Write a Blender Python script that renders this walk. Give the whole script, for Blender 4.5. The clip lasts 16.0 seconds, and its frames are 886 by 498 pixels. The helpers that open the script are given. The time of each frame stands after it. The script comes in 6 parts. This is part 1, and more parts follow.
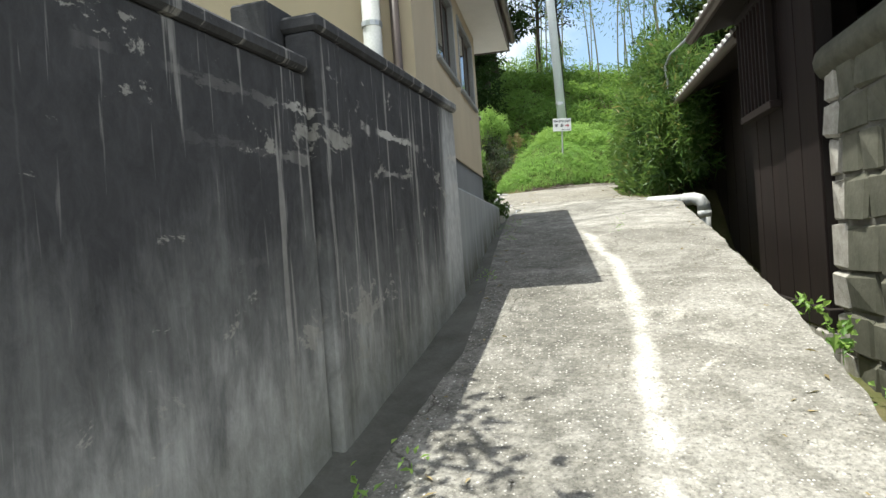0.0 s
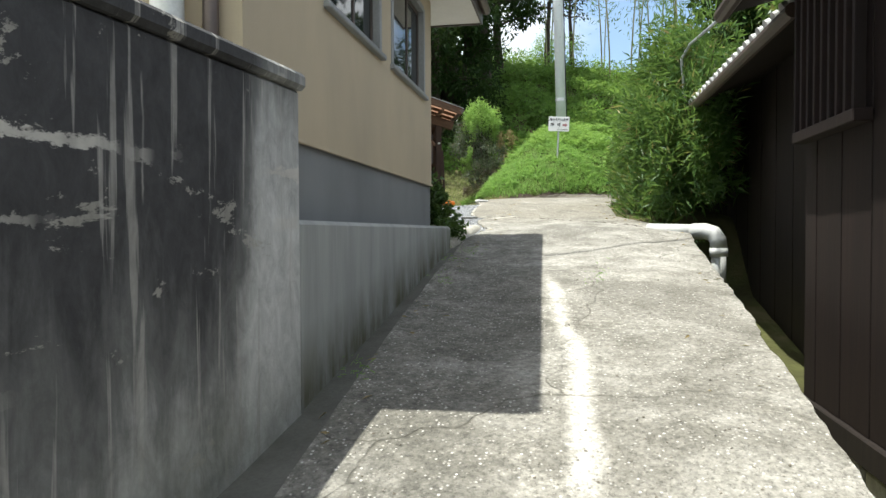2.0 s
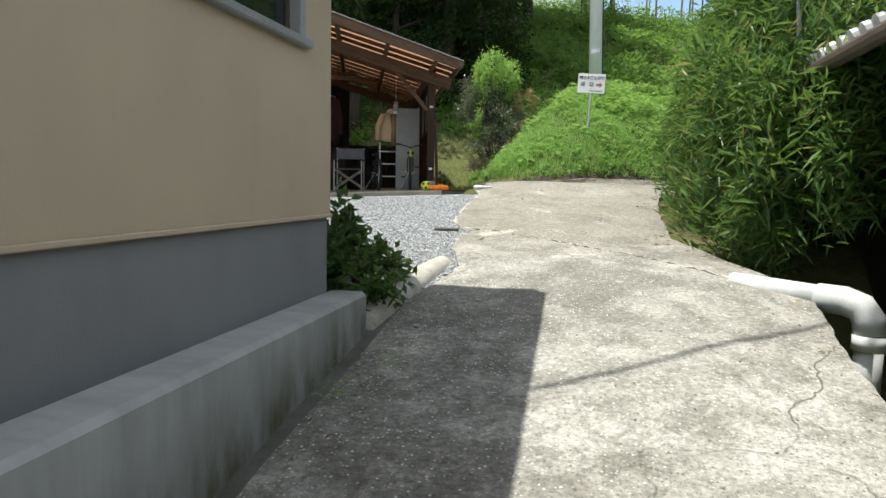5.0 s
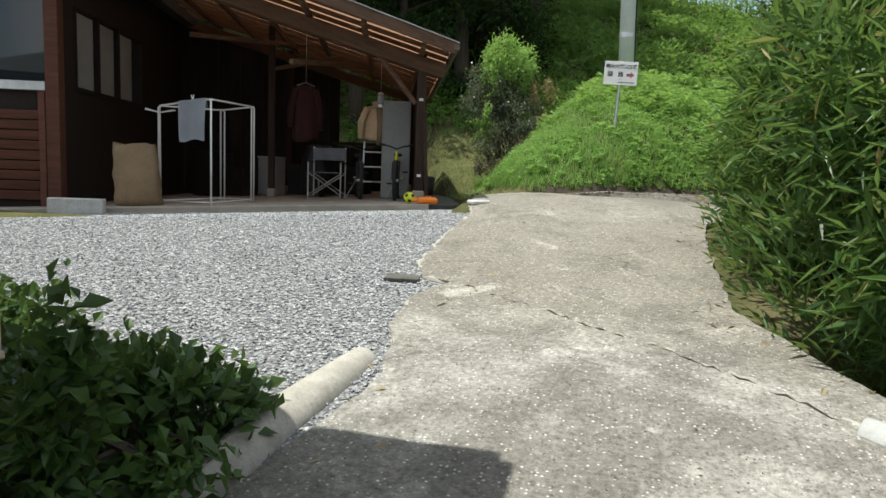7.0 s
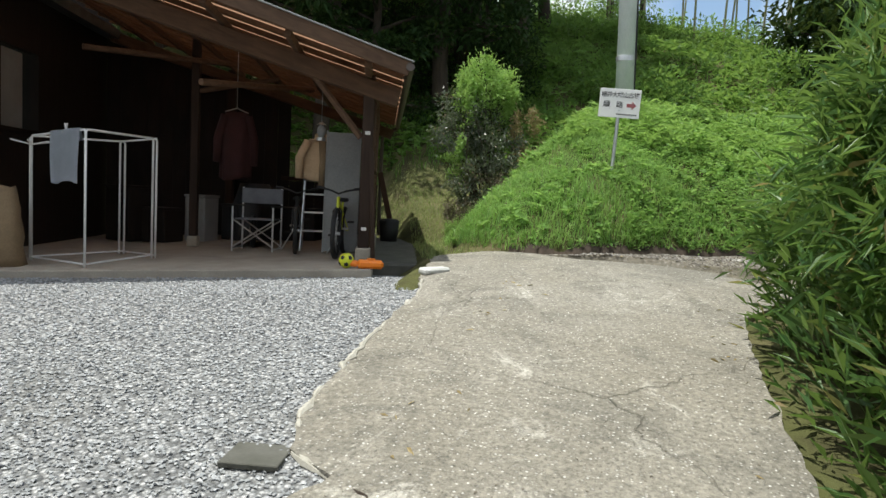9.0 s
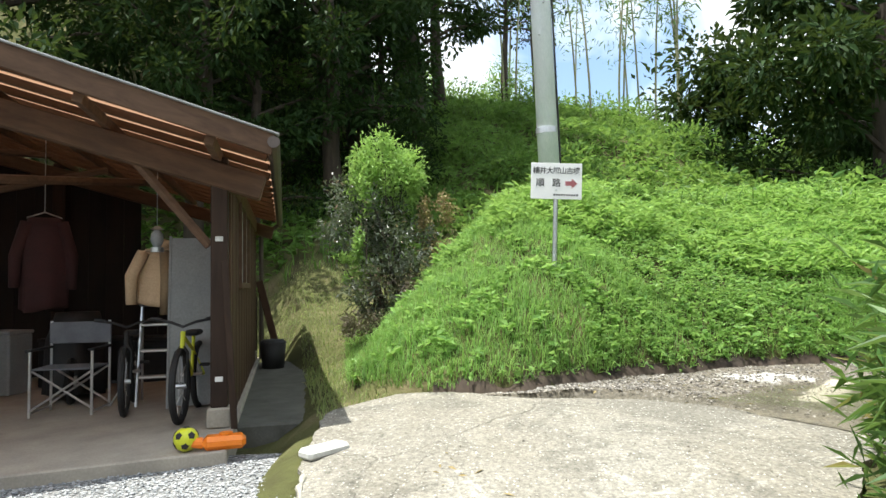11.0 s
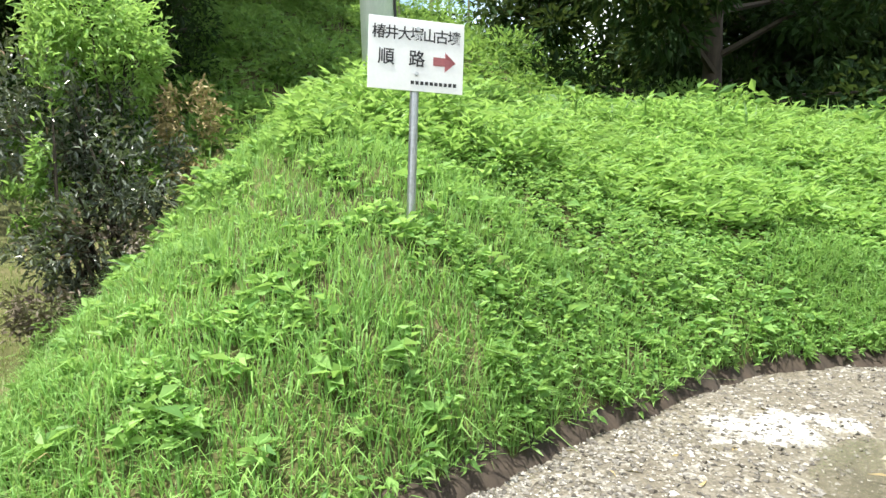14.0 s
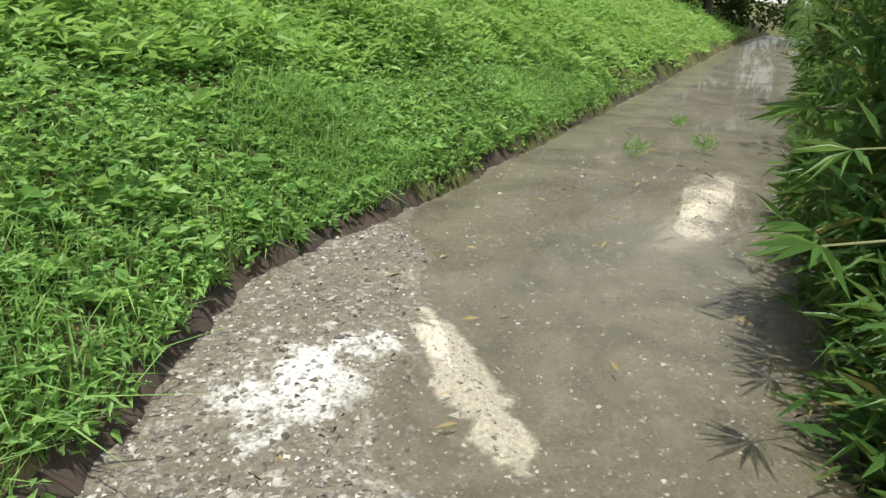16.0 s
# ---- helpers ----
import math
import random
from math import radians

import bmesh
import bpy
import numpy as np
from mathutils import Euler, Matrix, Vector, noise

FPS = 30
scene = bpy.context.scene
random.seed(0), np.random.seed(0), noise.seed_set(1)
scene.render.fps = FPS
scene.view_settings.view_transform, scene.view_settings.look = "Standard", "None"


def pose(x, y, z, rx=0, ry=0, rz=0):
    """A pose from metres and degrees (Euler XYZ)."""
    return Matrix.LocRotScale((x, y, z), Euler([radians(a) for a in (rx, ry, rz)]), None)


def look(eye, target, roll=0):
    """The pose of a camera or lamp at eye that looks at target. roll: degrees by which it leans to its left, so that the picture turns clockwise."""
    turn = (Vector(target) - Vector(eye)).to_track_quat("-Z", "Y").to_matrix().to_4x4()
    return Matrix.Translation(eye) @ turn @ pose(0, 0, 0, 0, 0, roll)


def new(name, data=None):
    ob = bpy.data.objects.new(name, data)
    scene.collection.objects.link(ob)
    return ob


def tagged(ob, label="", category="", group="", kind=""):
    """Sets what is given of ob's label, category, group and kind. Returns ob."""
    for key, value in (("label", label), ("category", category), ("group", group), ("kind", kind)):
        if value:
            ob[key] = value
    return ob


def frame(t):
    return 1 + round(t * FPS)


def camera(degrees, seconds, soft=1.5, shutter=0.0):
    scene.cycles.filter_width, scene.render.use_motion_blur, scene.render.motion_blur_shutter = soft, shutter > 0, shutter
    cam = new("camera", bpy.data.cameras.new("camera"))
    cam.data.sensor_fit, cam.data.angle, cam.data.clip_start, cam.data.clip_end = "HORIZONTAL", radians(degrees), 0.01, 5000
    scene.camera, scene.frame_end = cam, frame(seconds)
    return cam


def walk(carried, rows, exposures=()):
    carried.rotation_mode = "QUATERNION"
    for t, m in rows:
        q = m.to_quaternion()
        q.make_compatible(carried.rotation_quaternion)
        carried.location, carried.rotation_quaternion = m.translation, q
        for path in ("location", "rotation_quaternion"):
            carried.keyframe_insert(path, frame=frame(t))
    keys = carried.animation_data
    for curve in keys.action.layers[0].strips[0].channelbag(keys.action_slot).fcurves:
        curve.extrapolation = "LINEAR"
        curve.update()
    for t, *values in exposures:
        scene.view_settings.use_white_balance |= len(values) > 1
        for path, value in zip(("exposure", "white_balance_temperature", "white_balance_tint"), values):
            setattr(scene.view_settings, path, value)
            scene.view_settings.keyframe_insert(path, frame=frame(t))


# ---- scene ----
cam = camera(67.5, 16.0)
METRES, EYE, TILT, LEAN, TURN = 18.0, 1.45, 0.0, 0.0, 10.2
ROWS = [
    (0.0, 0.0, 0.0, 0.0, -0.05, -0.71, 4.2),
    (0.5, 0.0096, 0.0325, 0.0036, 1.03, -0.46, 3.11),
    (1.0, 0.0259, 0.0632, 0.0097, -0.2, -0.24, 2.49),
    (1.5, 0.0358, 0.0957, 0.015, 0.35, -0.42, 1.04),
    (2.0, 0.0455, 0.1293, 0.0212, 0.25, -1.51, 0.25),
    (2.5, 0.0521, 0.1625, 0.0256, 3.06, -3.58, 0.28),
    (3.0, 0.0589, 0.1969, 0.0333, 0.87, -4.73, -0.38),
    (3.5, 0.0663, 0.2312, 0.0401, 1.52, -5.44, -0.08),
    (4.0, 0.0695, 0.2643, 0.0481, 1.78, -5.98, -1.32),
    (4.5, 0.0774, 0.2956, 0.0549, 2.31, -5.55, -1.33),
    (7.0, 0.1071, 0.4534, 0.0774, 5.29, -6.49, -2.18),
    (7.5, 0.1117, 0.483, 0.0824, 5.23, -6.48, -2.98),
    (8.0, 0.117, 0.5122, 0.0878, 6.03, -5.21, -2.93),
    (8.5, 0.1165, 0.544, 0.0937, 6.03, -4.86, -3.21),
    (9.0, 0.1207, 0.575, 0.0981, 4.58, -4.49, -2.96),
    (9.5, 0.1143, 0.6078, 0.1021, 3.98, -3.38, -4.35),
    (10.0, 0.1136, 0.6378, 0.1066, 1.46, 2.62, -2.9),
    (12.5, 0.1198, 0.7997, 0.1238, -7.27, 2.69, 1.35),
    (13.0, 0.1222, 0.8332, 0.127, -7.93, 2.12, 1.2),
    (13.5, 0.1342, 0.8577, 0.1305, -11.23, 0.02, 1.61),
    (14.0, 0.1397, 0.8813, 0.1304, -21.46, -4.44, 0.63),
    (14.5, 0.1513, 0.9015, 0.1324, -34.94, -9.37, -1.22),
    (15.0, 0.164, 0.9188, 0.1361, -48.62, -12.08, -2.4),
    (15.5, 0.1729, 0.9374, 0.1386, -62.49, -16.27, -4.08),
    (16.0, 0.1895, 0.9487, 0.1393, -69.34, -20.75, -1.56),
]
walk(cam, [(t, pose(0, 0, EYE, TILT, LEAN, TURN) @ pose(METRES * x, METRES * y, METRES * z, 90 + pitch, roll, yaw)) for t, x, y, z, yaw, pitch, roll in ROWS],
     exposures=[(0.0, 0.70, 6500, 5), (4.5, 0.62, 6500, 5), (7.0, 0.26, 6500, 5), (9.5, 0.22, 6500, 5), (10.2, 0.48, 6500, 5), (12.4, 1.26, 6500, 5), (14.0, 1.24, 6500, 5), (15.0, 0.75, 6500, 5), (16.0, 0.45, 6500, 5)])

# ---- world and sun ----
SUN_TO = Vector((0.60, 0.20, -2.64)).normalized()   # the way the light travels
world = bpy.data.worlds.new("sky")
world.use_nodes = True
scene.world = world
wn = world.node_tree
sky = wn.nodes.new("ShaderNodeTexSky")
sky.sky_type, sky.sun_disc = "NISHITA", False
sky.sun_elevation = math.asin(-SUN_TO.z)
sky.sun_rotation = math.atan2(-SUN_TO.x, -SUN_TO.y)
sky.air_density, sky.dust_density = 1.0, 1.5
bg = wn.nodes["Background"]
bg.inputs["Strength"].default_value = 0.15
# thin summer cloud over the whole sky
wc = wn.nodes.new("ShaderNodeTexCoord")
cl = wn.nodes.new("ShaderNodeTexNoise")
cl.inputs["Scale"].default_value, cl.inputs["Detail"].default_value, cl.inputs["Distortion"].default_value = 2.6, 6.0, 0.5
wn.links.new(wc.outputs["Generated"], cl.inputs["Vector"])
cr = wn.nodes.new("ShaderNodeValToRGB")
cr.color_ramp.elements[0].position, cr.color_ramp.elements[1].position = 0.40, 0.56
wn.links.new(cl.outputs["Fac"], cr.inputs[0])
cm = wn.nodes.new("ShaderNodeMix")
cm.data_type = "RGBA"
wn.links.new(cr.outputs[0], cm.inputs["Factor"])
wn.links.new(sky.outputs[0], cm.inputs["A"])
cm.inputs["B"].default_value = (7.0, 7.1, 7.3, 1)
wn.links.new(cm.outputs["Result"], bg.inputs[0])
sun = new("sun", bpy.data.lights.new("sun", "SUN"))
sun.data.energy, sun.data.angle, sun.data.color = 5.0, radians(0.53), (1.0, 0.965, 0.90)
sun.matrix_world = look((0, 0, 30), Vector((0, 0, 30)) + SUN_TO)

# ---- materials ----
RNG = np.random.default_rng(7)


class Mat:
    """A node material with a few shorthands."""

    def __init__(self, name, rough=0.8, metal=0.0, spec=0.5):
        self.m = bpy.data.materials.new(name)
        self.m.use_nodes = True
        self.t = self.m.node_tree
        self.b = self.t.nodes["Principled BSDF"]
        self.b.inputs["Roughness"].default_value = rough
        self.b.inputs["Metallic"].default_value = metal
        self.b.inputs["Specular IOR Level"].default_value = spec
        self.co = self.n("ShaderNodeTexCoord").outputs["Object"]

    def n(self, kind, **kw):
        node = self.t.nodes.new(kind)
        for key, value in kw.items():
            node.inputs[key].default_value = value
        return node

    def link(self, a, b):
        self.t.links.new(a, b)

    def at(self, scale=(1, 1, 1), where=None):
        mp = self.n("ShaderNodeMapping")
        mp.inputs["Scale"].default_value = scale
        self.link(where or self.co, mp.inputs["Vector"])
        return mp.outputs[0]

    def world(self):
        return self.n("ShaderNodeNewGeometry").outputs["Position"]

    def noise(self, scale, detail=4.0, rough=0.6, vec=None, dist=0.0):
        nd = self.n("ShaderNodeTexNoise", Scale=scale, Detail=detail, Roughness=rough, Distortion=dist)
        self.link(vec or self.co, nd.inputs["Vector"])
        return nd.outputs["Fac"]

    def voro(self, scale, vec=None, feature="F1", out="Distance"):
        nd = self.n("ShaderNodeTexVoronoi", Scale=scale)
        nd.feature = feature
        self.link(vec or self.co, nd.inputs["Vector"])
        return nd.outputs[out]

    def ramp(self, fac, *stops):
        nd = self.n("ShaderNodeValToRGB")
        els = nd.color_ramp.elements
        while len(els) < len(stops):
            els.new(0.5)
        for e, (p, c) in zip(els, stops):
            e.position = p
            e.color = (*c, 1) if isinstance(c, tuple) else (c, c, c, 1)
        self.link(fac, nd.inputs[0])
        return nd.outputs[0]

    def mix(self, fac, a, b, how="MIX"):
        nd = self.n("ShaderNodeMix")
        nd.data_type, nd.blend_type = "RGBA", how
        for sock, v in ((nd.inputs["Factor"], fac), (nd.inputs["A"], a), (nd.inputs["B"], b)):
            if isinstance(v, (int, float)):
                sock.default_value = v if sock.name == "Factor" else (v, v, v, 1)
            elif isinstance(v, tuple):
                sock.default_value = (*v, 1)
            else:
                self.link(v, sock)
        return nd.outputs["Result"]

    def math(self, how, a, b=0.0):
        nd = self.n("ShaderNodeMath")
        nd.operation = how
        for sock, v in zip(nd.inputs, (a, b)):
            if isinstance(v, (int, float)):
                sock.default_value = v
            else:
                self.link(v, sock)
        return nd.outputs[0]

    def axis(self, vec, which):
        nd = self.n("ShaderNodeSeparateXYZ")
        self.link(vec, nd.inputs[0])
        return nd.outputs[which]

    def color(self, c):
        if isinstance(c, tuple):
            self.b.inputs["Base Color"].default_value = (*c, 1)
        else:
            self.link(c, self.b.inputs["Base Color"])
        return self

    def bump(self, h, strength=0.3, dist=0.02):
        nd = self.n("ShaderNodeBump", Strength=strength, Distance=dist)
        self.link(h, nd.inputs["Height"])
        self.link(nd.outputs[0], self.b.inputs["Normal"])
        return self

    def island(self):
        return self.n("ShaderNodeNewGeometry").outputs["Random Per Island"]


def mottled(name, a, b, scale=6.0, rough=0.8, metal=0.0, bump=0.2, fine=60.0, spec=0.5, stretch=(1, 1, 1)):
    """Two tones in patches and grain, with fine relief."""
    m = Mat(name, rough, metal, spec)
    v = m.at(stretch)
    f = m.noise(scale, 5, 0.6, v)
    g = m.noise(fine, 3, 0.6, v)
    c = m.mix(m.ramp(f, (0.3, 0.0), (0.7, 1.0)), a, b)
    c = m.mix(0.35, c, m.mix(g, 0.1, 0.9), "OVERLAY")
    m.color(c).bump(g, bump, 0.004)
    return m.m


def leafy(name, lo, hi, dry=None, rough=0.5, through_light=0.5, spec=0.35):
    """Leaves: each its own tone, light passing through."""
    m = Mat(name, rough, 0, spec)
    r = m.island()
    stops = [(0.0, lo), (0.75, hi)]
    if dry:
        stops += [(0.93, hi), (0.97, dry)]
    c = m.ramp(r, *stops)
    big = m.noise(0.7, 3, 0.5, m.world())
    c = m.mix(m.ramp(big, (0.38, 0.0), (0.68, 0.35)), c, tuple(x * 0.62 for x in lo))
    m.color(c)
    tr = m.n("ShaderNodeBsdfTranslucent")
    m.link(m.mix(0.45, c, (0.40, 0.56, 0.12)), tr.inputs["Color"])
    mx = m.n("ShaderNodeMixShader", Fac=through_light)
    m.link(m.b.outputs[0], mx.inputs[1])
    m.link(tr.outputs[0], mx.inputs[2])
    m.link(mx.outputs[0], m.t.nodes["Material Output"].inputs["Surface"])
    return m.m


def concrete_road():
    m = Mat("worn_concrete", 0.85, 0, 0.3)
    w = m.world()
    big = m.noise(0.55, 5, 0.6, w, 0.6)
    mid = m.noise(3.5, 6, 0.65, w)
    c = m.mix(m.ramp(big, (0.35, 0.0), (0.62, 1.0)), (0.215, 0.205, 0.18), (0.375, 0.362, 0.328))
    c = m.mix(m.ramp(mid, (0.40, 0.0), (0.66, 0.7)), c, (0.145, 0.137, 0.115))
    # the upper pour is older and browner than the lower one
    old_pour = m.ramp(m.math("DIVIDE", m.math("ADD", m.axis(w, 1), m.math("MULTIPLY", m.noise(1.3, 5, 0.6, w), 1.2)), 20.0), (0.615, 0.0), (0.655, 1.0))
    c = m.mix(m.math("MULTIPLY", old_pour, m.ramp(m.noise(0.45, 5, 0.65, w, 0.8), (0.3, 0.55), (0.65, 0.95))), c, m.mix(m.noise(7, 5, 0.7, w), (0.135, 0.12, 0.095), (0.27, 0.25, 0.205)))
    # dark weathered blotches with ragged edges, and paler scoured ones
    c = m.mix(m.ramp(m.noise(1.15, 9, 0.72, w, 1.2), (0.49, 0.0), (0.57, 0.55)), c, (0.125, 0.118, 0.10))
    c = m.mix(m.ramp(m.noise(1.9, 9, 0.75, w, 0.9), (0.58, 0.0), (0.66, 0.6)), c, (0.46, 0.44, 0.39))
    # the pale streak of washed-out cement along the middle
    x, y = m.axis(w, 0), m.axis(w, 1)
    wob = m.math("MULTIPLY", m.math("SUBTRACT", m.noise(1.3, 5, 0.65, w), 0.5), 0.22)
    bow = m.math("SUBTRACT", y, 5.2)
    xc = m.math("SUBTRACT", m.math("ADD", x, wob), m.math("SUBTRACT", 0.47, m.math("MULTIPLY", m.math("MULTIPLY", bow, bow), 0.025)))
    band = m.math("MULTIPLY", m.math("MULTIPLY", m.ramp(m.math("ABSOLUTE", xc), (0.0, 0.9), (0.025, 0.7), (0.085, 0.0)), m.ramp(m.math("DIVIDE", y, 10.0), (0.78, 1.0), (0.88, 0.0))), m.ramp(m.noise(2.4, 4, 0.6, w), (0.36, 0.15), (0.52, 1.0)))
    c = m.mix(band, c, (0.55, 0.53, 0.48))
    # dirt and old mould by the walls, with shade painted in, scuffed in places
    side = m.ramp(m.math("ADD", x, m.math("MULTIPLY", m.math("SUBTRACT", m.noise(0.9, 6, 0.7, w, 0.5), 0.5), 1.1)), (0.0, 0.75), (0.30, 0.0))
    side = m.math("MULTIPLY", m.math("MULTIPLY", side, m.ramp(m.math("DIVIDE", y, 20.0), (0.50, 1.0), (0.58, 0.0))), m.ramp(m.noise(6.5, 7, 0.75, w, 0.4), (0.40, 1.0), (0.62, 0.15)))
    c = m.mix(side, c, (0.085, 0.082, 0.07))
    # exposed grit
    v = m.n("ShaderNodeTexVoronoi", Scale=52.0)
    m.link(w, v.inputs["Vector"])
    grit = m.ramp(v.outputs["Distance"], (0.18, 1.0), (0.42, 0.0))
    pick = m.ramp(m.axis(v.outputs["Color"], 0), (0.55, 0.0), (0.62, 1.0))
    tone = m.ramp(m.axis(v.outputs["Color"], 1), (0.0, (0.12, 0.115, 0.10)), (0.55, (0.42, 0.40, 0.36)), (1.0, (0.75, 0.73, 0.69)))
    c = m.mix(m.math("MULTIPLY", grit, m.math("MULTIPLY", pick, 0.8)), c, tone)
    # damp moss along the edges
    edge = m.ramp(m.math("ADD", m.math("ABSOLUTE", m.math("SUBTRACT", x, 0.45)), m.math("MULTIPLY", m.noise(2.5, 4, 0.6, w), 0.6)), (1.15, 0.0), (1.6, 0.7))
    c = m.mix(m.math("MULTIPLY", edge, m.noise(5, 4, 0.6, w)), c, (0.13, 0.135, 0.075))
    sp = m.noise(34, 6, 0.75, w)
    c = m.mix(0.62, c, m.ramp(sp, (0.3, 0.08), (0.7, 0.92)), "OVERLAY")
    # hairline cracks
    vc = m.n("ShaderNodeTexVoronoi", Scale=0.33)
    vc.feature = "DISTANCE_TO_EDGE"
    wv = m.n("ShaderNodeVectorMath")
    wv.operation = "ADD"
    nz = m.n("ShaderNodeTexNoise", Scale=2.2, Detail=4.0)
    m.link(w, nz.inputs["Vector"])
    sc = m.n("ShaderNodeVectorMath")
    sc.operation = "SCALE"
    sc.inputs["Scale"].default_value = 0.5
    m.link(nz.outputs["Color"], sc.inputs[0])
    m.link(w, wv.inputs[0])
    m.link(sc.outputs[0], wv.inputs[1])
    m.link(wv.outputs[0], vc.inputs["Vector"])
    crack = m.ramp(vc.outputs["Distance"], (0.0, 1.0), (0.0022, 0.0))
    c = m.mix(m.math("MULTIPLY", m.math("MULTIPLY", crack, m.ramp(m.noise(0.9, 2, 0.5, w), (0.45, 0.0), (0.6, 1.0))), 0.7), c, (0.07, 0.065, 0.05))
    m.color(c)
    h = m.math("SUBTRACT", m.math("ADD", m.math("MULTIPLY", grit, 0.5), m.noise(18, 5, 0.65, w)), crack)
    return m.bump(h, 0.7, 0.014).m


def stained_wall():
    """Cement render, black with mould in runs, pale where it has flaked."""
    m = Mat("mould_stained_render", 0.9, 0, 0.2)
    w = m.world()
    z, y = m.axis(w, 2), m.axis(w, 1)
    runs = m.noise(1.7, 6, 0.66, m.at((1, 2.0, 0.32), w), 0.6)
    fine = m.noise(7.0, 6, 0.7, m.at((1, 1.6, 0.3), w), 0.8)
    blot = m.noise(1.3, 5, 0.6, w, 0.5)
    grime = m.math("ADD", m.math("MULTIPLY", runs, 0.62), m.math("ADD", m.math("MULTIPLY", fine, 0.28), m.math("MULTIPLY", blot, 0.35)))
    high = m.ramp(m.math("MULTIPLY", m.math("SUBTRACT", z, m.math("MULTIPLY", y, 0.14)), 0.5), (0.0, 0.0), (0.95, 1.0))
    grime = m.math("ADD", grime, m.math("MULTIPLY", m.math("SUBTRACT", high, 0.45), 0.78))
    clean = m.ramp(m.math("DIVIDE", y, 10.0), (0.475, 0.0), (0.50, 1.0))
    grime = m.math("SUBTRACT", m.math("ADD", grime, m.ramp(m.math("DIVIDE", y, 10.0), (0.27, 0.05), (0.33, 0.10))), m.math("MULTIPLY", clean, 0.48))
    c = m.ramp(grime, (0.30, (0.46, 0.465, 0.46)), (0.50, (0.31, 0.312, 0.305)), (0.64, (0.155, 0.157, 0.155)), (0.88, (0.055, 0.055, 0.058)))
    flake = m.noise(2.4, 7, 0.72, m.at((1, 0.8, 1.6), w), 0.4)
    c = m.mix(m.ramp(flake, (0.61, 0.0), (0.63, 0.7)), c, (0.34, 0.33, 0.30))
    lime = m.noise(3.0, 4, 0.6, m.at((1, 5.5, 0.25), w), 0.3)
    c = m.mix(m.ramp(lime, (0.585, 0.0), (0.64, 0.55)), c, (0.36, 0.35, 0.33))
    c = m.mix(0.34, c, m.ramp(m.noise(11, 7, 0.75, m.at((1, 1, 0.6), w), 0.5), (0.32, 0.15), (0.68, 0.85)), "OVERLAY")
    # pale joints where the render has split and flaked along the block courses
    rag = m.noise(8, 6, 0.75, m.at((1, 0.6, 1.4), w))
    far = m.ramp(m.math("ADD", m.math("DIVIDE", y, 10.0), m.math("MULTIPLY", m.noise(2.2, 4, 0.6, w), 0.05)), (0.285, 0.12), (0.325, 1.0))
    for zj, lo_, hi_, much in ((2.085, 0.44, 0.50, 0.95), (1.865, 0.50, 0.57, 0.55), (1.42, 0.56, 0.62, 0.4)):
        dz = m.math("ABSOLUTE", m.math("SUBTRACT", z, zj))
        open_ = m.math("SUBTRACT", m.math("MULTIPLY", m.math("SUBTRACT", rag, 0.40), 0.16), dz)
        jn = m.math("MULTIPLY", m.math("MULTIPLY", m.ramp(m.math("ADD", open_, 0.5), (0.496, 0.0), (0.502, 1.0)), far), m.ramp(m.noise(1.5, 4, 0.6, m.at((1, 1, 0.01), w)), (lo_, 0.0), (hi_, 1.0)))
        c = m.mix(m.math("MULTIPLY", jn, much), c, m.mix(rag, (0.30, 0.29, 0.27), (0.62, 0.60, 0.56)))
    jy = m.math("ABSOLUTE", m.math("SUBTRACT", m.math("FRACT", m.math("ADD", m.math("DIVIDE", m.math("SUBTRACT", y, 3.295), 0.41), m.math("MULTIPLY", m.noise(3, 4, 0.7, w), 0.07))), 0.5))
    jv = m.math("MULTIPLY", m.ramp(jy, (0.0, 1.0), (0.016, 0.0)), m.ramp(m.noise(2.6, 3, 0.6, m.at((1, 1, 0.5), w)), (0.50, 0.0), (0.56, 1.0)))
    c = m.mix(m.math("MULTIPLY", m.math("MULTIPLY", jv, far), 0.6), c, (0.36, 0.35, 0.33))
    low = m.ramp(m.math("SUBTRACT", z, m.math("MULTIPLY", y, 0.19)), (0.05, 0.7), (0.45, 0.0))
    c = m.mix(m.math("MULTIPLY", low, m.noise(4, 4, 0.6, w)), c, (0.10, 0.105, 0.055))
    m.color(c)
    return m.bump(m.math("ADD", m.noise(40, 4, 0.7, w), m.math("MULTIPLY", flake, 2.0)), 0.4, 0.008).m


def low_wall_mat():
    m = Mat("grey_cement_render", 0.9, 0, 0.25)
    w = m.world()
    runs = m.noise(2.0, 5, 0.65, m.at((1, 2.4, 0.25), w))
    c = m.mix(m.ramp(runs, (0.3, 0.0), (0.75, 1.0)), (0.40, 0.41, 0.40), (0.26, 0.27, 0.265))
    low = m.ramp(m.math("SUBTRACT", m.axis(w, 2), m.math("MULTIPLY", m.axis(w, 1), 0.145)), (0.27, 1.0), (0.62, 0.0))
    c = m.mix(m.math("MULTIPLY", low, m.ramp(m.noise(3, 5, 0.65, m.at((1, 1.6, 0.5), w)), (0.32, 0.0), (0.62, 1.0))), c, (0.12, 0.115, 0.075))
    streak = m.noise(4.0, 4, 0.6, m.at((1, 3.4, 0.1), w))
    c = m.mix(m.ramp(streak, (0.68, 0.0), (0.76, 0.25)), c, (0.16, 0.16, 0.14))
    m.color(c)
    return m.bump(m.noise(50, 4, 0.7, w), 0.25, 0.005).m


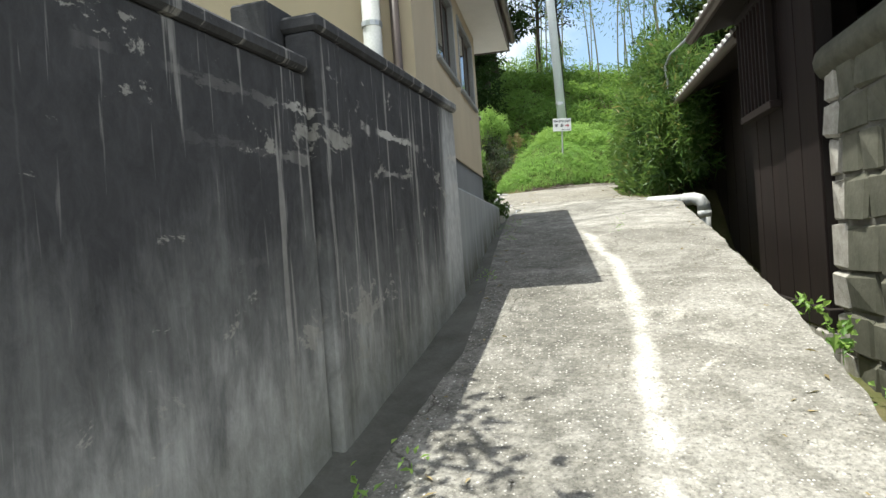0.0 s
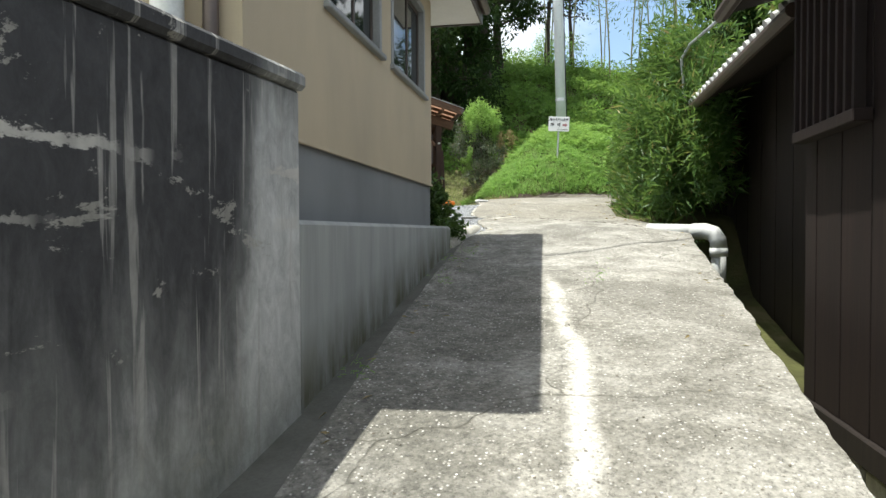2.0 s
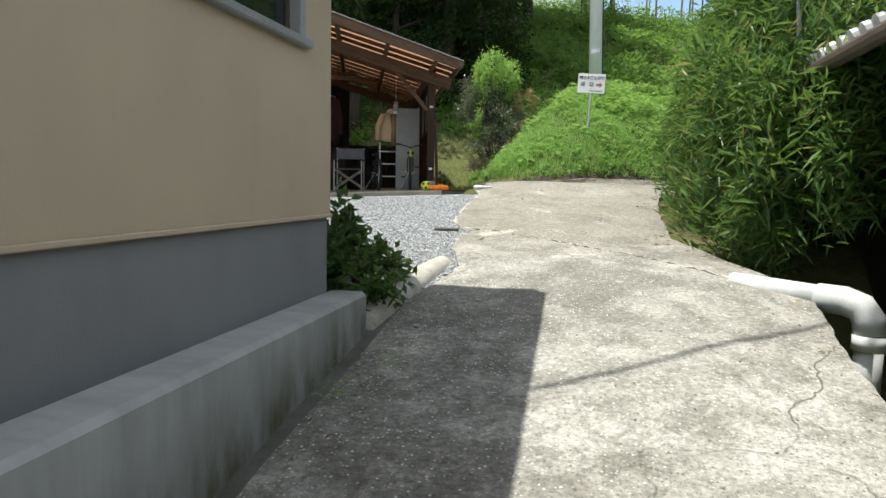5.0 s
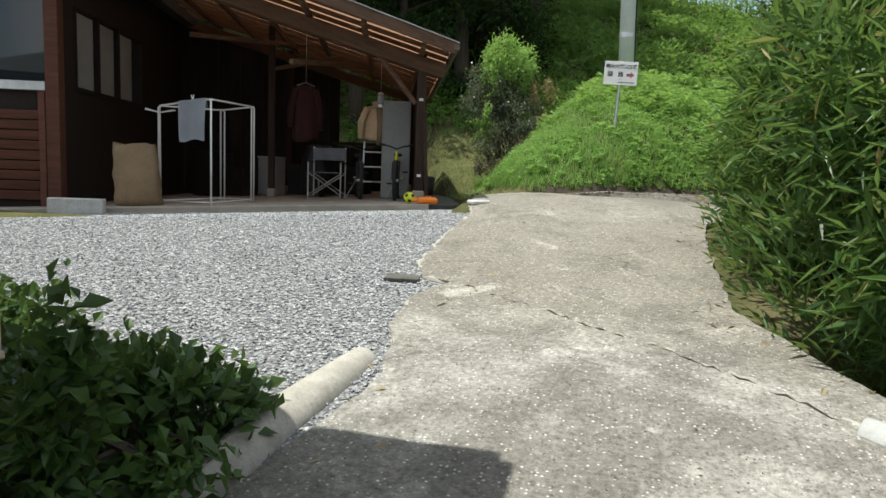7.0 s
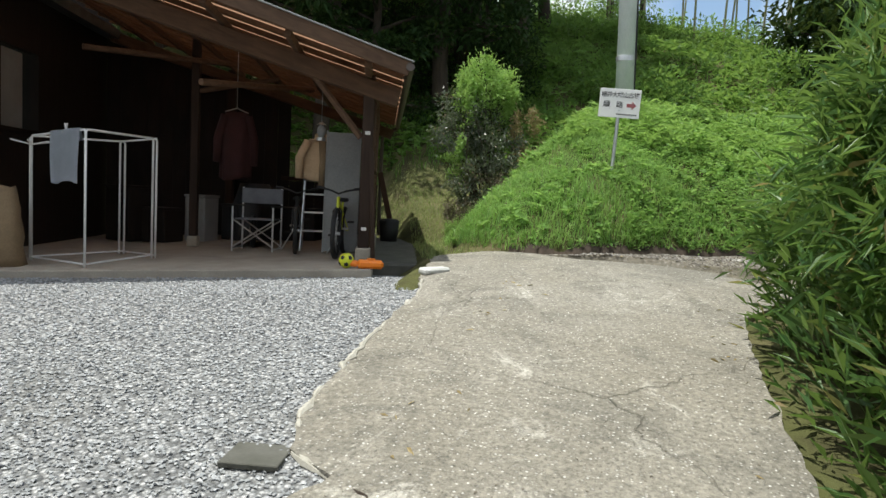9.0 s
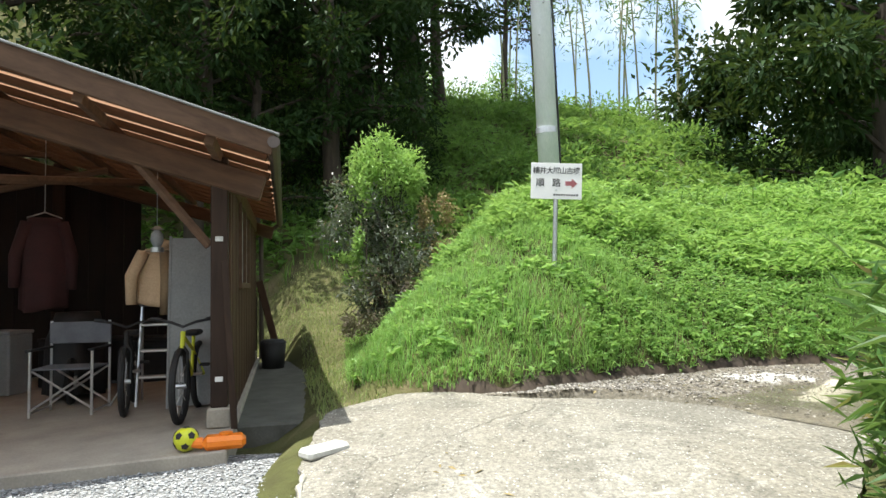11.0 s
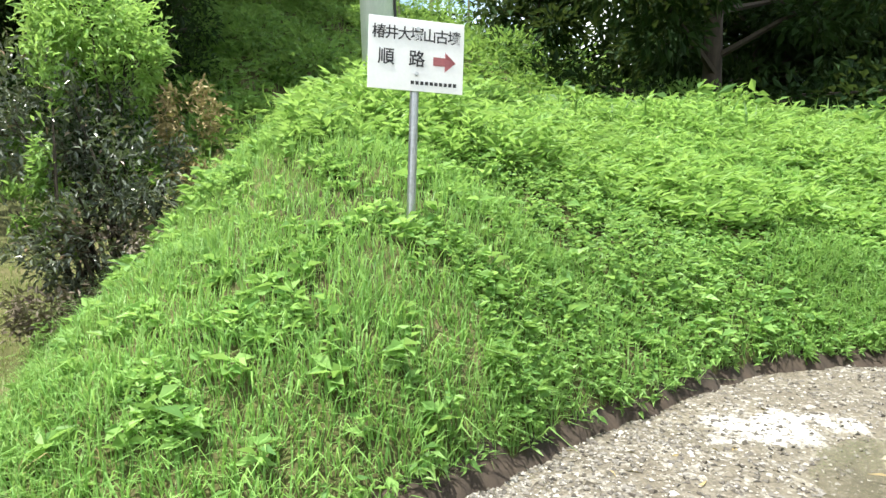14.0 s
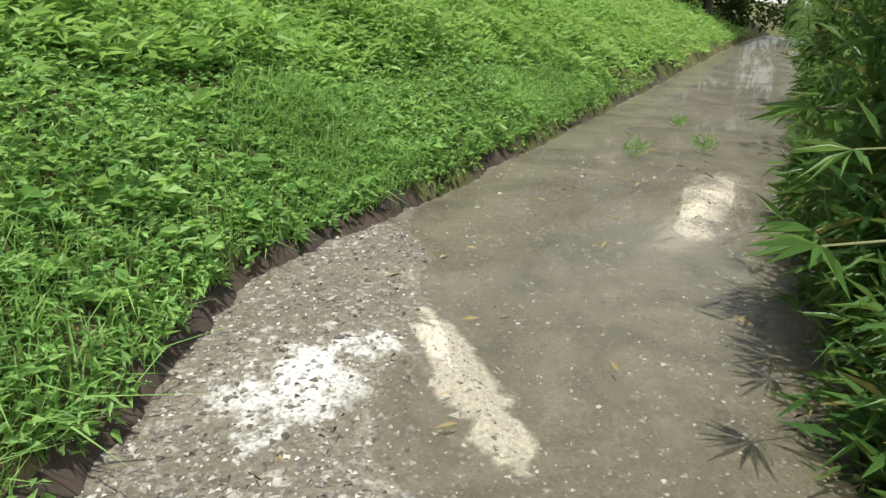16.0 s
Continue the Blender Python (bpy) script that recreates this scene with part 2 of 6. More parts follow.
def house_render(name, a, b):
    m = Mat(name, 0.92, 0, 0.2)
    w = m.world()
    f = m.noise(0.9, 5, 0.6, m.at((1, 1, 0.5), w))
    c = m.mix(m.ramp(f, (0.35, 0.0), (0.68, 1.0)), a, b)
    c = m.mix(m.ramp(m.noise(2.4, 4, 0.6, m.at((1, 2.0, 0.18), w)), (0.6, 0.0), (0.8, 0.25)), c, tuple(x * 0.7 for x in a))
    m.color(c)
    return m.bump(m.noise(120, 3, 0.7, w), 0.5, 0.004).m


def wood(name, a, b, along=(1, 1, 14), rough=0.75, scale=3.0):
    m = Mat(name, rough, 0, 0.3)
    info = m.n("ShaderNodeObjectInfo").outputs["Random"]
    v = m.at(along)
    off = m.n("ShaderNodeVectorMath")
    off.operation = "ADD"
    m.link(v, off.inputs[0])
    k = m.n("ShaderNodeCombineXYZ")
    m.link(m.math("MULTIPLY", info, 37.0), k.inputs[0])
    m.link(k.outputs[0], off.inputs[1])
    g = m.noise(scale, 6, 0.65, off.outputs[0], 0.5)
    c = m.mix(m.ramp(g, (0.3, 0.0), (0.7, 1.0)), a, b)
    c = m.mix(m.math("MULTIPLY", info, 0.35), c, tuple(x * 0.6 for x in a))
    m.color(c)
    return m.bump(g, 0.35, 0.004).m


def soil_mat():
    m = Mat("hill_soil", 0.95, 0, 0.1)
    w = m.world()
    f = m.noise(1.2, 6, 0.65, w)
    c = m.ramp(f, (0.3, (0.045, 0.038, 0.022)), (0.52, (0.085, 0.090, 0.035)), (0.72, (0.15, 0.125, 0.07)))
    m.color(c)
    return m.bump(m.noise(9, 5, 0.7, w), 0.8, 0.05).m


def gravel_mat(name="crushed_stone", lo=(0.24, 0.25, 0.26), hi=(0.50, 0.51, 0.52)):
    m = Mat(name, 0.85, 0, 0.3)
    c = m.ramp(m.island(), (0.0, lo), (0.8, tuple((p + q) / 2 for p, q in zip(lo, hi))), (1.0, hi))
    m.color(m.mix(0.3, c, m.noise(60, 3, 0.6, m.world()), "OVERLAY"))
    return m.m


def gravel_base():
    m = Mat("gravel_bed", 0.9, 0, 0.2)
    w = m.world()
    v = m.n("ShaderNodeTexVoronoi", Scale=42.0)
    m.link(w, v.inputs["Vector"])
    tone = m.ramp(m.axis(v.outputs["Color"], 0), (0.0, (0.16, 0.165, 0.17)), (0.6, (0.34, 0.345, 0.35)), (1.0, (0.60, 0.60, 0.60)))
    c = m.mix(m.ramp(v.outputs["Distance"], (0.35, 0.0), (0.75, 0.8)), tone, (0.14, 0.14, 0.138))
    patch = m.noise(0.8, 4, 0.6, w)
    m.color(m.mix(m.ramp(patch, (0.6, 0.0), (0.75, 0.5)), c, (0.14, 0.135, 0.12)))
    return m.bump(m.math("SUBTRACT", 1.0, v.outputs["Distance"]), 1.0, 0.03).m


def track_mat():
    m = Mat("wet_gravel_track", 0.75, 0, 0.4)
    w = m.world()
    x, z = m.axis(w, 0), m.axis(w, 2)
    v = m.n("ShaderNodeTexVoronoi", Scale=38.0)
    m.link(w, v.inputs["Vector"])
    stone = m.ramp(m.axis(v.outputs["Color"], 0), (0.0, (0.085, 0.072, 0.055)), (0.75, (0.18, 0.16, 0.13)), (1.0, (0.48, 0.46, 0.42)))
    c = m.mix(m.ramp(m.noise(5, 6, 0.7, w), (0.38, 0.25), (0.62, 0.95)), stone, m.mix(m.noise(22, 4, 0.7, w), (0.055, 0.044, 0.032), (0.17, 0.145, 0.11)))
    y = m.axis(w, 1)
    # crushed lime tipped into a rut, and a tongue of pale sand
    dx, dy = m.math("SUBTRACT", x, 1.92), m.math("SUBTRACT", y, 18.86)
    spot = m.math("ADD", m.math("MULTIPLY", m.math("MULTIPLY", dx, dx), 3.2), m.math("MULTIPLY", m.math("MULTIPLY", dy, dy), 9.0))
    lime = m.math("SUBTRACT", m.math("ADD", m.math("MULTIPLY", m.noise(4.5, 7, 0.75, w, 0.2), 1.5), -0.02), m.math("MULTIPLY", spot, 0.30))
    c = m.mix(m.ramp(lime, (0.58, 0.0), (0.72, 0.9)), c, m.mix(m.noise(30, 4, 0.7, w), (0.34, 0.33, 0.31), (0.82, 0.81, 0.79)))
    ex, ey = m.math("SUBTRACT", x, 2.25), m.math("SUBTRACT", y, 18.40)
    al = m.math("ADD", m.math("MULTIPLY", ex, 0.65), m.math("MULTIPLY", ey, 0.76))
    ac = m.math("SUBTRACT", m.math("MULTIPLY", ex, 0.76), m.math("MULTIPLY", ey, 0.65))
    tongue = m.math("ADD", m.math("MULTIPLY", m.math("MULTIPLY", al, al), 2.6), m.math("MULTIPLY", m.math("MULTIPLY", ac, ac), 38.0))
    tongue = m.math("SUBTRACT", m.math("ADD", m.noise(4, 5, 0.65, w, 0.5), 0.32), m.math("MULTIPLY", tongue, 0.45))
    sandy = m.ramp(tongue, (0.50, 0.0), (0.62, 0.95))
    fx, fy = m.math("SUBTRACT", x, 5.3), m.math("SUBTRACT", y, 18.1)
    flat = m.math("ADD", m.math("MULTIPLY", m.math("MULTIPLY", fx, fx), 0.45), m.math("MULTIPLY", m.math("MULTIPLY", fy, fy), 14.0))
    flat = m.math("SUBTRACT", m.math("ADD", m.noise(3, 5, 0.65, w, 0.6), 0.25), m.math("MULTIPLY", flat, 0.4))
    sandy = m.math("MAXIMUM", sandy, m.ramp(flat, (0.46, 0.0), (0.80, 0.8)))
    wet = m.ramp(m.math("SUBTRACT", m.math("MULTIPLY", z, 1.0), 2.0), (0.60, 1.0), (0.68, 0.0))
    silt = m.mix(m.ramp(m.noise(1.6, 6, 0.7, w, 0.6), (0.35, 0.0), (0.65, 1.0)), (0.060, 0.053, 0.034), (0.20, 0.175, 0.125))
    c = m.mix(m.math("MULTIPLY", wet, 0.85), c, silt)
    c = m.mix(sandy, c, m.mix(m.noise(14, 4, 0.7, w), (0.36, 0.32, 0.24), (0.62, 0.57, 0.46)))
    c = m.mix(0.6, c, m.ramp(m.noise(55, 5, 0.75, w), (0.3, 0.1), (0.7, 0.9)), "OVERLAY")
    m.color(c)
    m.link(m.ramp(wet, (0.0, 0.85), (1.0, 0.45)), m.b.inputs["Roughness"])
    return m.bump(m.math("ADD", m.noise(26, 6, 0.75, w), m.math("MULTIPLY", m.noise(4, 4, 0.6, w), 1.5)), 0.7, 0.02).m


def metal(name, c, rough=0.35):
    return mottled(name, c, tuple(x * 0.75 for x in c), 8, rough, 0.9, 0.05)


def paint(name, c, rough=0.5, wear=0.8):
    return mottled(name, c, tuple(x * wear for x in c), 5, rough, 0.0, 0.08)


def skylight_mat():
    """Brown corrugated plastic that lets some light through."""
    m = Mat("brown_plastic_sheet", 0.5, 0, 0.4)
    m.color(m.mix(m.noise(3, 4, 0.6), (0.16, 0.10, 0.075), (0.10, 0.065, 0.05)))
    tr = m.n("ShaderNodeBsdfTranslucent")
    tr.inputs["Color"].default_value = (0.74, 0.56, 0.44, 1)
    mx = m.n("ShaderNodeMixShader", Fac=0.62)
    m.link(m.b.outputs[0], mx.inputs[1])
    m.link(tr.outputs[0], mx.inputs[2])
    m.link(mx.outputs[0], m.t.nodes["Material Output"].inputs["Surface"])
    return m.m


def glass_mat():
    m = Mat("window_glass", 0.03, 0, 0.6)
    m.color((0.015, 0.02, 0.022))
    return m.m


M = dict(
    road=concrete_road(), stain=stained_wall(), lowwall=low_wall_mat(), soil=soil_mat(), track=track_mat(), bed=gravel_base(),
    gravel=gravel_mat(), trackstone=gravel_mat("track_stone", (0.07, 0.06, 0.05), (0.38, 0.36, 0.33)), pebble=gravel_mat("river_pebble", (0.15, 0.13, 0.10), (0.55, 0.52, 0.47)),
    cream=house_render("cream_house_render", (0.50, 0.42, 0.30), (0.42, 0.355, 0.26)),
    band=house_render("grey_base_render", (0.235, 0.24, 0.245), (0.18, 0.185, 0.19)),
    soffit=paint("white_soffit_board", (0.78, 0.76, 0.72), 0.7, 0.94),
    darkwood=wood("black_stained_board", (0.012, 0.009, 0.008), (0.026, 0.018, 0.014), (1, 6, 0.4)),
    brownwood=wood("red_brown_board", (0.010, 0.006, 0.005), (0.021, 0.011, 0.009), (1, 8, 0.5)),
    beam=wood("stained_beam", (0.075, 0.042, 0.026), (0.16, 0.095, 0.058), (1, 5, 5)),
    batten=wood("roof_batten", (0.42, 0.28, 0.19), (0.62, 0.45, 0.32), (0.6, 6, 6)),
    plank=wood("weathered_plank", (0.045, 0.022, 0.013), (0.105, 0.052, 0.028), (1, 6, 0.5)),
    postwood=wood("dark_post_timber", (0.022, 0.013, 0.009), (0.055, 0.032, 0.021), (5, 5, 0.5)),
    pole=mottled("galvanised_concrete_pole", (0.66, 0.70, 0.72), (0.48, 0.52, 0.54), 2.0, 0.6, 0.0, 0.1, stretch=(1, 1, 0.3)),
    steel=metal("galvanised_steel", (0.55, 0.57, 0.58), 0.42),
    alu=metal("aluminium", (0.75, 0.76, 0.77), 0.35),
    white=paint("white_paint", (0.80, 0.80, 0.79), 0.45, 0.93),
    ink=paint("black_lettering", (0.02, 0.02, 0.022), 0.6),
    pink=paint("faded_red_print", (0.62, 0.22, 0.24), 0.6),
    pvc=mottled("grey_pvc_pipe", (0.60, 0.61, 0.60), (0.48, 0.49, 0.47), 4, 0.4, 0, 0.05),
    tile=mottled("grey_roof_tile", (0.10, 0.105, 0.11), (0.05, 0.052, 0.055), 5, 0.5, 0, 0.1),
    tilewhite=mottled("tile_plaster_cap", (0.62, 0.62, 0.60), (0.42, 0.42, 0.40), 9, 0.8),
    gutter=mottled("brown_gutter", (0.085, 0.06, 0.05), (0.06, 0.045, 0.038), 5, 0.45, 0, 0.05),
    stone=mottled("granite_block", (0.42, 0.40, 0.36), (0.22, 0.205, 0.175), 9, 0.9, 0, 1.0, 45),
    stonemoss_shaded=mottled("mossy_shaded_granite", (0.13, 0.125, 0.095), (0.06, 0.062, 0.042), 4, 0.95, 0, 0.8, 30), mortar=mottled("old_mortar", (0.16, 0.155, 0.135), (0.10, 0.095, 0.08), 6, 0.95, 0, 0.5),
    bark=mottled("tree_bark", (0.075, 0.058, 0.042), (0.035, 0.028, 0.022), 4, 0.95, 0, 0.9, 30, stretch=(3, 3, 0.5)),
    culm=mottled("bamboo_culm", (0.16, 0.19, 0.075), (0.24, 0.22, 0.12), 2, 0.5, 0, 0.05),
    glass=glass_mat(),
    slab=mottled("shed_floor_concrete", (0.40, 0.36, 0.30), (0.28, 0.25, 0.21), 2.5, 0.9, 0, 0.3),
    grass=leafy("meadow_grass", (0.115, 0.265, 0.060), (0.30, 0.50, 0.15)),
    weed=leafy("broad_weed_leaf", (0.095, 0.225, 0.055), (0.33, 0.53, 0.16)),
    bright=leafy("young_leaf", (0.170, 0.320, 0.075), (0.30, 0.47, 0.13)),
    bamboo=leafy("dwarf_bamboo_leaf", (0.038, 0.098, 0.026), (0.092, 0.185, 0.042), (0.30, 0.24, 0.09), 0.42, 0.34),
    louvre=wood("red_brown_shutter", (0.075, 0.028, 0.019), (0.14, 0.055, 0.036), (0.6, 6, 6)),
    rim=mottled("crumbled_cement", (0.44, 0.42, 0.37), (0.30, 0.285, 0.24), 9, 0.95, 0, 0.8),
    skylight=skylight_mat(),
    creeper=leafy("creeper_leaf", (0.030, 0.070, 0.020), (0.075, 0.140, 0.035), None, 0.4, 0.2),
    lawn=leafy("trodden_lawn", (0.18, 0.23, 0.085), (0.33, 0.35, 0.17), (0.38, 0.31, 0.17)),
    cut=mottled("cut_earth", (0.060, 0.042, 0.030), (0.030, 0.022, 0.016), 6, 0.95, 0, 1.0, 25),
    # vines, kept dark to carry the trees' shade over the hillside
    vine=leafy("hill_vine_leaf", (0.055, 0.135, 0.026), (0.14, 0.28, 0.055)),
    # moss for the gutter; on the shed path its darkness is painted shade
    mossy_shaded=mottled("mossy_shaded_concrete", (0.11, 0.108, 0.095), (0.06, 0.06, 0.048), 4, 0.9, 0, 0.6),
    # near-black leaves: the woods' deep shade is put into their colour
    darkleaf=leafy("shaded_evergreen_leaf", (0.008, 0.024, 0.007), (0.024, 0.052, 0.013), None, 0.65, 0.10, 0.12),
    greyleaf=leafy("dusty_shrub_leaf", (0.045, 0.06, 0.04), (0.17, 0.19, 0.15), (0.24, 0.16, 0.11), 0.28, 0.15),
    deadtwig=leafy("dead_brown_leaf", (0.10, 0.075, 0.055), (0.23, 0.19, 0.15), None, 0.7, 0.1),
    # conifer leaves, darkened the same way for the shaded wood
    pine=leafy("shaded_conifer_spray", (0.007, 0.018, 0.007), (0.020, 0.042, 0.011), None, 0.7, 0.08, 0.10),
    dry=leafy("dry_stalk", (0.20, 0.15, 0.07), (0.36, 0.28, 0.14), None, 0.7, 0.1),
    orange=paint("orange_plastic", (0.85, 0.22, 0.015), 0.35, 0.92),
    yellow=paint("yellow_plastic", (0.62, 0.66, 0.03), 0.4, 0.9),
    rubber=paint("black_rubber", (0.018, 0.018, 0.019), 0.7, 0.7),
    cloth=mottled("towel_cotton", (0.50, 0.54, 0.60), (0.42, 0.46, 0.52), 4, 0.95, 0, 0.3, 150),
    kraft=mottled("kraft_paper", (0.27, 0.19, 0.11), (0.18, 0.125, 0.07), 3, 0.85, 0, 0.3),
    greycloth=mottled("grey_canvas", (0.17, 0.18, 0.20), (0.12, 0.125, 0.14), 5, 0.9, 0, 0.3, 120),
    tan=mottled("tan_canvas", (0.60, 0.44, 0.28), (0.48, 0.34, 0.21), 4, 0.9, 0, 0.3),
    maroon=mottled("maroon_jacket_cloth", (0.045, 0.012, 0.012), (0.028, 0.009, 0.009), 4, 0.9, 0, 0.3),
    panelgrey=mottled("grey_panel", (0.30, 0.31, 0.31), (0.22, 0.23, 0.23), 2, 0.7, 0, 0.1),
)

# ---- mesh helpers ----


def part(name, bm, material, parent=None, label="", at=None, smooth=False):
    """Link a bmesh as one mesh object under a thing, or on its own."""
    me = bpy.data.meshes.new(name)
    bm.to_mesh(me)
    bm.free()
    me.materials.append(material)
    if smooth:
        me.shade_smooth()
    ob = new(name, me)
    if parent:
        ob.parent = parent
    if at is not None:
        ob.matrix_basis = at
    if label:
        ob["label"] = label
    return ob


def thing(name, label, category, at=None, group="", kind=""):
    ob = new(name)
    ob.empty_display_size = 0.1
    if at is not None:
        ob.matrix_basis = at
    return tagged(ob, label, category, group, kind)


def box(x0, x1, y0, y1, z0, z1, bevel=0.0, bm=None, m=None):
    """A box between limits, with rounded edges; more can join the same mesh."""
    own = bmesh.new()
    vs = [own.verts.new((x, y, z)) for x in (x0, x1) for y in (y0, y1) for z in (z0, z1)]
    for q in ((0, 1, 3, 2), (4, 6, 7, 5), (0, 4, 5, 1), (2, 3, 7, 6), (0, 2, 6, 4), (1, 5, 7, 3)):
        own.faces.new([vs[i] for i in q])
    if bevel:
        bmesh.ops.bevel(own, geom=own.edges[:], offset=bevel, segments=1, affect="EDGES")
    if m is not None:
        own.transform(m)
    if bm is None:
        return own
    me = bpy.data.meshes.new("tmp")
    own.to_mesh(me)
    own.free()
    bm.from_mesh(me)
    bpy.data.meshes.remove(me)
    return bm


def tube(points, radius, sides=8, bm=None, cap=True):
    """A round bar along points; radius one number or one for each point."""
    bm = bm or bmesh.new()
    pts = [Vector(p) for p in points]
    rad = radius if isinstance(radius, (list, tuple)) else [radius] * len(pts)
    rings, prev = [], None
    for i, p in enumerate(pts):
        d = (pts[min(i + 1, len(pts) - 1)] - pts[max(i - 1, 0)]).normalized()
        if prev is None:
            s = d.orthogonal().normalized()
        else:
            s = (prev - d * prev.dot(d))
            s = s.normalized() if s.length > 1e-6 else d.orthogonal().normalized()
        prev = s
        b = d.cross(s)
        rings.append([bm.verts.new(p + (s * math.cos(a) + b * math.sin(a)) * rad[i]) for a in (2 * math.pi * k / sides for k in range(sides))])
    for r0, r1 in zip(rings, rings[1:]):
        for k in range(sides):
            bm.faces.new((r0[k], r0[(k + 1) % sides], r1[(k + 1) % sides], r1[k]))
    if cap:
        bm.faces.new(rings[0][::-1])
        bm.faces.new(rings[-1])
    return bm


def soup(name, verts, faces, material, smooth=False):
    """One mesh object from arrays."""
    me = bpy.data.meshes.new(name)
    me.from_pydata(verts, [], faces)
    me.materials.append(material)
    if smooth:
        me.shade_smooth()
    return new(name, me)


def leaves(p, d, length, width, fold=0.25):
    """Folded pointed leaves: arrays of base points, directions, lengths, widths."""
    n = len(p)
    d = d / np.maximum(np.linalg.norm(d, axis=1, keepdims=True), 1e-6)
    s = np.cross(d, RNG.normal(size=(n, 3)) * 0.6 + (0, 0, 1.0))
    s /= np.maximum(np.linalg.norm(s, axis=1, keepdims=True), 1e-6)
    up = np.cross(s, d)
    L, W = np.asarray(length).reshape(-1, 1), np.asarray(width).reshape(-1, 1)
    mid = p + d * L * 0.42 + up * W * fold
    tip = p + d * L - np.array([0, 0, 1.0]) * L * 0.12
    v = np.stack([p, mid - s * W * 0.5, tip, mid + s * W * 0.5], 1).reshape(-1, 3)
    k = np.arange(n)[:, None] * 4
    f = np.concatenate([k + [0, 1, 2], k + [0, 2, 3]], 1).reshape(-1, 3)
    return v, f


def blades(p, h, w, lean=0.45):
    """Bent grass blades."""
    n = len(p)
    a = RNG.uniform(0, 2 * math.pi, n)
    l = np.abs(RNG.normal(0, lean, n))[:, None] + 0.08
    out = np.stack([np.cos(a), np.sin(a), np.zeros(n)], 1)
    s = np.stack([-np.sin(a), np.cos(a), np.zeros(n)], 1)
    H, W = np.asarray(h).reshape(-1, 1), np.asarray(w).reshape(-1, 1)
    up = np.array([[0, 0, 1.0]])
    m = p + up * H * 0.55 + out * H * l * 0.3
    t = p + up * H * np.maximum(1.0 - 0.4 * l, 0.35) + out * H * l
    v = np.stack([p - s * W / 2, p + s * W / 2, m - s * W * 0.42, m + s * W * 0.42, t], 1).reshape(-1, 3)
    k = np.arange(n)[:, None] * 5
    f = np.concatenate([k + [0, 1, 3], k + [0, 3, 2], k + [2, 3, 4]], 1).reshape(-1, 3)
    return v, f


def merge(*vf):
    vs, fs, o = [], [], 0
    for v, f in vf:
        vs.append(v)
        fs.append(f + o)
        o += len(v)
    return np.concatenate(vs), np.concatenate(fs)


def shell(n, centre, radius, fill=0.35):
    """Points and outward ways, most of them near the skin of an ellipsoid."""
    d = RNG.normal(size=(n, 3))
    d /= np.linalg.norm(d, axis=1, keepdims=True)
    r = 1 - np.abs(RNG.normal(0, fill, n))[:, None]
    r = np.clip(r, 0.05, 1.0)
    return np.asarray(centre) + d * r * np.asarray(radius), d


# ---- the lie of the land ----
GY = [-40, -5, 0, 2.3, 5.3, 8.2, 11.5, 14.5, 17, 18.8, 40]
GZ = [-4.0, -0.6, 0, 0.38, 1.03, 1.45, 1.9, 2.23, 2.52, 2.66, 2.70]
FOOTX = [-60, -3.2, -1.7, -1.1, -0.14, 0.28, 1.06, 2.4, 3.7, 5.5, 10.2, 40]
FOOTY = [26, 24, 18.6, 18.3, 18.2, 18.5, 19.0, 19.7, 19.75, 19.9, 20.2, 22]
LX = [-2.2, -0.86, -0.74, -0.65, -0.63, -0.72, -0.80, -0.62, -0.87, -0.94, -0.84, -0.70, -1.03, -1.17, -1.24, -1.29, -1.33, -1.48, -1.58, -1.62, -1.15]
LY = [-8, 2.9, 3.5, 4.0, 5.2, 7.0, 10.3, 11.3, 12.15, 12.6, 12.85, 12.98, 13.16, 13.55, 14.27, 15.25, 16.1, 16.6, 17.2, 17.8, 18.35]
RX = [1.15, 1.30, 1.40, 1.42, 1.65, 1.78, 1.92, 1.50, 1.15, 1.20, 1.30, 1.75, 2.6, 3.2]
RY = [-8, 3.1, 4.0, 5.2, 7.8, 9.9, 11.2, 12.0, 12.9, 15.0, 16.0, 16.8, 17.25, 18.6]


def road_z(y):
    return np.interp(y, GY, GZ)


def smooth01(v):
    v = np.clip(v, 0, 1)
    return v * v * (3 - 2 * v)


def wob(x, y, s, seed=0.0):
    """Cheap smooth waves, between about -1 and 1."""
    return (np.sin(x * 1.7 / s + 1.3 * np.sin(y * 1.1 / s + seed)) + np.sin(y * 2.1 / s + 1.7 * np.sin(x * 0.9 / s + 2 * seed)) + np.sin((x + y) * 3.1 / s + seed)) / 3


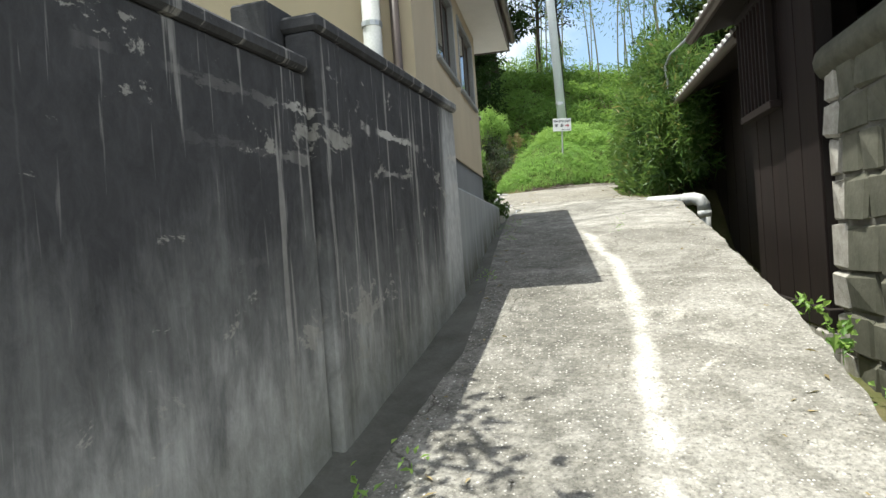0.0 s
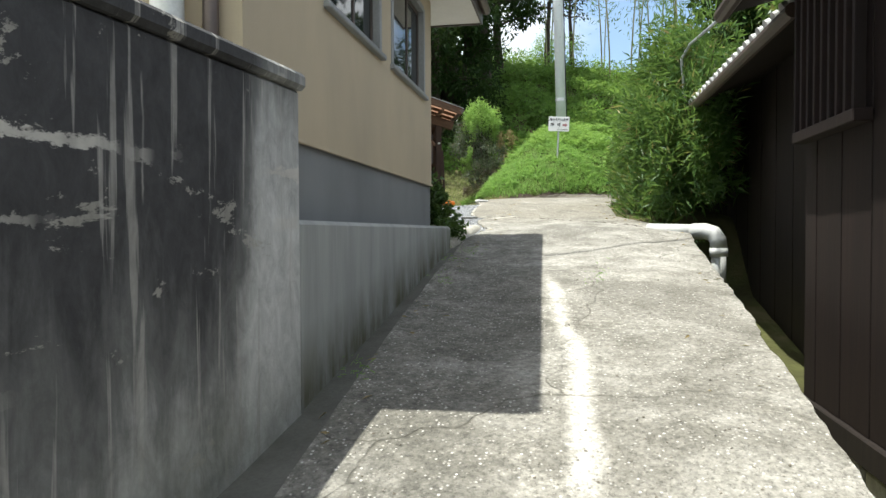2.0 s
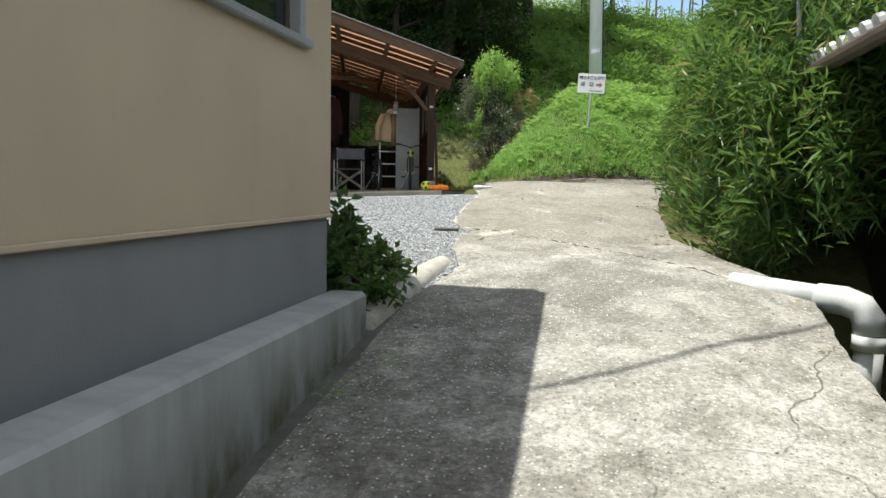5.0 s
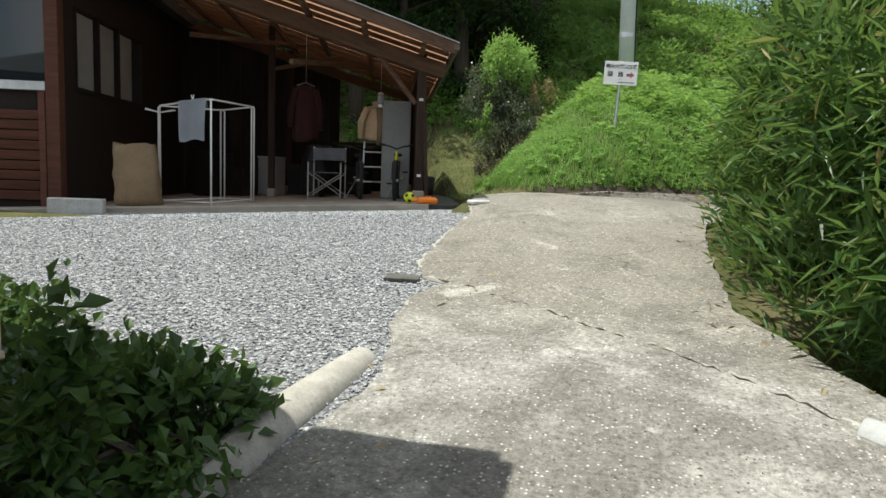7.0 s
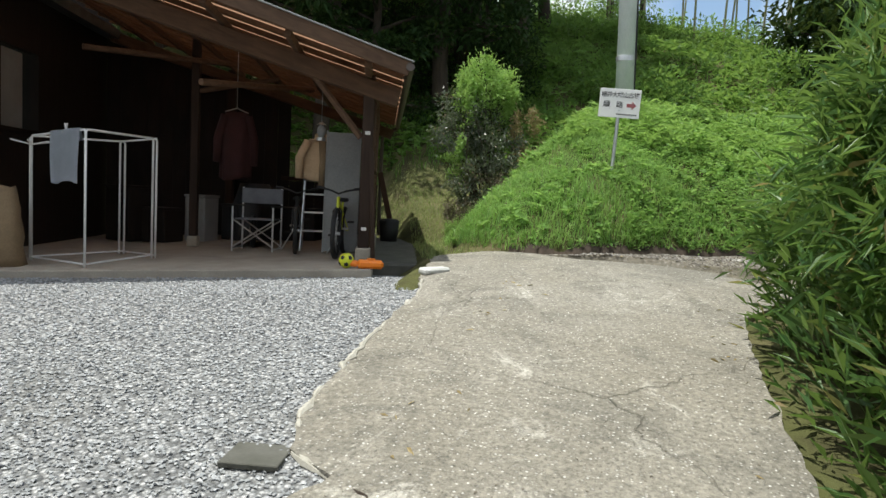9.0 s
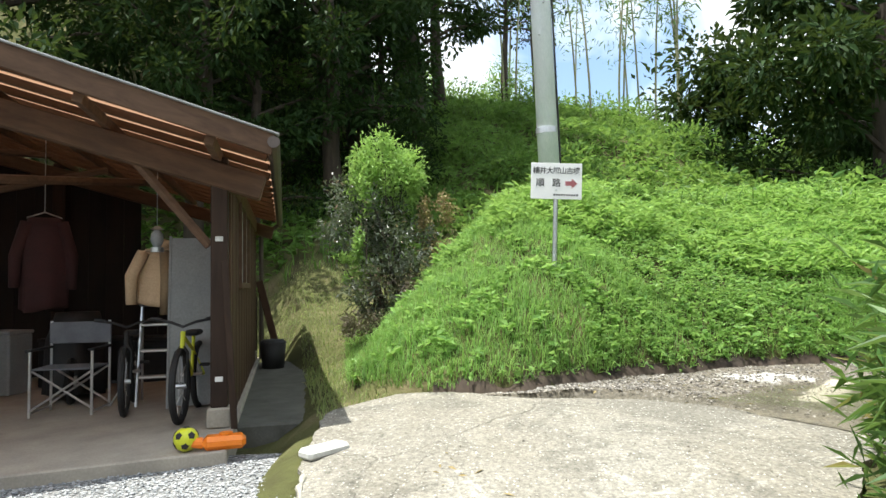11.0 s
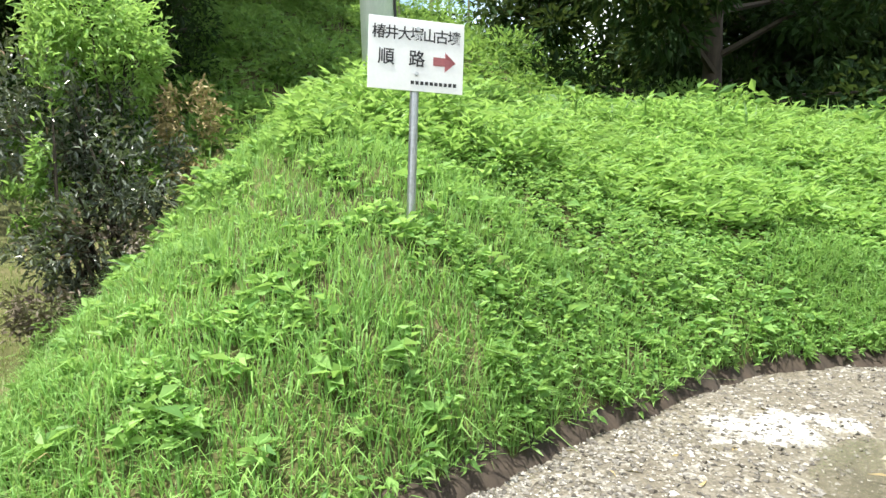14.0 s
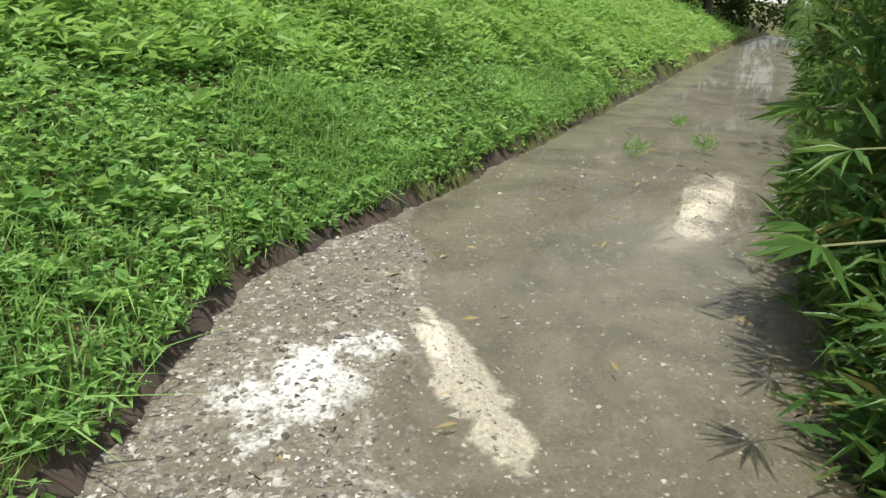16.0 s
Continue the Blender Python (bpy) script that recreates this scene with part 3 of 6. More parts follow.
def land_z(x, y):
    x, y = np.asarray(x, float), np.asarray(y, float)
    base = road_z(np.minimum(y, 19.0)) - 0.06
    inside = (x > np.interp(y, LY, LX) + 0.15) & (x < np.interp(y, RY, RX) - 0.15) & (y < 18.2)
    wet = (x > -0.9) & (y > np.interp(x, [-1.2, 0, 0.8, 1.6, 2.2, 2.6, 4, 8, 40], [18.28, 18.06, 18.02, 17.6, 17.05, 16.9, 17.0, 17.3, 19.0]) + 0.2) & (y < np.interp(x, FOOTX, FOOTY) - 0.02)
    base = base - np.where(inside | wet | ((x < -0.6) & (x > np.where(y < 3.0, -2.7, -1.3)) & (y < 10.3)), 0.22, 0.0)
    yard = np.interp(y, [-10, 0, 5, 10, 12, 13], [-1.4, -0.35, 0.25, 0.5, 0.95, 1.95])
    edge = np.interp(y, RY, RX)
    base = np.where((x > edge + 0.02) & (y < 13), np.minimum(base, yard), base)
    shedzone = smooth01((-1.5 - x) / 0.6) * smooth01((y - 14.5) / 1.5)
    base = base * (1 - shedzone) + shedzone * np.minimum(base, 2.20 + 0.045 * np.clip(x + 2.2, -6, 0.5) + 0.23 * smooth01(((x + 2.52) * 0.94 + (y - 17.82) * 0.342 - 0.3) / 0.5))
    # trodden ground climbing behind the shed
    su, sv = (x + 2.52) * 0.94 + (y - 17.82) * 0.342, -(x + 2.52) * 0.342 + (y - 17.82) * 0.94
    base = base + 0.26 * np.clip(sv - np.where(su > 0.9, 3.4, 6.4 - 3.0 * smooth01((su + 0.1) / 1.0)), 0, 6) * smooth01((-0.4 - x) / 1.6)
    # the bank and the tongue of meadow behind it
    d = y - np.interp(x, FOOTX, FOOTY)
    rise = np.interp(d, [-0.02, 0.0, 0.12, 0.5, 1.1, 2.0, 3.0, 4.2, 8], [0, 0.05, 0.26, 0.60, 1.02, 1.50, 1.90, 2.14, 2.25])
    rise *= np.interp(x, [-2.6, -1.9, -1.2, -0.5, 0.4, 14, 40], [0.05, 0.22, 0.62, 0.9, 1.0, 0.85, 0.7])
    rise += 0.05 * wob(x, y, 0.9, 1.0) * smooth01(d) + 0.03 * wob(x, y, 0.3, 2.0) * smooth01(d)
    z = base + rise
    # the hill
    crest = np.interp(x, [-12, -3, 0, 4, 8.6, 14], [12.0, 10.9, 10.6, 9.8, 7.4, 5.2])
    k = smooth01((y - 25.6 + 0.3 * np.clip(-x - 1.5, 0, 8)) / 15.0)
    hill = z + (crest - np.minimum(z, 4.8)) * k + 0.45 * wob(x, y, 3.5, 0.5) * k
    # a higher slope at the left, behind the farm
    left = smooth01((-3.5 - x) / 9.0) * smooth01((y - 24.0) / 14.0)
    hill = hill + left * 4.0
    far = smooth01((y - 46) / 30.0)
    return hill - far * 3.0


def grid(xs, ys, zf):
    X, Y = np.meshgrid(xs, ys)
    V = np.stack([X, Y, zf(X, Y)], -1).reshape(-1, 3)
    w = len(xs)
    i = (np.arange(len(ys) - 1)[:, None] * w + np.arange(w - 1)).reshape(-1, 1)
    return V, np.concatenate([i, i + 1, i + w + 1, i + w], 1)


gx = np.concatenate([np.linspace(-400, -20, 14), np.arange(-18, -7, 1.0), np.arange(-7, 12, 0.16), np.arange(12, 30, 0.8), np.linspace(32, 400, 14)])
gy = np.concatenate([np.linspace(-300, -12, 10), np.arange(-10, 0, 1.0), np.arange(0, 24, 0.16), np.arange(24, 60, 0.7), np.linspace(62, 500, 14)])
ground = soup("ground", *grid(gx, gy, land_z), M["soil"], True)
tagged(ground, "earth slope and hillside under grass and weeds", "ground", kind="structure")


def ribbon(name, material, ys, left, right, top, depth, cols=26):
    """A slab between two edge lines, with skirts."""
    V, F = [], []
    for y in ys:
        a, b = left(y), right(y)
        xs = np.linspace(a, b, cols)
        V.append(np.stack([xs, np.full(cols, y), top(xs, np.full(cols, y))], 1))
    V = np.concatenate(V)
    n = len(ys)
    i = (np.arange(n - 1)[:, None] * cols + np.arange(cols - 1)).reshape(-1, 1)
    F = np.concatenate([i, i + 1, i + cols + 1, i + cols], 1).tolist()
    border = [r * cols for r in range(n)], [r * cols + cols - 1 for r in range(n)], list(range(cols)), list(range((n - 1) * cols, n * cols))
    V = V.tolist()
    for j, line in enumerate(border):
        low = []
        for q in line:
            low.append(len(V))
            V.append([V[q][0], V[q][1], V[q][2] - depth])
        for a, b, c, e in zip(line, line[1:], low[1:], low):
            F.append((a, b, c, e) if j in (1, 2) else (b, a, e, c))
    return soup(name, V, F, material)


def road_top(x, y):
    under = smooth01((y - np.interp(x, [-1.2, 0, 0.8, 1.6, 2.2, 2.6, 4], [18.28, 18.06, 18.02, 17.6, 17.05, 16.9, 17.0]) - 0.3) / 0.2)
    return road_z(y) - 0.15 * under + 0.012 * wob(x, y, 0.8, 3.0) + 0.006 * wob(x, y, 0.23, 1.0) - 0.03 * np.clip((np.abs(x - 0.3) - 0.9), 0, 1)


jag = lambda y, k: 0.022 * noise.noise((y * 2.3, k * 7.1, 0.3)) + 0.03 * noise.noise((y * 7.0, k * 3.3, 1.3)) + 0.015 * noise.noise((y * 19.0, k, 2.3))
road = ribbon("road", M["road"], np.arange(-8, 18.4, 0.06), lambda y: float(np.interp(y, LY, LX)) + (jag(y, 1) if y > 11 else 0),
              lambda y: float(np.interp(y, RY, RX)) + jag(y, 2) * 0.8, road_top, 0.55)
tagged(road, "sloping pale concrete lane worn down to its grit", "road", kind="structure")
gut = ribbon("gutter_strip", M["mossy_shaded"], np.arange(-8, 10.3, 0.1), lambda y: float(np.interp(y, [-8, 2.93, 5.27, 9.8], [-2.56, -1.13, -0.83, -0.91])), lambda y: float(np.interp(y, LY, LX)) - 0.002, lambda x, y: road_z(y) - 0.02 - 0.012 * np.cos((x + 0.9) * 8) + 0.006 * wob(x, y, 0.3, 2.0), 0.3, 6)
tagged(gut, "shallow concrete gutter along the wall's foot", "gutter", kind="structure")


def track_top(x, y):
    s = (x - 2.24) * 0.52 - (y - 18.73) * 0.854 + 0.06 * wob(x, y, 0.5, 4.0)
    hollow = 0.075 * smooth01((s + 0.22) / 0.55)
    ex, ey = x - 2.22, y - 18.40
    isle = 0.046 * np.exp(-((ex * 0.62 + ey * 0.78) / 0.42) ** 2 - ((ex * 0.78 - ey * 0.62) / 0.10) ** 2) + 0.075 * np.exp(-((x - 5.2 - 2.0 * (y - 18.1)) / 0.9) ** 2 - ((y - 18.1) / 0.26) ** 2) + 0.05 * smooth01((np.interp(x, [2, 4, 8, 40], [17.1, 17.5, 17.75, 19.3]) - y) / 0.25)
    return 2.665 - hollow + isle + 0.018 * wob(x, y, 0.7, 2.0) + 0.008 * wob(x, y, 0.2, 1.0) - 0.06 * smooth01((0.4 - x) / 1.5)


def track_low(x):
    return np.interp(x, [-1.2, 0, 0.8, 1.6, 2.2, 2.6, 4, 8, 40], [18.28, 18.06, 18.02, 17.6, 17.05, 16.9, 17.0, 17.3, 19.0])


tx = np.concatenate([np.arange(-1.15, 12, 0.08), np.arange(12, 40, 0.6)])
tv = np.linspace(0, 1, 44)
TX, TV = np.meshgrid(tx, tv)
TY = track_low(TX) * (1 - TV) + (np.interp(TX, FOOTX, FOOTY) + 0.16) * TV
rim = smooth01(TV / 0.12)
TZ = track_top(TX, TY) * rim + (1 - rim) * (road_z(TY) - 0.012)
tw = len(tx)
ti = (np.arange(len(tv) - 1)[:, None] * tw + np.arange(tw - 1)).reshape(-1, 1)
track = soup("track", np.stack([TX, TY, TZ], -1).reshape(-1, 3), np.concatenate([ti, ti + 1, ti + tw + 1, ti + tw], 1), M["track"], True)
tagged(track, "muddy gravel track with pale silt and pebbles", "track", kind="structure")
# ---- garden wall and house ----
NEAR, FAR, LOW = pose(-1.11, 2.93, 0, 0, 0, -7.41), pose(-1.06, 2.935, 0, 0, 0, -6.56), pose(-0.80, 5.285, 0, 0, 0, 0.95)


def wall_run(name, m, x0, x1, y0, y1, z0, z1, material, label, bevel=0.012, cat="wall"):
    """A length of wall along the local y of m, with the lane on its +x side."""
    return tagged(part(name, box(x0, x1, y0, y1, z0, z1, bevel, m=m), material), label, cat, kind="structure")


hw = wall_run("wall_garden_near", NEAR, -0.16, 0, -9, -0.012, -1.4, 2.262, M["stain"], "tall garden wall of black-stained cement render")
part("coping", box(-0.19, 0.03, -9, -0.012, 2.265, 2.338, 0.018, m=NEAR), M["stain"], hw)
hw2 = wall_run("wall_garden_far", FAR, -0.16, 0, 0, 2.365, 0.2, 2.468, M["stain"], "tall garden wall with mould runs and a pale end")
part("coping", box(-0.19, 0.028, -0.01, 2.39, 2.471, 2.548, 0.018, m=FAR), M["stain"], hw2)
wall_run("wall_pier", FAR, -0.36, -0.165, -0.12, 0.13, 0.2, 2.60, M["stain"], "weathered cement pier between two lengths of wall", cat="pier")
lw = wall_run("wall_low", LOW, -0.235, 0, 0.004, 4.50, 0.6, 1.888, M["lowwall"], "low retaining wall of grey cement render", 0.022)


def pierced(x0, x1, y0, y1, z0, z1, holes):
    """A wall in the y-z plane with rectangular openings (ya, yb, za, zb), in order of y."""
    bm = bmesh.new()
    y = y0
    for ya, yb, za, zb in holes:
        box(x0, x1, y, ya, z0, z1, bm=bm)
        box(x0, x1, ya, yb, z0, za, bm=bm)
        box(x0, x1, ya, yb, zb, z1, bm=bm)
        y = yb
    box(x0, x1, y, y1, z0, z1, bm=bm)
    return bm


HX = -1.07
WINS = [(6.4, 7.62, 3.26, 4.16), (7.98, 9.30, 3.26, 4.16)]
h1 = tagged(part("wall_house_side", pierced(HX - 0.15, HX, 5.3, 9.68, 2.335, 4.36, WINS), M["cream"]), "cream rendered house wall above the lane", "house wall", kind="structure")
h2 = tagged(part("wall_house_base", box(HX - 0.16, HX - 0.012, 5.3, 9.66, 0.5, 2.333), M["band"]), "grey cement base of the house wall", "house wall", kind="structure")
h3 = tagged(part("wall_house_front", box(-9, HX - 0.152, 5.3, 5.45, 0.5, 4.6), M["cream"]), "cream rendered house front with a moulded string course", "house wall", kind="structure")
part("string_course", box(-9, HX - 0.16, 5.27, 5.298, 2.74, 2.79, 0.006), M["cream"], h3)
tagged(part("wall_house_back", box(-9, HX - 0.152, 9.52, 9.678, 0.5, 4.6), M["cream"]), "cream rendered back wall of the house", "house wall", kind="structure")
tagged(part("wall_house_far", box(-9.15, -9.002, 5.3, 9.67, 0.5, 4.6), M["cream"]), "cream rendered far wall of the house", "house wall", kind="structure")
part("plaster_bead", box(HX, HX + 0.014, 5.3, 9.68, 2.328, 2.35, 0.004), M["cream"], h1)


def house_window(i, ya, yb, za, zb):
    w = thing("window_%d" % i, "aluminium sliding window with dark glass", "window", kind="structure")
    f = part("window_frame", box(HX - 0.10, HX + 0.012, ya - 0.02, ya + 0.04, za, zb, 0.004), M["panelgrey"], w)
    part("window_frame", box(HX - 0.10, HX + 0.012, yb - 0.04, yb + 0.02, za, zb, 0.004), M["panelgrey"], w)
    part("window_frame", box(HX - 0.10, HX + 0.012, ya + 0.04, yb - 0.04, zb - 0.04, zb + 0.02, 0.004), M["panelgrey"], w)
    part("window_sill", box(HX - 0.10, HX + 0.045, ya - 0.05, yb + 0.05, za - 0.045, za - 0.001, 0.008), M["panelgrey"], w)
    ym = (ya + yb) / 2
    for k, (a, b) in enumerate(((ya + 0.04, ym + 0.02), (ym - 0.02, yb - 0.04))):
        x = HX - 0.03 - 0.03 * k
        s = part("sash", box(x - 0.012, x + 0.012, a, a + 0.035, za, zb - 0.04), M["gutter"], w)
        part("stile", box(x - 0.012, x + 0.012, b - 0.035, b, za, zb - 0.04), M["gutter"], s)
        part("rail", box(x - 0.012, x + 0.012, a + 0.035, b - 0.035, za, za + 0.04), M["gutter"], s)
        part("rail", box(x - 0.012, x + 0.012, a + 0.035, b - 0.035, zb - 0.08, zb - 0.04), M["gutter"], s)
        part("pane", box(x - 0.003, x + 0.003, a + 0.034, b - 0.034, za + 0.038, zb - 0.078), M["glass"], s)
    part("blind", box(HX - 0.14, HX - 0.125, ya - 0.1, yb + 0.1, za - 0.1, zb + 0.1), M["darkwood"], w)


for i, w in enumerate(WINS):
    house_window(i + 1, *w)

RE = -0.60   # the eave's edge
roof = thing("house_roof", "hipped tile roof with a white boarded soffit and brown gutter", "roof", kind="structure")
part("soffit", box(-9.2, RE - 0.02, 5.12, 10.5, 4.36, 4.39), M["soffit"], roof)
part("fascia", box(RE - 0.02, RE + 0.005, 5.10, 10.52, 4.34, 4.54, 0.004), M["gutter"], roof)
part("fascia", box(-9.2, RE - 0.021, 10.50, 10.52, 4.34, 4.54, 0.004), M["gutter"], roof)
part("fascia", box(-9.2, RE - 0.021, 5.10, 5.118, 4.34, 4.54, 0.004), M["gutter"], roof)
bm = bmesh.new()
lowr = [bm.verts.new(p) for p in ((RE + 0.04, 5.06, 4.54), (RE + 0.04, 10.56, 4.54), (-9.3, 10.56, 4.54), (-9.3, 5.06, 4.54))]
rdg = [bm.verts.new(p) for p in ((-3.2, 7.8, 5.75), (-6.5, 7.8, 5.75))]
for q in ((lowr[0], lowr[1], rdg[0]), (lowr[1], lowr[2], rdg[1], rdg[0]), (lowr[2], lowr[3], rdg[1]), (lowr[3], lowr[0], rdg[0], rdg[1]), lowr[::-1]):
    bm.faces.new(q)
part("tiles", bm, M["tile"], roof)
gp = [(RE + 0.05, y, 4.50) for y in (5.08, 7.5, 10.5)]
part("gutter", tube(gp, 0.055, 8), M["gutter"], roof)
dp = thing("downpipe", "wide pale downpipe on the house front", "downpipe", group="house downpipes")
part("pipe", tube([(-1.38, 5.19, 1.0), (-1.38, 5.19, 4.3)], 0.075, 14), M["pvc"], dp, smooth=True)
part("bracket", tube([(-1.38, 5.19, 3.2), (-1.38, 5.19, 3.24)], 0.085, 14), M["steel"], dp)
dp2 = thing("downpipe", "thin brown stained downpipe at the house corner", "downpipe", group="house downpipes")
part("pipe", tube([(-1.20, 5.25, 1.0), (-1.20, 5.25, 4.3)], 0.038, 10), M["gutter"], dp2, smooth=True)

# ---- the farm building below the lane ----
BX = 2.0
pw = thing("wall_barn_panel", "dark red-brown boarded wall of an old farm building", "barn wall", kind="structure")
for k in range(9):
    y0 = 5.5 + k * 0.195
    part("board", box(BX - 0.022 + 0.004 * (k % 2), BX, y0 + 0.002, y0 + 0.193, 0.72, 3.62, 0.003), M["brownwood"], pw)
part("backing", box(BX + 0.001, BX + 0.12, 5.5, 7.26, 0.72, 3.62), M["darkwood"], pw)
part("sill_beam", box(BX - 0.05, BX + 0.1, 5.46, 7.28, 0.56, 0.717, 0.01), M["darkwood"], pw)
for k in range(6):
    part("foundation_stone", box(BX - 0.06 + 0.02 * (k % 3), BX + 0.2, 5.46 + k * 0.3, 5.74 + k * 0.3, 0.0, 0.556, 0.03), M["stone"], pw)
gr = thing("window_grille", "projecting wooden slat grille in front of a window", "window grille")
part("frame", box(BX - 0.13, BX - 0.028, 6.25, 7.2, 2.40, 2.47, 0.006), M["brownwood"], gr)
part("frame", box(BX - 0.13, BX - 0.028, 6.25, 7.2, 3.40, 3.46, 0.006), M["brownwood"], gr)
for k in range(9):
    y0 = 6.26 + k * 0.113
    part("slat", box(BX - 0.12, BX - 0.06, y0, y0 + 0.035, 2.471, 3.399, 0.003), M["brownwood"], gr)
bw = thing("wall_barn_recess", "black boarded wall standing back under the low eave", "barn wall", kind="structure")
for k in range(22):
    y0 = 7.3 + k * 0.31
    part("board", box(2.88 + 0.005 * (k % 2), 2.91, y0 + 0.003, y0 + 0.307, 0.3, 4.2, 0.003), M["darkwood"], bw)
part("backing", box(2.911, 3.05, 7.3, 14.1, 0.3, 4.2), M["darkwood"], bw)
tagged(part("wall_barn_return", box(BX + 0.125, 2.905, 7.262, 7.297, 0.7, 4.0), M["darkwood"]), "dark boarded return of the barn wall", "barn wall", kind="structure")
tagged(part("wall_barn_end", box(3.06, 8, 13.98, 14.1, 0.8, 4.4), M["darkwood"]), "dark boarded end wall of the barn", "barn wall", kind="structure")
tagged(part("wall_barn_back", box(8.01, 8.15, 2.0, 14.1, 0.3, 5.2), M["darkwood"]), "dark boarded back wall of the barn", "barn wall", kind="structure")
mb = thing("meter_box", "small pale meter box on the dark wall", "meter box")
part("case", box(2.74, 2.878, 12.6, 12.92, 2.95, 3.44, 0.012), M["beam"], mb)
part("cover", box(2.725, 2.738, 12.63, 12.89, 3.04, 3.32, 0.006), M["kraft"], mb)


def tiled_roof(name, label, xe, ze, y0, y1, run, pitch):
    """A lean-to of pantiles falling towards the lane, with plastered end caps along the eave."""
    r = thing(name, label, "tile roof", kind="structure")
    part("roof_deck", box(0, run, y0 + 0.05, y1 - 0.05, -0.10, -0.03, m=pose(xe, 0, ze, 0, -pitch)), M["darkwood"], r)
    n = int((y1 - y0) / 0.22)
    for k in range(n):
        y = y0 + 0.11 + k * 0.22
        tile_bm = tube([(0, y, 0.02), (run, y, 0.02)], 0.045, 8)
        part("tile", tile_bm, M["tile"], r, at=pose(xe, 0, ze, 0, -pitch))
        part("tile", box(0.02, run, y + 0.03, y + 0.19, -0.028, -0.005), M["tile"], r, at=pose(xe, 0, ze, 0, -pitch))
        part("end_cap", tube([(-0.03, y, 0.015), (0.015, y, 0.015)], 0.058, 10), M["tilewhite"], r, at=pose(xe, 0, ze, 0, -pitch))
    part("gutter", tube([(xe - 0.05, y0, ze - 0.10), (xe - 0.05, y1, ze - 0.10)], 0.06, 10), M["gutter"], r)
    part("fascia", box(xe - 0.02, xe + 0.01, y0, y1, ze - 0.13, ze - 0.04), M["darkwood"], r)
    return r


tiled_roof("barn_roof_low", "low grey tile roof with plastered eave caps", 2.14, 3.60, 7.9, 13.8, 3.2, 22)
tiled_roof("barn_roof_high", "high grey tile roof over the boarded wall", 1.72, 3.72, 2.0, 8.35, 6.6, 14)
tagged(part("barn_roof_back", box(4.9, 8.3, 7.9, 14.2, 4.55, 4.75), M["tile"]), "flat grey roof over the back of the barn", "roof", kind="structure")
tagged(part("wall_barn_front", box(2.32, 8.0, 2.0, 2.12, 0.0, 4.0), M["darkwood"]), "dark boarded gable wall of the barn", "barn wall", kind="structure")

# rubble and block wall beside the barn
sw = thing("wall_stone", "rough granite block wall with a rounded coping", "stone wall", kind="structure")
part("core", box(BX + 0.02, BX + 0.30, 0.0, 5.36, -0.2, 2.5), M["mortar"], sw)
SEED = random.Random(5)
z = 0.1
row = 0
while z < 2.40:
    hgt = SEED.uniform(0.26, 0.36)
    y = 5.42
    while y > 1.6:
        ln = SEED.uniform(0.20, 0.28) if y > 5.3 else SEED.uniform(0.28, 0.5)
        bm = box(-0.13, 0.13, -ln / 2 + 0.008, ln / 2 - 0.008, -hgt / 2 + 0.008, hgt / 2 - 0.008, 0.022)
        for v in bm.verts:
            v.co += Vector((SEED.uniform(-1, 1), SEED.uniform(-1, 1), SEED.uniform(-1, 1))) * 0.018
        # pale blocks paint the sunlit end; mossy front blocks are darkened as shaded
        part("stone_block", bm, M["stone" if y > 5.3 else "stonemoss_shaded"], sw, at=pose(BX + 0.125 + SEED.uniform(-0.012, 0.012), y - ln / 2, z + hgt / 2))
        y -= ln
    z += hgt
    row += 1
part("coping", tube([(BX + 0.1, 1.5, 2.58), (BX + 0.1, 3.5, 2.60), (BX + 0.1, 5.46, 2.57)], 0.15, 14), M["stonemoss_shaded"], sw, smooth=True)

# drain pipe at the lane's edge
pp = thing("drain_pipe", "grey plastic drain pipe with an elbow at the lane's edge", "drain pipe")
part("pipe", tube([(1.45, 11.35, 1.84), (1.98, 10.95, 1.82)], 0.085, 16), M["pvc"], pp, smooth=True)
part("elbow", tube([(1.93, 10.99, 1.82), (2.06, 10.89, 1.82), (2.14, 10.83, 1.79), (2.18, 10.80, 1.72), (2.19, 10.79, 1.62)], 0.098, 16), M["pvc"], pp, smooth=True)
part("pipe", tube([(2.19, 10.79, 1.63), (2.19, 10.79, 1.0)], 0.085, 16), M["pvc"], pp, smooth=True)
part("collar", tube([(2.19, 10.79, 1.52), (2.19, 10.79, 1.62)], 0.104, 16), M["pvc"], pp, smooth=True)

# ---- pole and sign ----
up = thing("utility_pole", "tapered grey concrete utility pole with step bolts", "utility pole")
PX, PY, PZ = 0.30, 21.9, float(land_z(0.3, 21.9)) - 0.4
part("shaft", tube([(PX, PY, PZ), (PX - 0.14, PY, PZ + 5), (PX - 0.30, PY, PZ + 11)], [0.148, 0.132, 0.105], 24), M["pole"], up, smooth=True)
part("band", tube([(PX - 0.045, PY, 5.55), (PX - 0.048, PY, 5.63)], 0.150, 24), M["steel"], up)
for k in range(9):
    zz = 6.9 + 0.45 * k
    sgn = 1 if k % 2 else -1
    part("step_bolt", tube([(PX - 0.03 * (zz - PZ) + sgn * 0.03, PY - 0.10, zz), (PX - 0.03 * (zz - PZ) + sgn * 0.05, PY - 0.18, zz)], 0.016, 6), M["steel"], up)
part("cable", tube([(PX + 0.13, PY - 0.03, 5.0), (PX + 0.05, PY - 0.02, 8.0), (PX - 0.10, PY, 12)], 0.014, 6), M["rubber"], up)

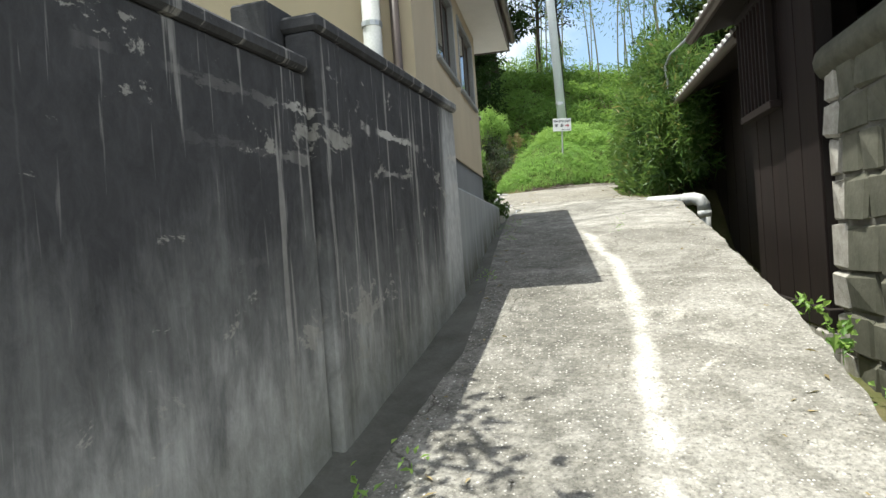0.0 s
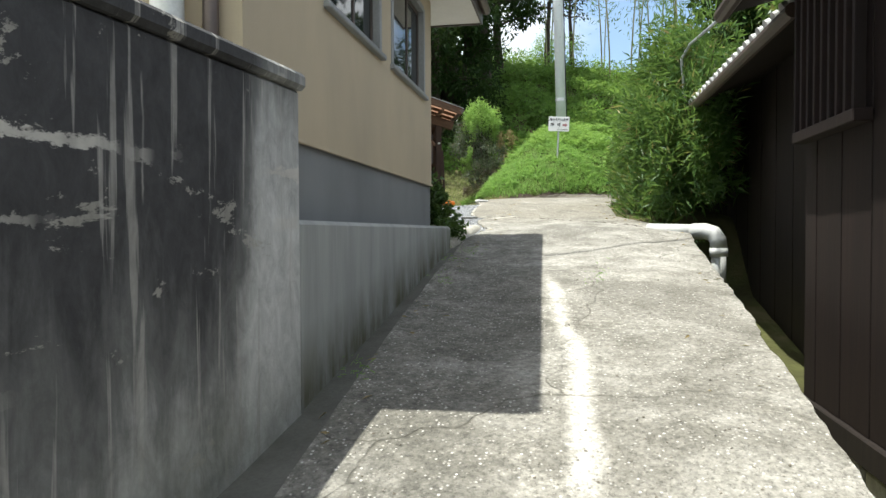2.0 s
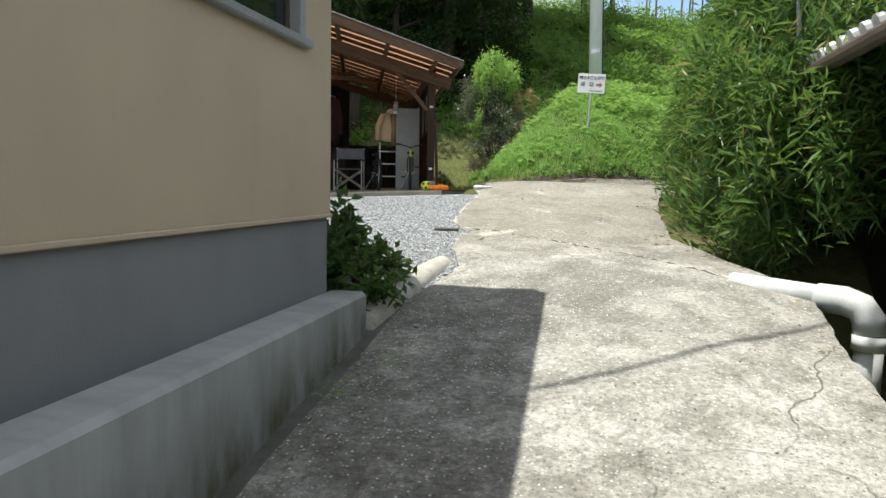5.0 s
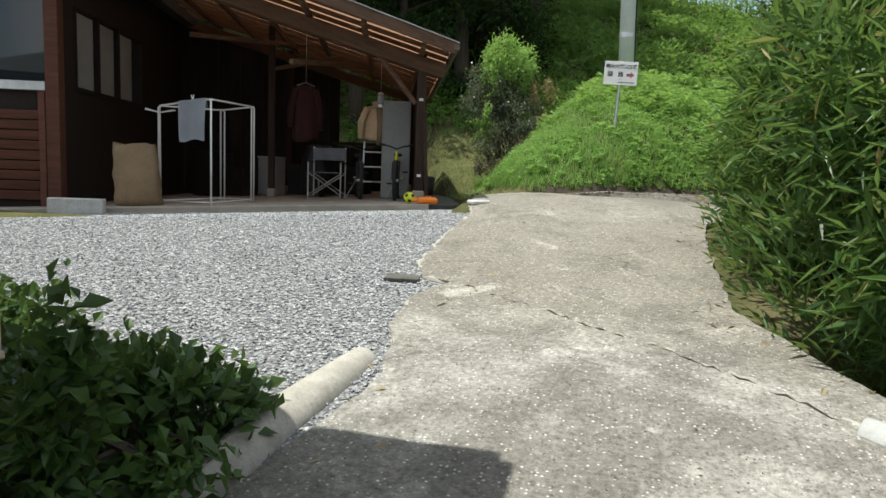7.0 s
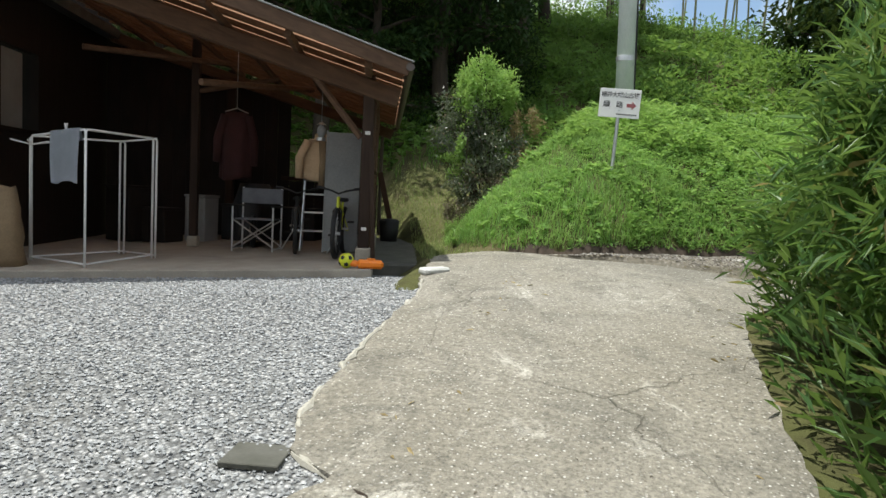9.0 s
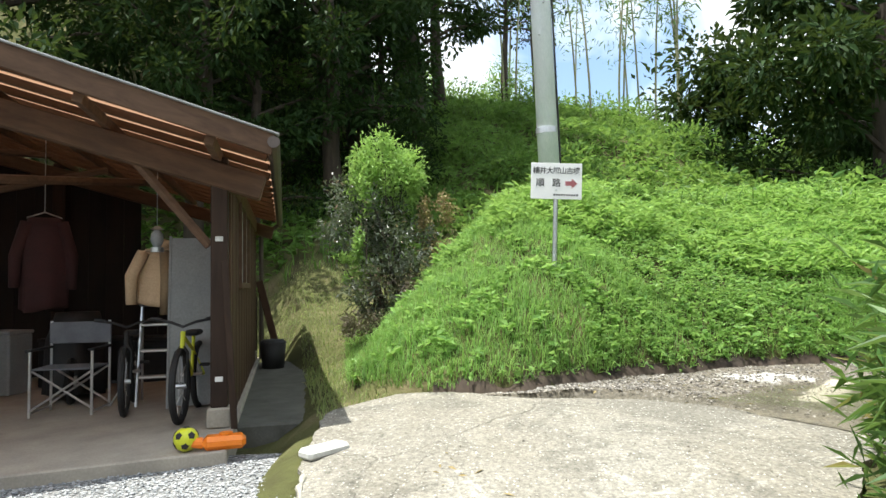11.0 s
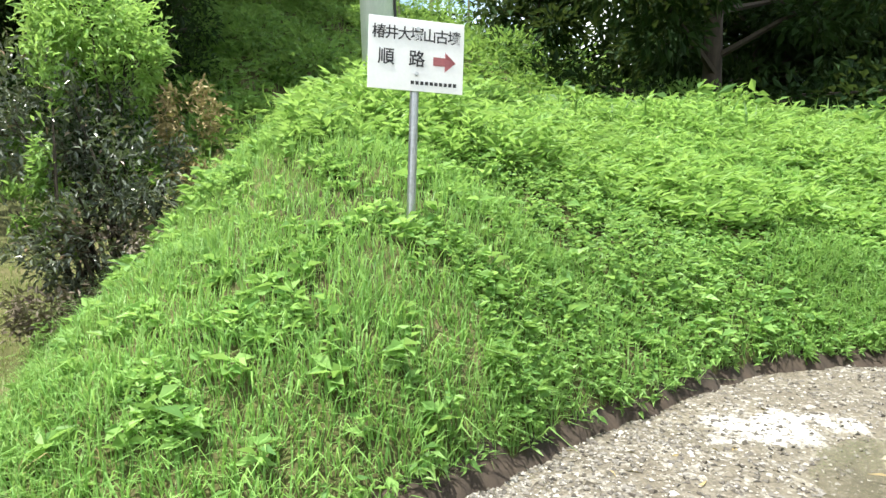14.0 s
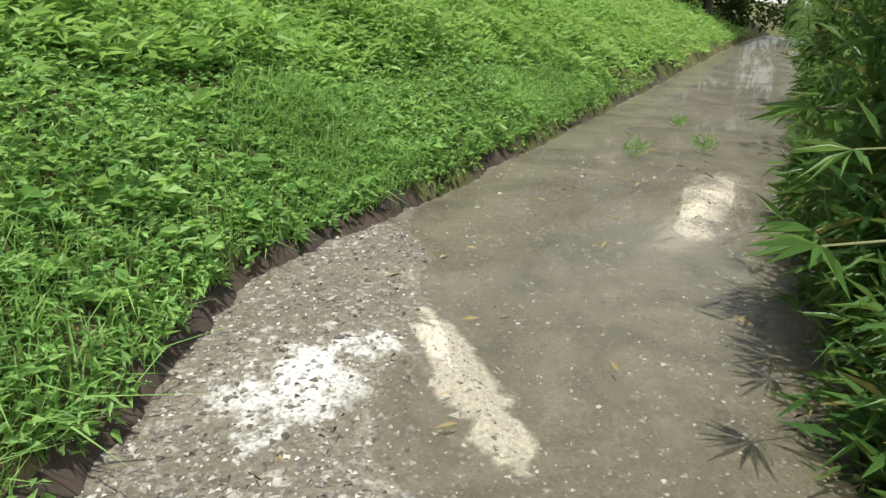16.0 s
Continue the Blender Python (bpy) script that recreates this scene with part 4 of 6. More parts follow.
SX, SY = 0.19, 19.6
SZ = float(land_z(SX, SY))
sg = thing("direction_sign", "white signboard with black lettering and red arrow on steel post", "sign", pose(SX, SY, SZ, 0, 2.5, 6))
part("post", tube([(0, 0, -0.3), (0, 0, 1.10)], 0.024, 12), M["steel"], sg)
board = part("signboard", box(-0.26, 0.26, -0.032, -0.026, 0.74, 1.11, 0.002), M["white"], sg)
for zz in (0.83, 1.06):
    part("bolt", tube([(0, -0.045, zz), (0, -0.02, zz)], 0.010, 8), M["steel"], sg)


def lettering(text, x, z, size):
    cu = bpy.data.curves.new("lettering", "FONT")
    cu.body, cu.size, cu.align_x, cu.extrude, cu.offset = text, size, "CENTER", 0.0008, size * 0.012
    tmp = bpy.data.objects.new("tmp", cu)
    scene.collection.objects.link(tmp)
    me = bpy.data.meshes.new_from_object(tmp.evaluated_get(bpy.context.evaluated_depsgraph_get()))
    bpy.data.objects.remove(tmp)
    me.materials.append(M["ink"])
    ob = new("lettering", me)
    ob.parent = sg
    ob.matrix_basis = pose(x, -0.0335, z, 90)
    return ob


for k, ch in enumerate("椿井大塚山古墳"):
    lettering(ch, -0.205 + k * 0.068, 1.005, 0.075)
lettering("順", -0.165, 0.875, 0.09)
lettering("路", 0.0, 0.875, 0.09)
for k in range(10):
    part("small_print", box(-0.03 + k * 0.026, -0.012 + k * 0.026, -0.0335, -0.0322, 0.775, 0.793), M["ink"], sg)
bm = bmesh.new()
ar = [bm.verts.new((x, -0.0335, zz)) for x, zz in ((0.09, 0.925), (0.155, 0.925), (0.155, 0.955), (0.215, 0.902), (0.155, 0.85), (0.155, 0.88), (0.09, 0.88))]
bmesh.ops.solidify(bm, geom=[bm.faces.new(ar)], thickness=0.001)
part("arrow", bm, M["pink"], sg)
# ---- shed ----
SH = pose(-2.52, 17.82, 2.42, 0, 0, 20)


def sw_(x, y, z=0.0, rz=0.0):
    """A pose inside the open shed."""
    return SH @ pose(x, y, z, 0, 0, rz)


def shed_floor(u):
    return 0.045 * min(u, 0.5)


bm = box(-8.5, 0.10, -0.85, 5.2, -0.5, 0.0, 0.01)
for v in bm.verts:
    v.co.z += shed_floor(v.co.x)
tagged(part("floor_shed", bm, M["slab"], at=SH), "bare dusty concrete floor of the open shed", "floor", kind="structure")
RU, RS = 0.31, 0.285      # the eave's line and the fall of the roof
RZ = 2.06
RP = lambda u: RZ - RS * (u - RU)    # underside of the roof's rafters
rf = thing("shed_roof", "sheet-metal lean-to roof on rough rafters and pale battens", "shed roof", SH, kind="structure")
ang = math.degrees(math.atan(RS))
sl = lambda u, v, z: pose(u, v, z, 0, ang, 0)


def verge(x0, x1, v0, v1, z0, z1, bevel=0.0):
    """A piece of the roof whose front edge runs out askew towards the farmhouse."""
    bm = box(x0, x1, v0, v1, z0, z1, bevel)
    for w in bm.verts:
        if w.co.y < 0:
            w.co.y += 0.14 * w.co.x
    return bm


part("sheeting", verge(-5.3, 0.075, -0.68, 5.1, 0.125, 0.135), M["skylight"], rf, at=sl(RU, 0, RZ))
for k in range(14):
    v = -1.05 + k * 0.475
    part("plank", box(-5.25, -2.9 if k == 0 else 0.06, v + 0.10, v + 0.34, 0.112, 0.1235, 0.002), M["batten"], rf, at=sl(RU, 0, RZ))
for k in range(14):
    v = -1.05 + k * 0.475
    part("rafter", box(-5.25, (-2.6, 0.02)[k > 0], v - 0.03, v + 0.03, 0.05, 0.11, 0.004), M["beam"], rf, at=sl(RU, 0, RZ))
for k in range(6):
    u = -0.35 - k * 0.85
    part("purlin", box(u - 0.035, u + 0.035, -0.62 + 0.14 * u, 5.05, -0.05, 0.018, 0.004), M["beam"], rf, at=sl(RU, 0, RZ))
part("verge_board", verge(-5.3, 0.08, -0.715, -0.688, 0.0, 0.155, 0.004), M["beam"], rf, at=sl(RU, 0, RZ))
part("drip_edge", verge(-5.3, 0.10, -0.74, -0.67, 0.152, 0.166, 0.003), M["panelgrey"], rf, at=sl(RU, 0, RZ))
part("gutter", tube([(RU + 0.10, -0.72, RZ + 0.07), (RU + 0.10, 5.1, RZ + 0.02)], 0.045, 10), M["gutter"], rf)
part("downpipe", tube([(RU + 0.1, 5.0, RZ), (0.13, 5.0, RZ - 0.2), (0.13, 5.0, 0.0)], 0.035, 8), M["gutter"], rf)


def post(u, v, w=0.13, top=None):
    t = thing("shed_post", "dark timber post on a concrete pad", "post", sw_(u, v, shed_floor(u)), group="shed posts")
    h = RP(u) - 0.02 - shed_floor(u) if top is None else top
    part("timber", box(-w / 2, w / 2, -w / 2, w / 2, 0.16, h, 0.008), M["postwood"], t)
    part("footing", box(-w * 0.7, w * 0.7, -w * 0.7, w * 0.7, 0, 0.158, 0.015), M["slab"], t)
    return t


p_front = post(-0.02, 0.0)
part("reflector", box(-0.03, 0.03, -0.075, -0.066, 1.46, 1.50, 0.003), M["tilewhite"], p_front)
part("reflector", box(-0.03, 0.03, -0.075, -0.066, 0.36, 0.40, 0.003), M["white"], p_front)
post(-0.02, 4.7)
post(-2.6, 4.7)
post(-2.55, 2.2, 0.11)
bmn = thing("shed_beam", "heavy stained tie beam across the shed front", "beam", SH, group="shed beams")
part("timber", box(-4.9, 0.3, -0.08, 0.08, 0.0, 0.20, 0.01), M["beam"], bmn, at=sl(0.0, 0, RP(0.0) - 0.27))
bm2 = thing("shed_beam", "heavy stained beam along the side wall top", "beam", SH, group="shed beams")
part("timber", box(-0.08, 0.08, 0.1, 5.0, RP(0) - 0.24, RP(0) - 0.06, 0.01), M["beam"], bm2)
bm3 = thing("shed_beam", "stained tie beam at the back of the shed", "beam", SH, group="shed beams")
part("timber", box(-4.9, 0.3, -0.07, 0.07, 0.0, 0.18, 0.01), M["beam"], bm3, at=sl(0.0, 4.7, RP(0.0) - 0.26))
for u0, v0, u1, v1, dz in ((-1.9, 0.0, -0.9, 2.2, -0.35), (-2.55, 2.2, -1.4, 2.3, -0.2), (-0.1, 0.0, -0.75, 0.0, -0.25), (-3.6, 1.0, -2.0, 2.4, -0.3)):
    br = thing("shed_brace", "rough timber brace under the shed roof", "brace", SH, group="shed braces")
    part("timber", tube([(u0, v0, RP(u0) - 0.75), (u1, v1, RP(u1) - 0.15)], 0.04, 6), M["beam"], br)

# side wall towards the bank, boarded, with a two-light window
sdw = thing("wall_shed_side", "weathered plank wall of the shed", "shed wall", SH, kind="structure")
HOLE = (1.09, 2.58, 1.11, 1.92)
for k in range(24):
    a = 0.08 + k * 0.2
    b = a + 0.196
    x0, x1 = 0.03 + 0.004 * (k % 2), 0.056 + 0.004 * (k % 2)
    if b < HOLE[0] or a > HOLE[1]:
        part("plank", box(x0, x1, a, b, 0.02, RP(0.05) - 0.07, 0.003), M["plank"], sdw)
    else:
        part("plank", box(x0, x1, a, b, 0.02, HOLE[2], 0.003), M["plank"], sdw)
        part("plank", box(x0, x1, a, b, HOLE[3], RP(0.05) - 0.07, 0.003), M["plank"], sdw)
swn = thing("window_3", "two-light shed window with frosted panes", "window", SH, kind="structure")
for a, b in ((HOLE[0] - 0.03, HOLE[0] + 0.03), (1.80, 1.86), (HOLE[1] - 0.03, HOLE[1] + 0.03)):
    part("window_frame", box(0.02, 0.085, a, b, HOLE[2] - 0.03, HOLE[3] + 0.03, 0.004), M["beam"], swn)
for z0, z1 in ((HOLE[2] - 0.028, HOLE[2] + 0.03), (HOLE[3] - 0.03, HOLE[3] + 0.028)):
    part("window_frame", box(0.022, 0.083, HOLE[0] + 0.03, HOLE[1] - 0.03, z0, z1, 0.003), M["beam"], swn)
part("pane", box(0.045, 0.05, HOLE[0] + 0.03, 1.80, HOLE[2] + 0.03, HOLE[3] - 0.03), M["panelgrey"], swn)
part("pane", box(0.045, 0.05, 1.86, HOLE[1] - 0.03, HOLE[2] + 0.03, HOLE[3] - 0.03), M["panelgrey"], swn)

# boards added to darken the open back: full height by the farmhouse, breast-high beyond
sbk = thing("dark_shed_back", "dark boards added as the shed's dim back, open in the upper part", "shed wall", SH, kind="structure")
for k in range(21):
    a = -4.86 + k * 0.235
    ht = RP(a + 0.2) - 0.05 if a < -1.75 else 0.95
    part("board", box(a, a + 0.231, 4.93 + 0.005 * (k % 2), 4.955 + 0.005 * (k % 2), shed_floor(a) + 0.01, ht, 0.003), M["darkwood"], sbk)
part("rail", box(-1.72, -0.03, 4.90, 4.99, 0.955, 1.03, 0.006), M["postwood"], sbk)

# the farmhouse that the shed leans on
FU, FV = -4.9, -0.3
fz = shed_floor(FU)
fh = thing("wall_farm_side", "dark boarded farmhouse wall inside the shed", "farmhouse wall", SH, kind="structure")
for z0, z1, v0, v1 in ((fz, 1.40, FV, 5.2), (2.55, 3.8, FV, 5.2), (1.40, 2.55, FV, FV + 0.35), (1.40, 2.55, 2.6, 5.2)):
    part("boarding", box(FU - 0.12, FU, v0, v1, z0, z1), M["darkwood"], fh)
fw = thing("window_4", "frosted sliding windows in a dark wooden frame", "window", SH, kind="structure")
for k in range(3):
    a = FV + 0.35 + k * 0.75
    part("pane", box(FU - 0.06, FU - 0.05, a + 0.05, a + 0.70, 1.45, 2.50), M["panelgrey"], fw)
    part("window_frame", box(FU - 0.10, FU + 0.015, a, a + 0.05, 1.40, 2.55, 0.004), M["brownwood"], fw)
part("window_frame", box(FU - 0.10, FU + 0.02, FV + 0.36, 2.59, 1.38, 1.445, 0.004), M["brownwood"], fw)
ff = thing("wall_farm_front", "dark farmhouse front with louvred wooden shutters", "farmhouse wall", SH, kind="structure")
part("corner_post", box(FU - 0.16, FU + 0.02, FV - 0.18, FV - 0.005, fz, 3.8, 0.008), M["louvre"], ff)
part("upper_wall", box(-9, FU - 0.165, FV - 0.10, FV - 0.02, 2.55, 3.8), M["darkwood"], ff)
part("glazing", box(-9, FU - 0.165, FV - 0.06, FV - 0.04, 1.45, 2.548), M["glass"], ff)
part("rail", box(-9, FU - 0.165, FV - 0.16, FV - 0.02, 1.32, 1.445, 0.006), M["alu"], ff, "pale weathered sill rail")
part("lower_wall", box(-9, FU - 0.165, FV - 0.08, FV - 0.02, fz - 0.1, 1.318), M["brownwood"], ff)
for k in range(9):
    zz = fz + 0.08 + k * 0.135
    part("louvre", box(-0.6, 0.6, -0.012, 0.012, 0, 0.12, 0.004), M["louvre"], ff, at=pose(FU - 0.85, FV - 0.12, zz, 14))
part("stile", box(FU - 0.25, FU - 0.165, FV - 0.19, FV - 0.10, fz, 1.31, 0.005), M["louvre"], ff)
part("stile", box(FU - 1.53, FU - 1.45, FV - 0.19, FV - 0.10, fz, 1.31, 0.005), M["louvre"], ff)
fr = thing("farm_roof", "dark tiled farmhouse roof", "roof", SH, kind="structure")
part("tiles", box(-9.5, 0.2, -1.5, 7, 0, 0.15, m=pose(-4.75, 0, 3.3, 0, 12)), M["tile"], fr)
part("back_wall", box(-9, FU - 0.13, 5.0, 5.2, -0.4, 3.8), M["darkwood"], fr)

# a strip of old concrete beside the shed, its colour darkened for shade
tagged(part("path_strip", box(0.08, 0.80, 0.2, 4.9, -0.4, -0.04, 0.02), M["mossy_shaded"], at=SH), "narrow concrete path along the shed wall", "path", kind="structure")
# ---- gravel yard, kerb and puddle ----
yv, yf = grid(np.arange(-9.0, -0.55, 0.2), np.arange(9.9, 17.4, 0.2), lambda x, y: np.minimum(road_z(y) - 0.035 + 0.012 * wob(x, y, 0.9, 1.0), 2.32 + 0.045 * (x + 2.5)))
yard = tagged(soup("gravel_yard", yv, yf, M["bed"], True), "yard of grey crushed stone before the shed", "gravel", kind="structure")


def pebbles(name, label, p, size, mat, flat=0.6):
    """Angular stones lying at points."""
    n = len(p)
    base = np.array([[1, 0, 0], [-0.5, 0.87, 0], [-0.5, -0.87, 0], [0.3, 0.3, 1], [-0.2, -0.1, -1.0]])
    v = base[None] * RNG.uniform(0.6, 1.25, (n, 5, 3))
    a = RNG.uniform(0, 2 * math.pi, n)
    c, s = np.cos(a)[:, None], np.sin(a)[:, None]
    v = np.stack([v[..., 0] * c - v[..., 1] * s, v[..., 0] * s + v[..., 1] * c, v[..., 2] * flat], -1)
    v = v * np.asarray(size).reshape(-1, 1, 1) + p[:, None]
    f = np.array([[0, 1, 3], [1, 2, 3], [2, 0, 3], [1, 0, 4], [2, 1, 4], [0, 2, 4]])
    F = (np.arange(n)[:, None, None] * 5 + f).reshape(-1, 3)
    return tagged(soup(name, v.reshape(-1, 3), F, mat), label, "stones", kind="stuff")


n = 64000
x, y = RNG.uniform(-8.5, -0.5, n), 10.2 + RNG.uniform(0, 1, n) ** 1.25 * 7.0
u, v = (x + 2.52) * 0.94 + (y - 17.82) * 0.342, -(x + 2.52) * 0.342 + (y - 17.82) * 0.94
k = (v < -0.86) & (x < np.interp(y, LY, LX) + 0.03)
x, y = x[k], y[k]
zz = np.minimum(road_z(y) - 0.035 + 0.012 * wob(x, y, 0.9, 1.0), 2.32 + 0.045 * (x + 2.5))
pebbles("crushed_stone", "loose grey crushed stone spread over the yard", np.stack([x, y, zz + 0.006], 1), RNG.uniform(0.007, 0.019, len(x)), M["gravel"], 0.5)
n = 13000
x, q = RNG.uniform(-0.6, 6.5, n), RNG.uniform(0, 1, n)
y = track_low(x) * (1 - q) + (np.interp(x, FOOTX, FOOTY) + 0.05) * q
pebbles("pebbles", "small pale pebbles in the track's mud", np.stack([x, y, track_top(x, y) + 0.002], 1), RNG.uniform(0.003, 0.012, n) * RNG.uniform(0.4, 1.3, n) * np.where(RNG.uniform(0, 1, n) > 0.96, 2.2, 1.0), M["pebble"], 0.5)
n = 2600
x, q = RNG.uniform(-0.2, 3.4, n), RNG.uniform(0.1, 1, n)
y = track_low(x) * (1 - q) + (np.interp(x, FOOTX, FOOTY) - 0.02) * q
k = (x - 2.24) * 0.52 - (y - 18.73) * 0.854 < 0.1
x, y = x[k], y[k]
pebbles("track_stones", "rounded grey and brown stones on the dry track", np.stack([x, y, track_top(x, y) + 0.003], 1), RNG.uniform(0.006, 0.021, len(x)), M["trackstone"], 0.55)
n = 2600
x, y = RNG.uniform(-0.75, 1.7, n), RNG.uniform(1, 17.5, n)
k = (x > np.interp(y, LY, LX) + 0.05) & (x < np.interp(y, RY, RX) - 0.05)
x, y = x[k], y[k]
pebbles("road_grit", "loose grit lying on the concrete lane", np.stack([x, y, road_top(x, y) + 0.002], 1), RNG.uniform(0.003, 0.010, len(x)), M["pebble"])

rim_pts = []
for k in range(90):
    yy = 10.9 + k * 0.063
    rim_pts.append((float(np.interp(yy, LY, LX)) + jag(yy, 1) + 0.015, yy, float(road_z(yy)) - 0.028))
tagged(part("concrete_rim", tube(rim_pts, [0.006 + 0.045 * abs(noise.noise((k * 0.9, 3.1, 0.2))) for k in range(90)], 7), M["rim"]), "crumbling pale edge of the concrete lane", "road edge", kind="structure")
kb = thing("kerb", "rounded concrete kerb ending beside the gravel", "kerb")
part("kerb_stone", tube([(-0.96, 9.83, 1.62), (-0.92, 10.3, 1.68), (-0.91, 10.8, 1.75), (-0.85, 11.3, 1.81), (-0.83, 11.55, 1.83), (-0.82, 11.66, 1.80)], [0.12, 0.11, 0.12, 0.105, 0.095, 0.05], 12), M["rim"], kb, smooth=True)
tagged(part("concrete_lump", box(-0.16, 0.16, -0.07, 0.07, -0.02, 0.045, 0.02), M["tilewhite"], at=pose(-1.40, 16.85, 2.475, 0, 0, 55)), "pale broken concrete piece at the lane's edge", "concrete lump")
# thin slab standing in for a patch of dark wet gravel
tagged(part("drain_cover", box(-0.13, 0.13, -0.12, 0.12, -0.02, 0.006, 0.004), M["mossy_shaded"], at=pose(-1.14, 13.1, float(road_z(13.1)) - 0.022, 0, 0, 10)), "small flat dark wet patch in the gravel", "drain cover")


# the crack where two pours of concrete meet
jit = random.Random(11)
cpts = []
for k in range(61):
    cx_ = -0.62 + k * 0.035
    cy_ = float(np.interp(cx_, [-0.62, -0.43, -0.05, 0.3, 0.79, 1.07, 1.5], [12.93, 12.77, 12.54, 12.26, 11.91, 11.66, 11.28])) + jit.uniform(-0.025, 0.025)
    cpts.append((cx_, cy_, float(road_top(cx_, cy_)) - 0.001))
tagged(part("lane_crack", tube(cpts, [max(0.001, jit.uniform(-0.004, 0.010)) for k in range(61)], 5), M["cut"]), "dark crack across the concrete lane", "crack", kind="structure")
lips = [(p[0] + jit.uniform(0, 0.03), p[1] + 0.012 + jit.uniform(0, 0.03), p[2] - 0.009) for p in cpts]
tagged(part("crack_lip", tube(lips, [0.003 + 0.017 * jit.random() ** 2 for k in range(61)], 6), M["rim"]), "crumbled pale lip beside the crack", "road edge", kind="structure")


def water_mat():
    m = Mat("muddy_water", 0.04, 0, 0.5)
    m.color(m.mix(m.noise(1.5, 4, 0.6, m.world()), (0.085, 0.076, 0.044), (0.13, 0.117, 0.072)))
    m.b.inputs["Alpha"].default_value = 0.24
    return m.bump(m.noise(7, 2, 0.5, m.world()), 0.04, 0.01).m


wv, wf = grid(np.concatenate([np.arange(1.0, 12, 0.3), np.arange(12, 40, 2.0)]), np.linspace(0, 1, 6), lambda x, y: np.full_like(x, 2.628))
wv[:, 1] = (track_low(wv[:, 0]) + 0.1) * (1 - wv[:, 1]) + (np.interp(wv[:, 0], FOOTX, FOOTY) - 0.05) * wv[:, 1]
tagged(soup("water", wv, wf, water_mat()), "shallow muddy puddle standing along the track", "puddle", kind="structure")

# ---- meadow, shrubs and trees ----
def scatter(n, x0, x1, y0, y1, keep):
    x, y = RNG.uniform(x0, x1, n), RNG.uniform(y0, y1, n)
    k = keep(x, y)
    x, y = x[k], y[k]
    return np.stack([x, y, land_z(x, y)], 1)


def shed_local(x, y):
    c, s = math.cos(radians(20)), math.sin(radians(20))
    dx, dy = x + 2.52, y - 17.82
    return dx * c + dy * s, -dx * s + dy * c


def bank(x, y):
    u, v = shed_local(x, y)
    off = (u > 0.95) | (v > 6.0)
    return (y > np.interp(x, FOOTX, FOOTY) + np.where(x > -0.6, 0.045, 0.02) + 0.03 * wob(x, y, 0.25, 5.0)) & off


# the raw earth where the track cuts the bank, darkened as undercut shadow
cx = np.arange(-0.9, 14, 0.025)
cy = np.interp(cx, FOOTX, FOOTY)
low = np.stack([cx, cy - 0.05 + 0.04 * wob(cx, cy, 0.2, 1.0) + 0.025 * wob(cx, cy, 0.06, 2.0), track_top(cx, cy) - 0.03], 1)
top = np.stack([cx, cy + 0.04 + 0.03 * wob(cx, cy, 0.15, 3.0), track_top(cx, cy) + 0.07 + 0.03 * wob(cx, cy, 0.3, 2.0) + 0.02 * wob(cx, cy, 0.07, 1.0)], 1)
back = np.stack([cx, cy + 0.35, land_z(cx, cy + 0.35) - 0.1], 1)
cn = len(cx)
ci = np.arange(cn - 1)[:, None]
tagged(soup("bank_edge", np.concatenate([low, top, back]), np.concatenate([np.concatenate([ci, ci + 1, ci + cn + 1, ci + cn], 1), np.concatenate([ci + cn, ci + cn + 1, ci + 2 * cn + 1, ci + 2 * cn], 1)]), M["cut"], True), "raw earth cut along the bank's foot, darkened for undercut shadow", "earth bank", kind="structure")


def meadow(n, x0, x1, y0, y1, hlo, hhi, w, lean, name, label, mat, keep=bank):
    p = scatter(n, x0, x1, y0, y1, keep)
    dens = 0.5 + 0.5 * wob(p[:, 0], p[:, 1], 0.8, 4.0)
    h = RNG.uniform(hlo, hhi, len(p)) * (0.6 + 0.7 * dens)
    v, f = blades(p, h, np.full(len(p), w) * RNG.uniform(0.6, 1.3, len(p)), lean)
    return tagged(soup(name, v, f, mat), label, "grass", kind="stuff")


def weeds(n, x0, x1, y0, y1, hmax, size, name, label, mat, keep=bank, per=7, slim=0.42):
    """Low leafy plants: a few leaves round each stem."""
    p = scatter(n, x0, x1, y0, y1, keep)
    h = RNG.uniform(0.3, 1.0, len(p)) * hmax * (0.65 + 0.5 * wob(p[:, 0], p[:, 1], 1.1, 2.5))
    own = RNG.uniform(0.6, 1.35, len(p))
    pts, ways, size_of = [], [], []
    for k in range(per):
        a = RNG.uniform(0, 2 * math.pi, len(p))
        q = p.copy()
        q[:, 2] += h * RNG.uniform(0.3, 1.0, len(p))
        ways.append(np.stack([np.cos(a), np.sin(a), RNG.uniform(-0.1, 0.8, len(p))], 1))
        pts.append(q)
        size_of.append(own)
    pts, ways = np.concatenate(pts), np.concatenate(ways)
    L = np.concatenate(size_of) * RNG.uniform(0.75, 1.2, len(pts)) * size
    v, f = leaves(pts, ways, L, L * slim)
    return tagged(soup(name, v, f, mat), label, "weeds", kind="stuff")


meadow(120000, -3.4, 9, 18.1, 22.5, 0.06, 0.20, 0.0065, 0.85, "meadow_grass", "bright green uncut grass on the bank", M["grass"], lambda x, y: bank(x, y) & ((x + 0.5 * wob(x, y, 0.8, 6.0) < 1.0) | (wob(x, y, 0.7, 3.0) > 0.15)))
weeds(44000, -1.6, 10, 18.5, 23.5, 0.21, 0.047, "bank_weeds", "leafy weeds among the grass of the bank", M["weed"], lambda x, y: bank(x, y) & ((x + 0.8 * wob(x, y, 0.6, 1.5) > 0.7) | (wob(x, y, 0.35, 8.0) > 0.5)))
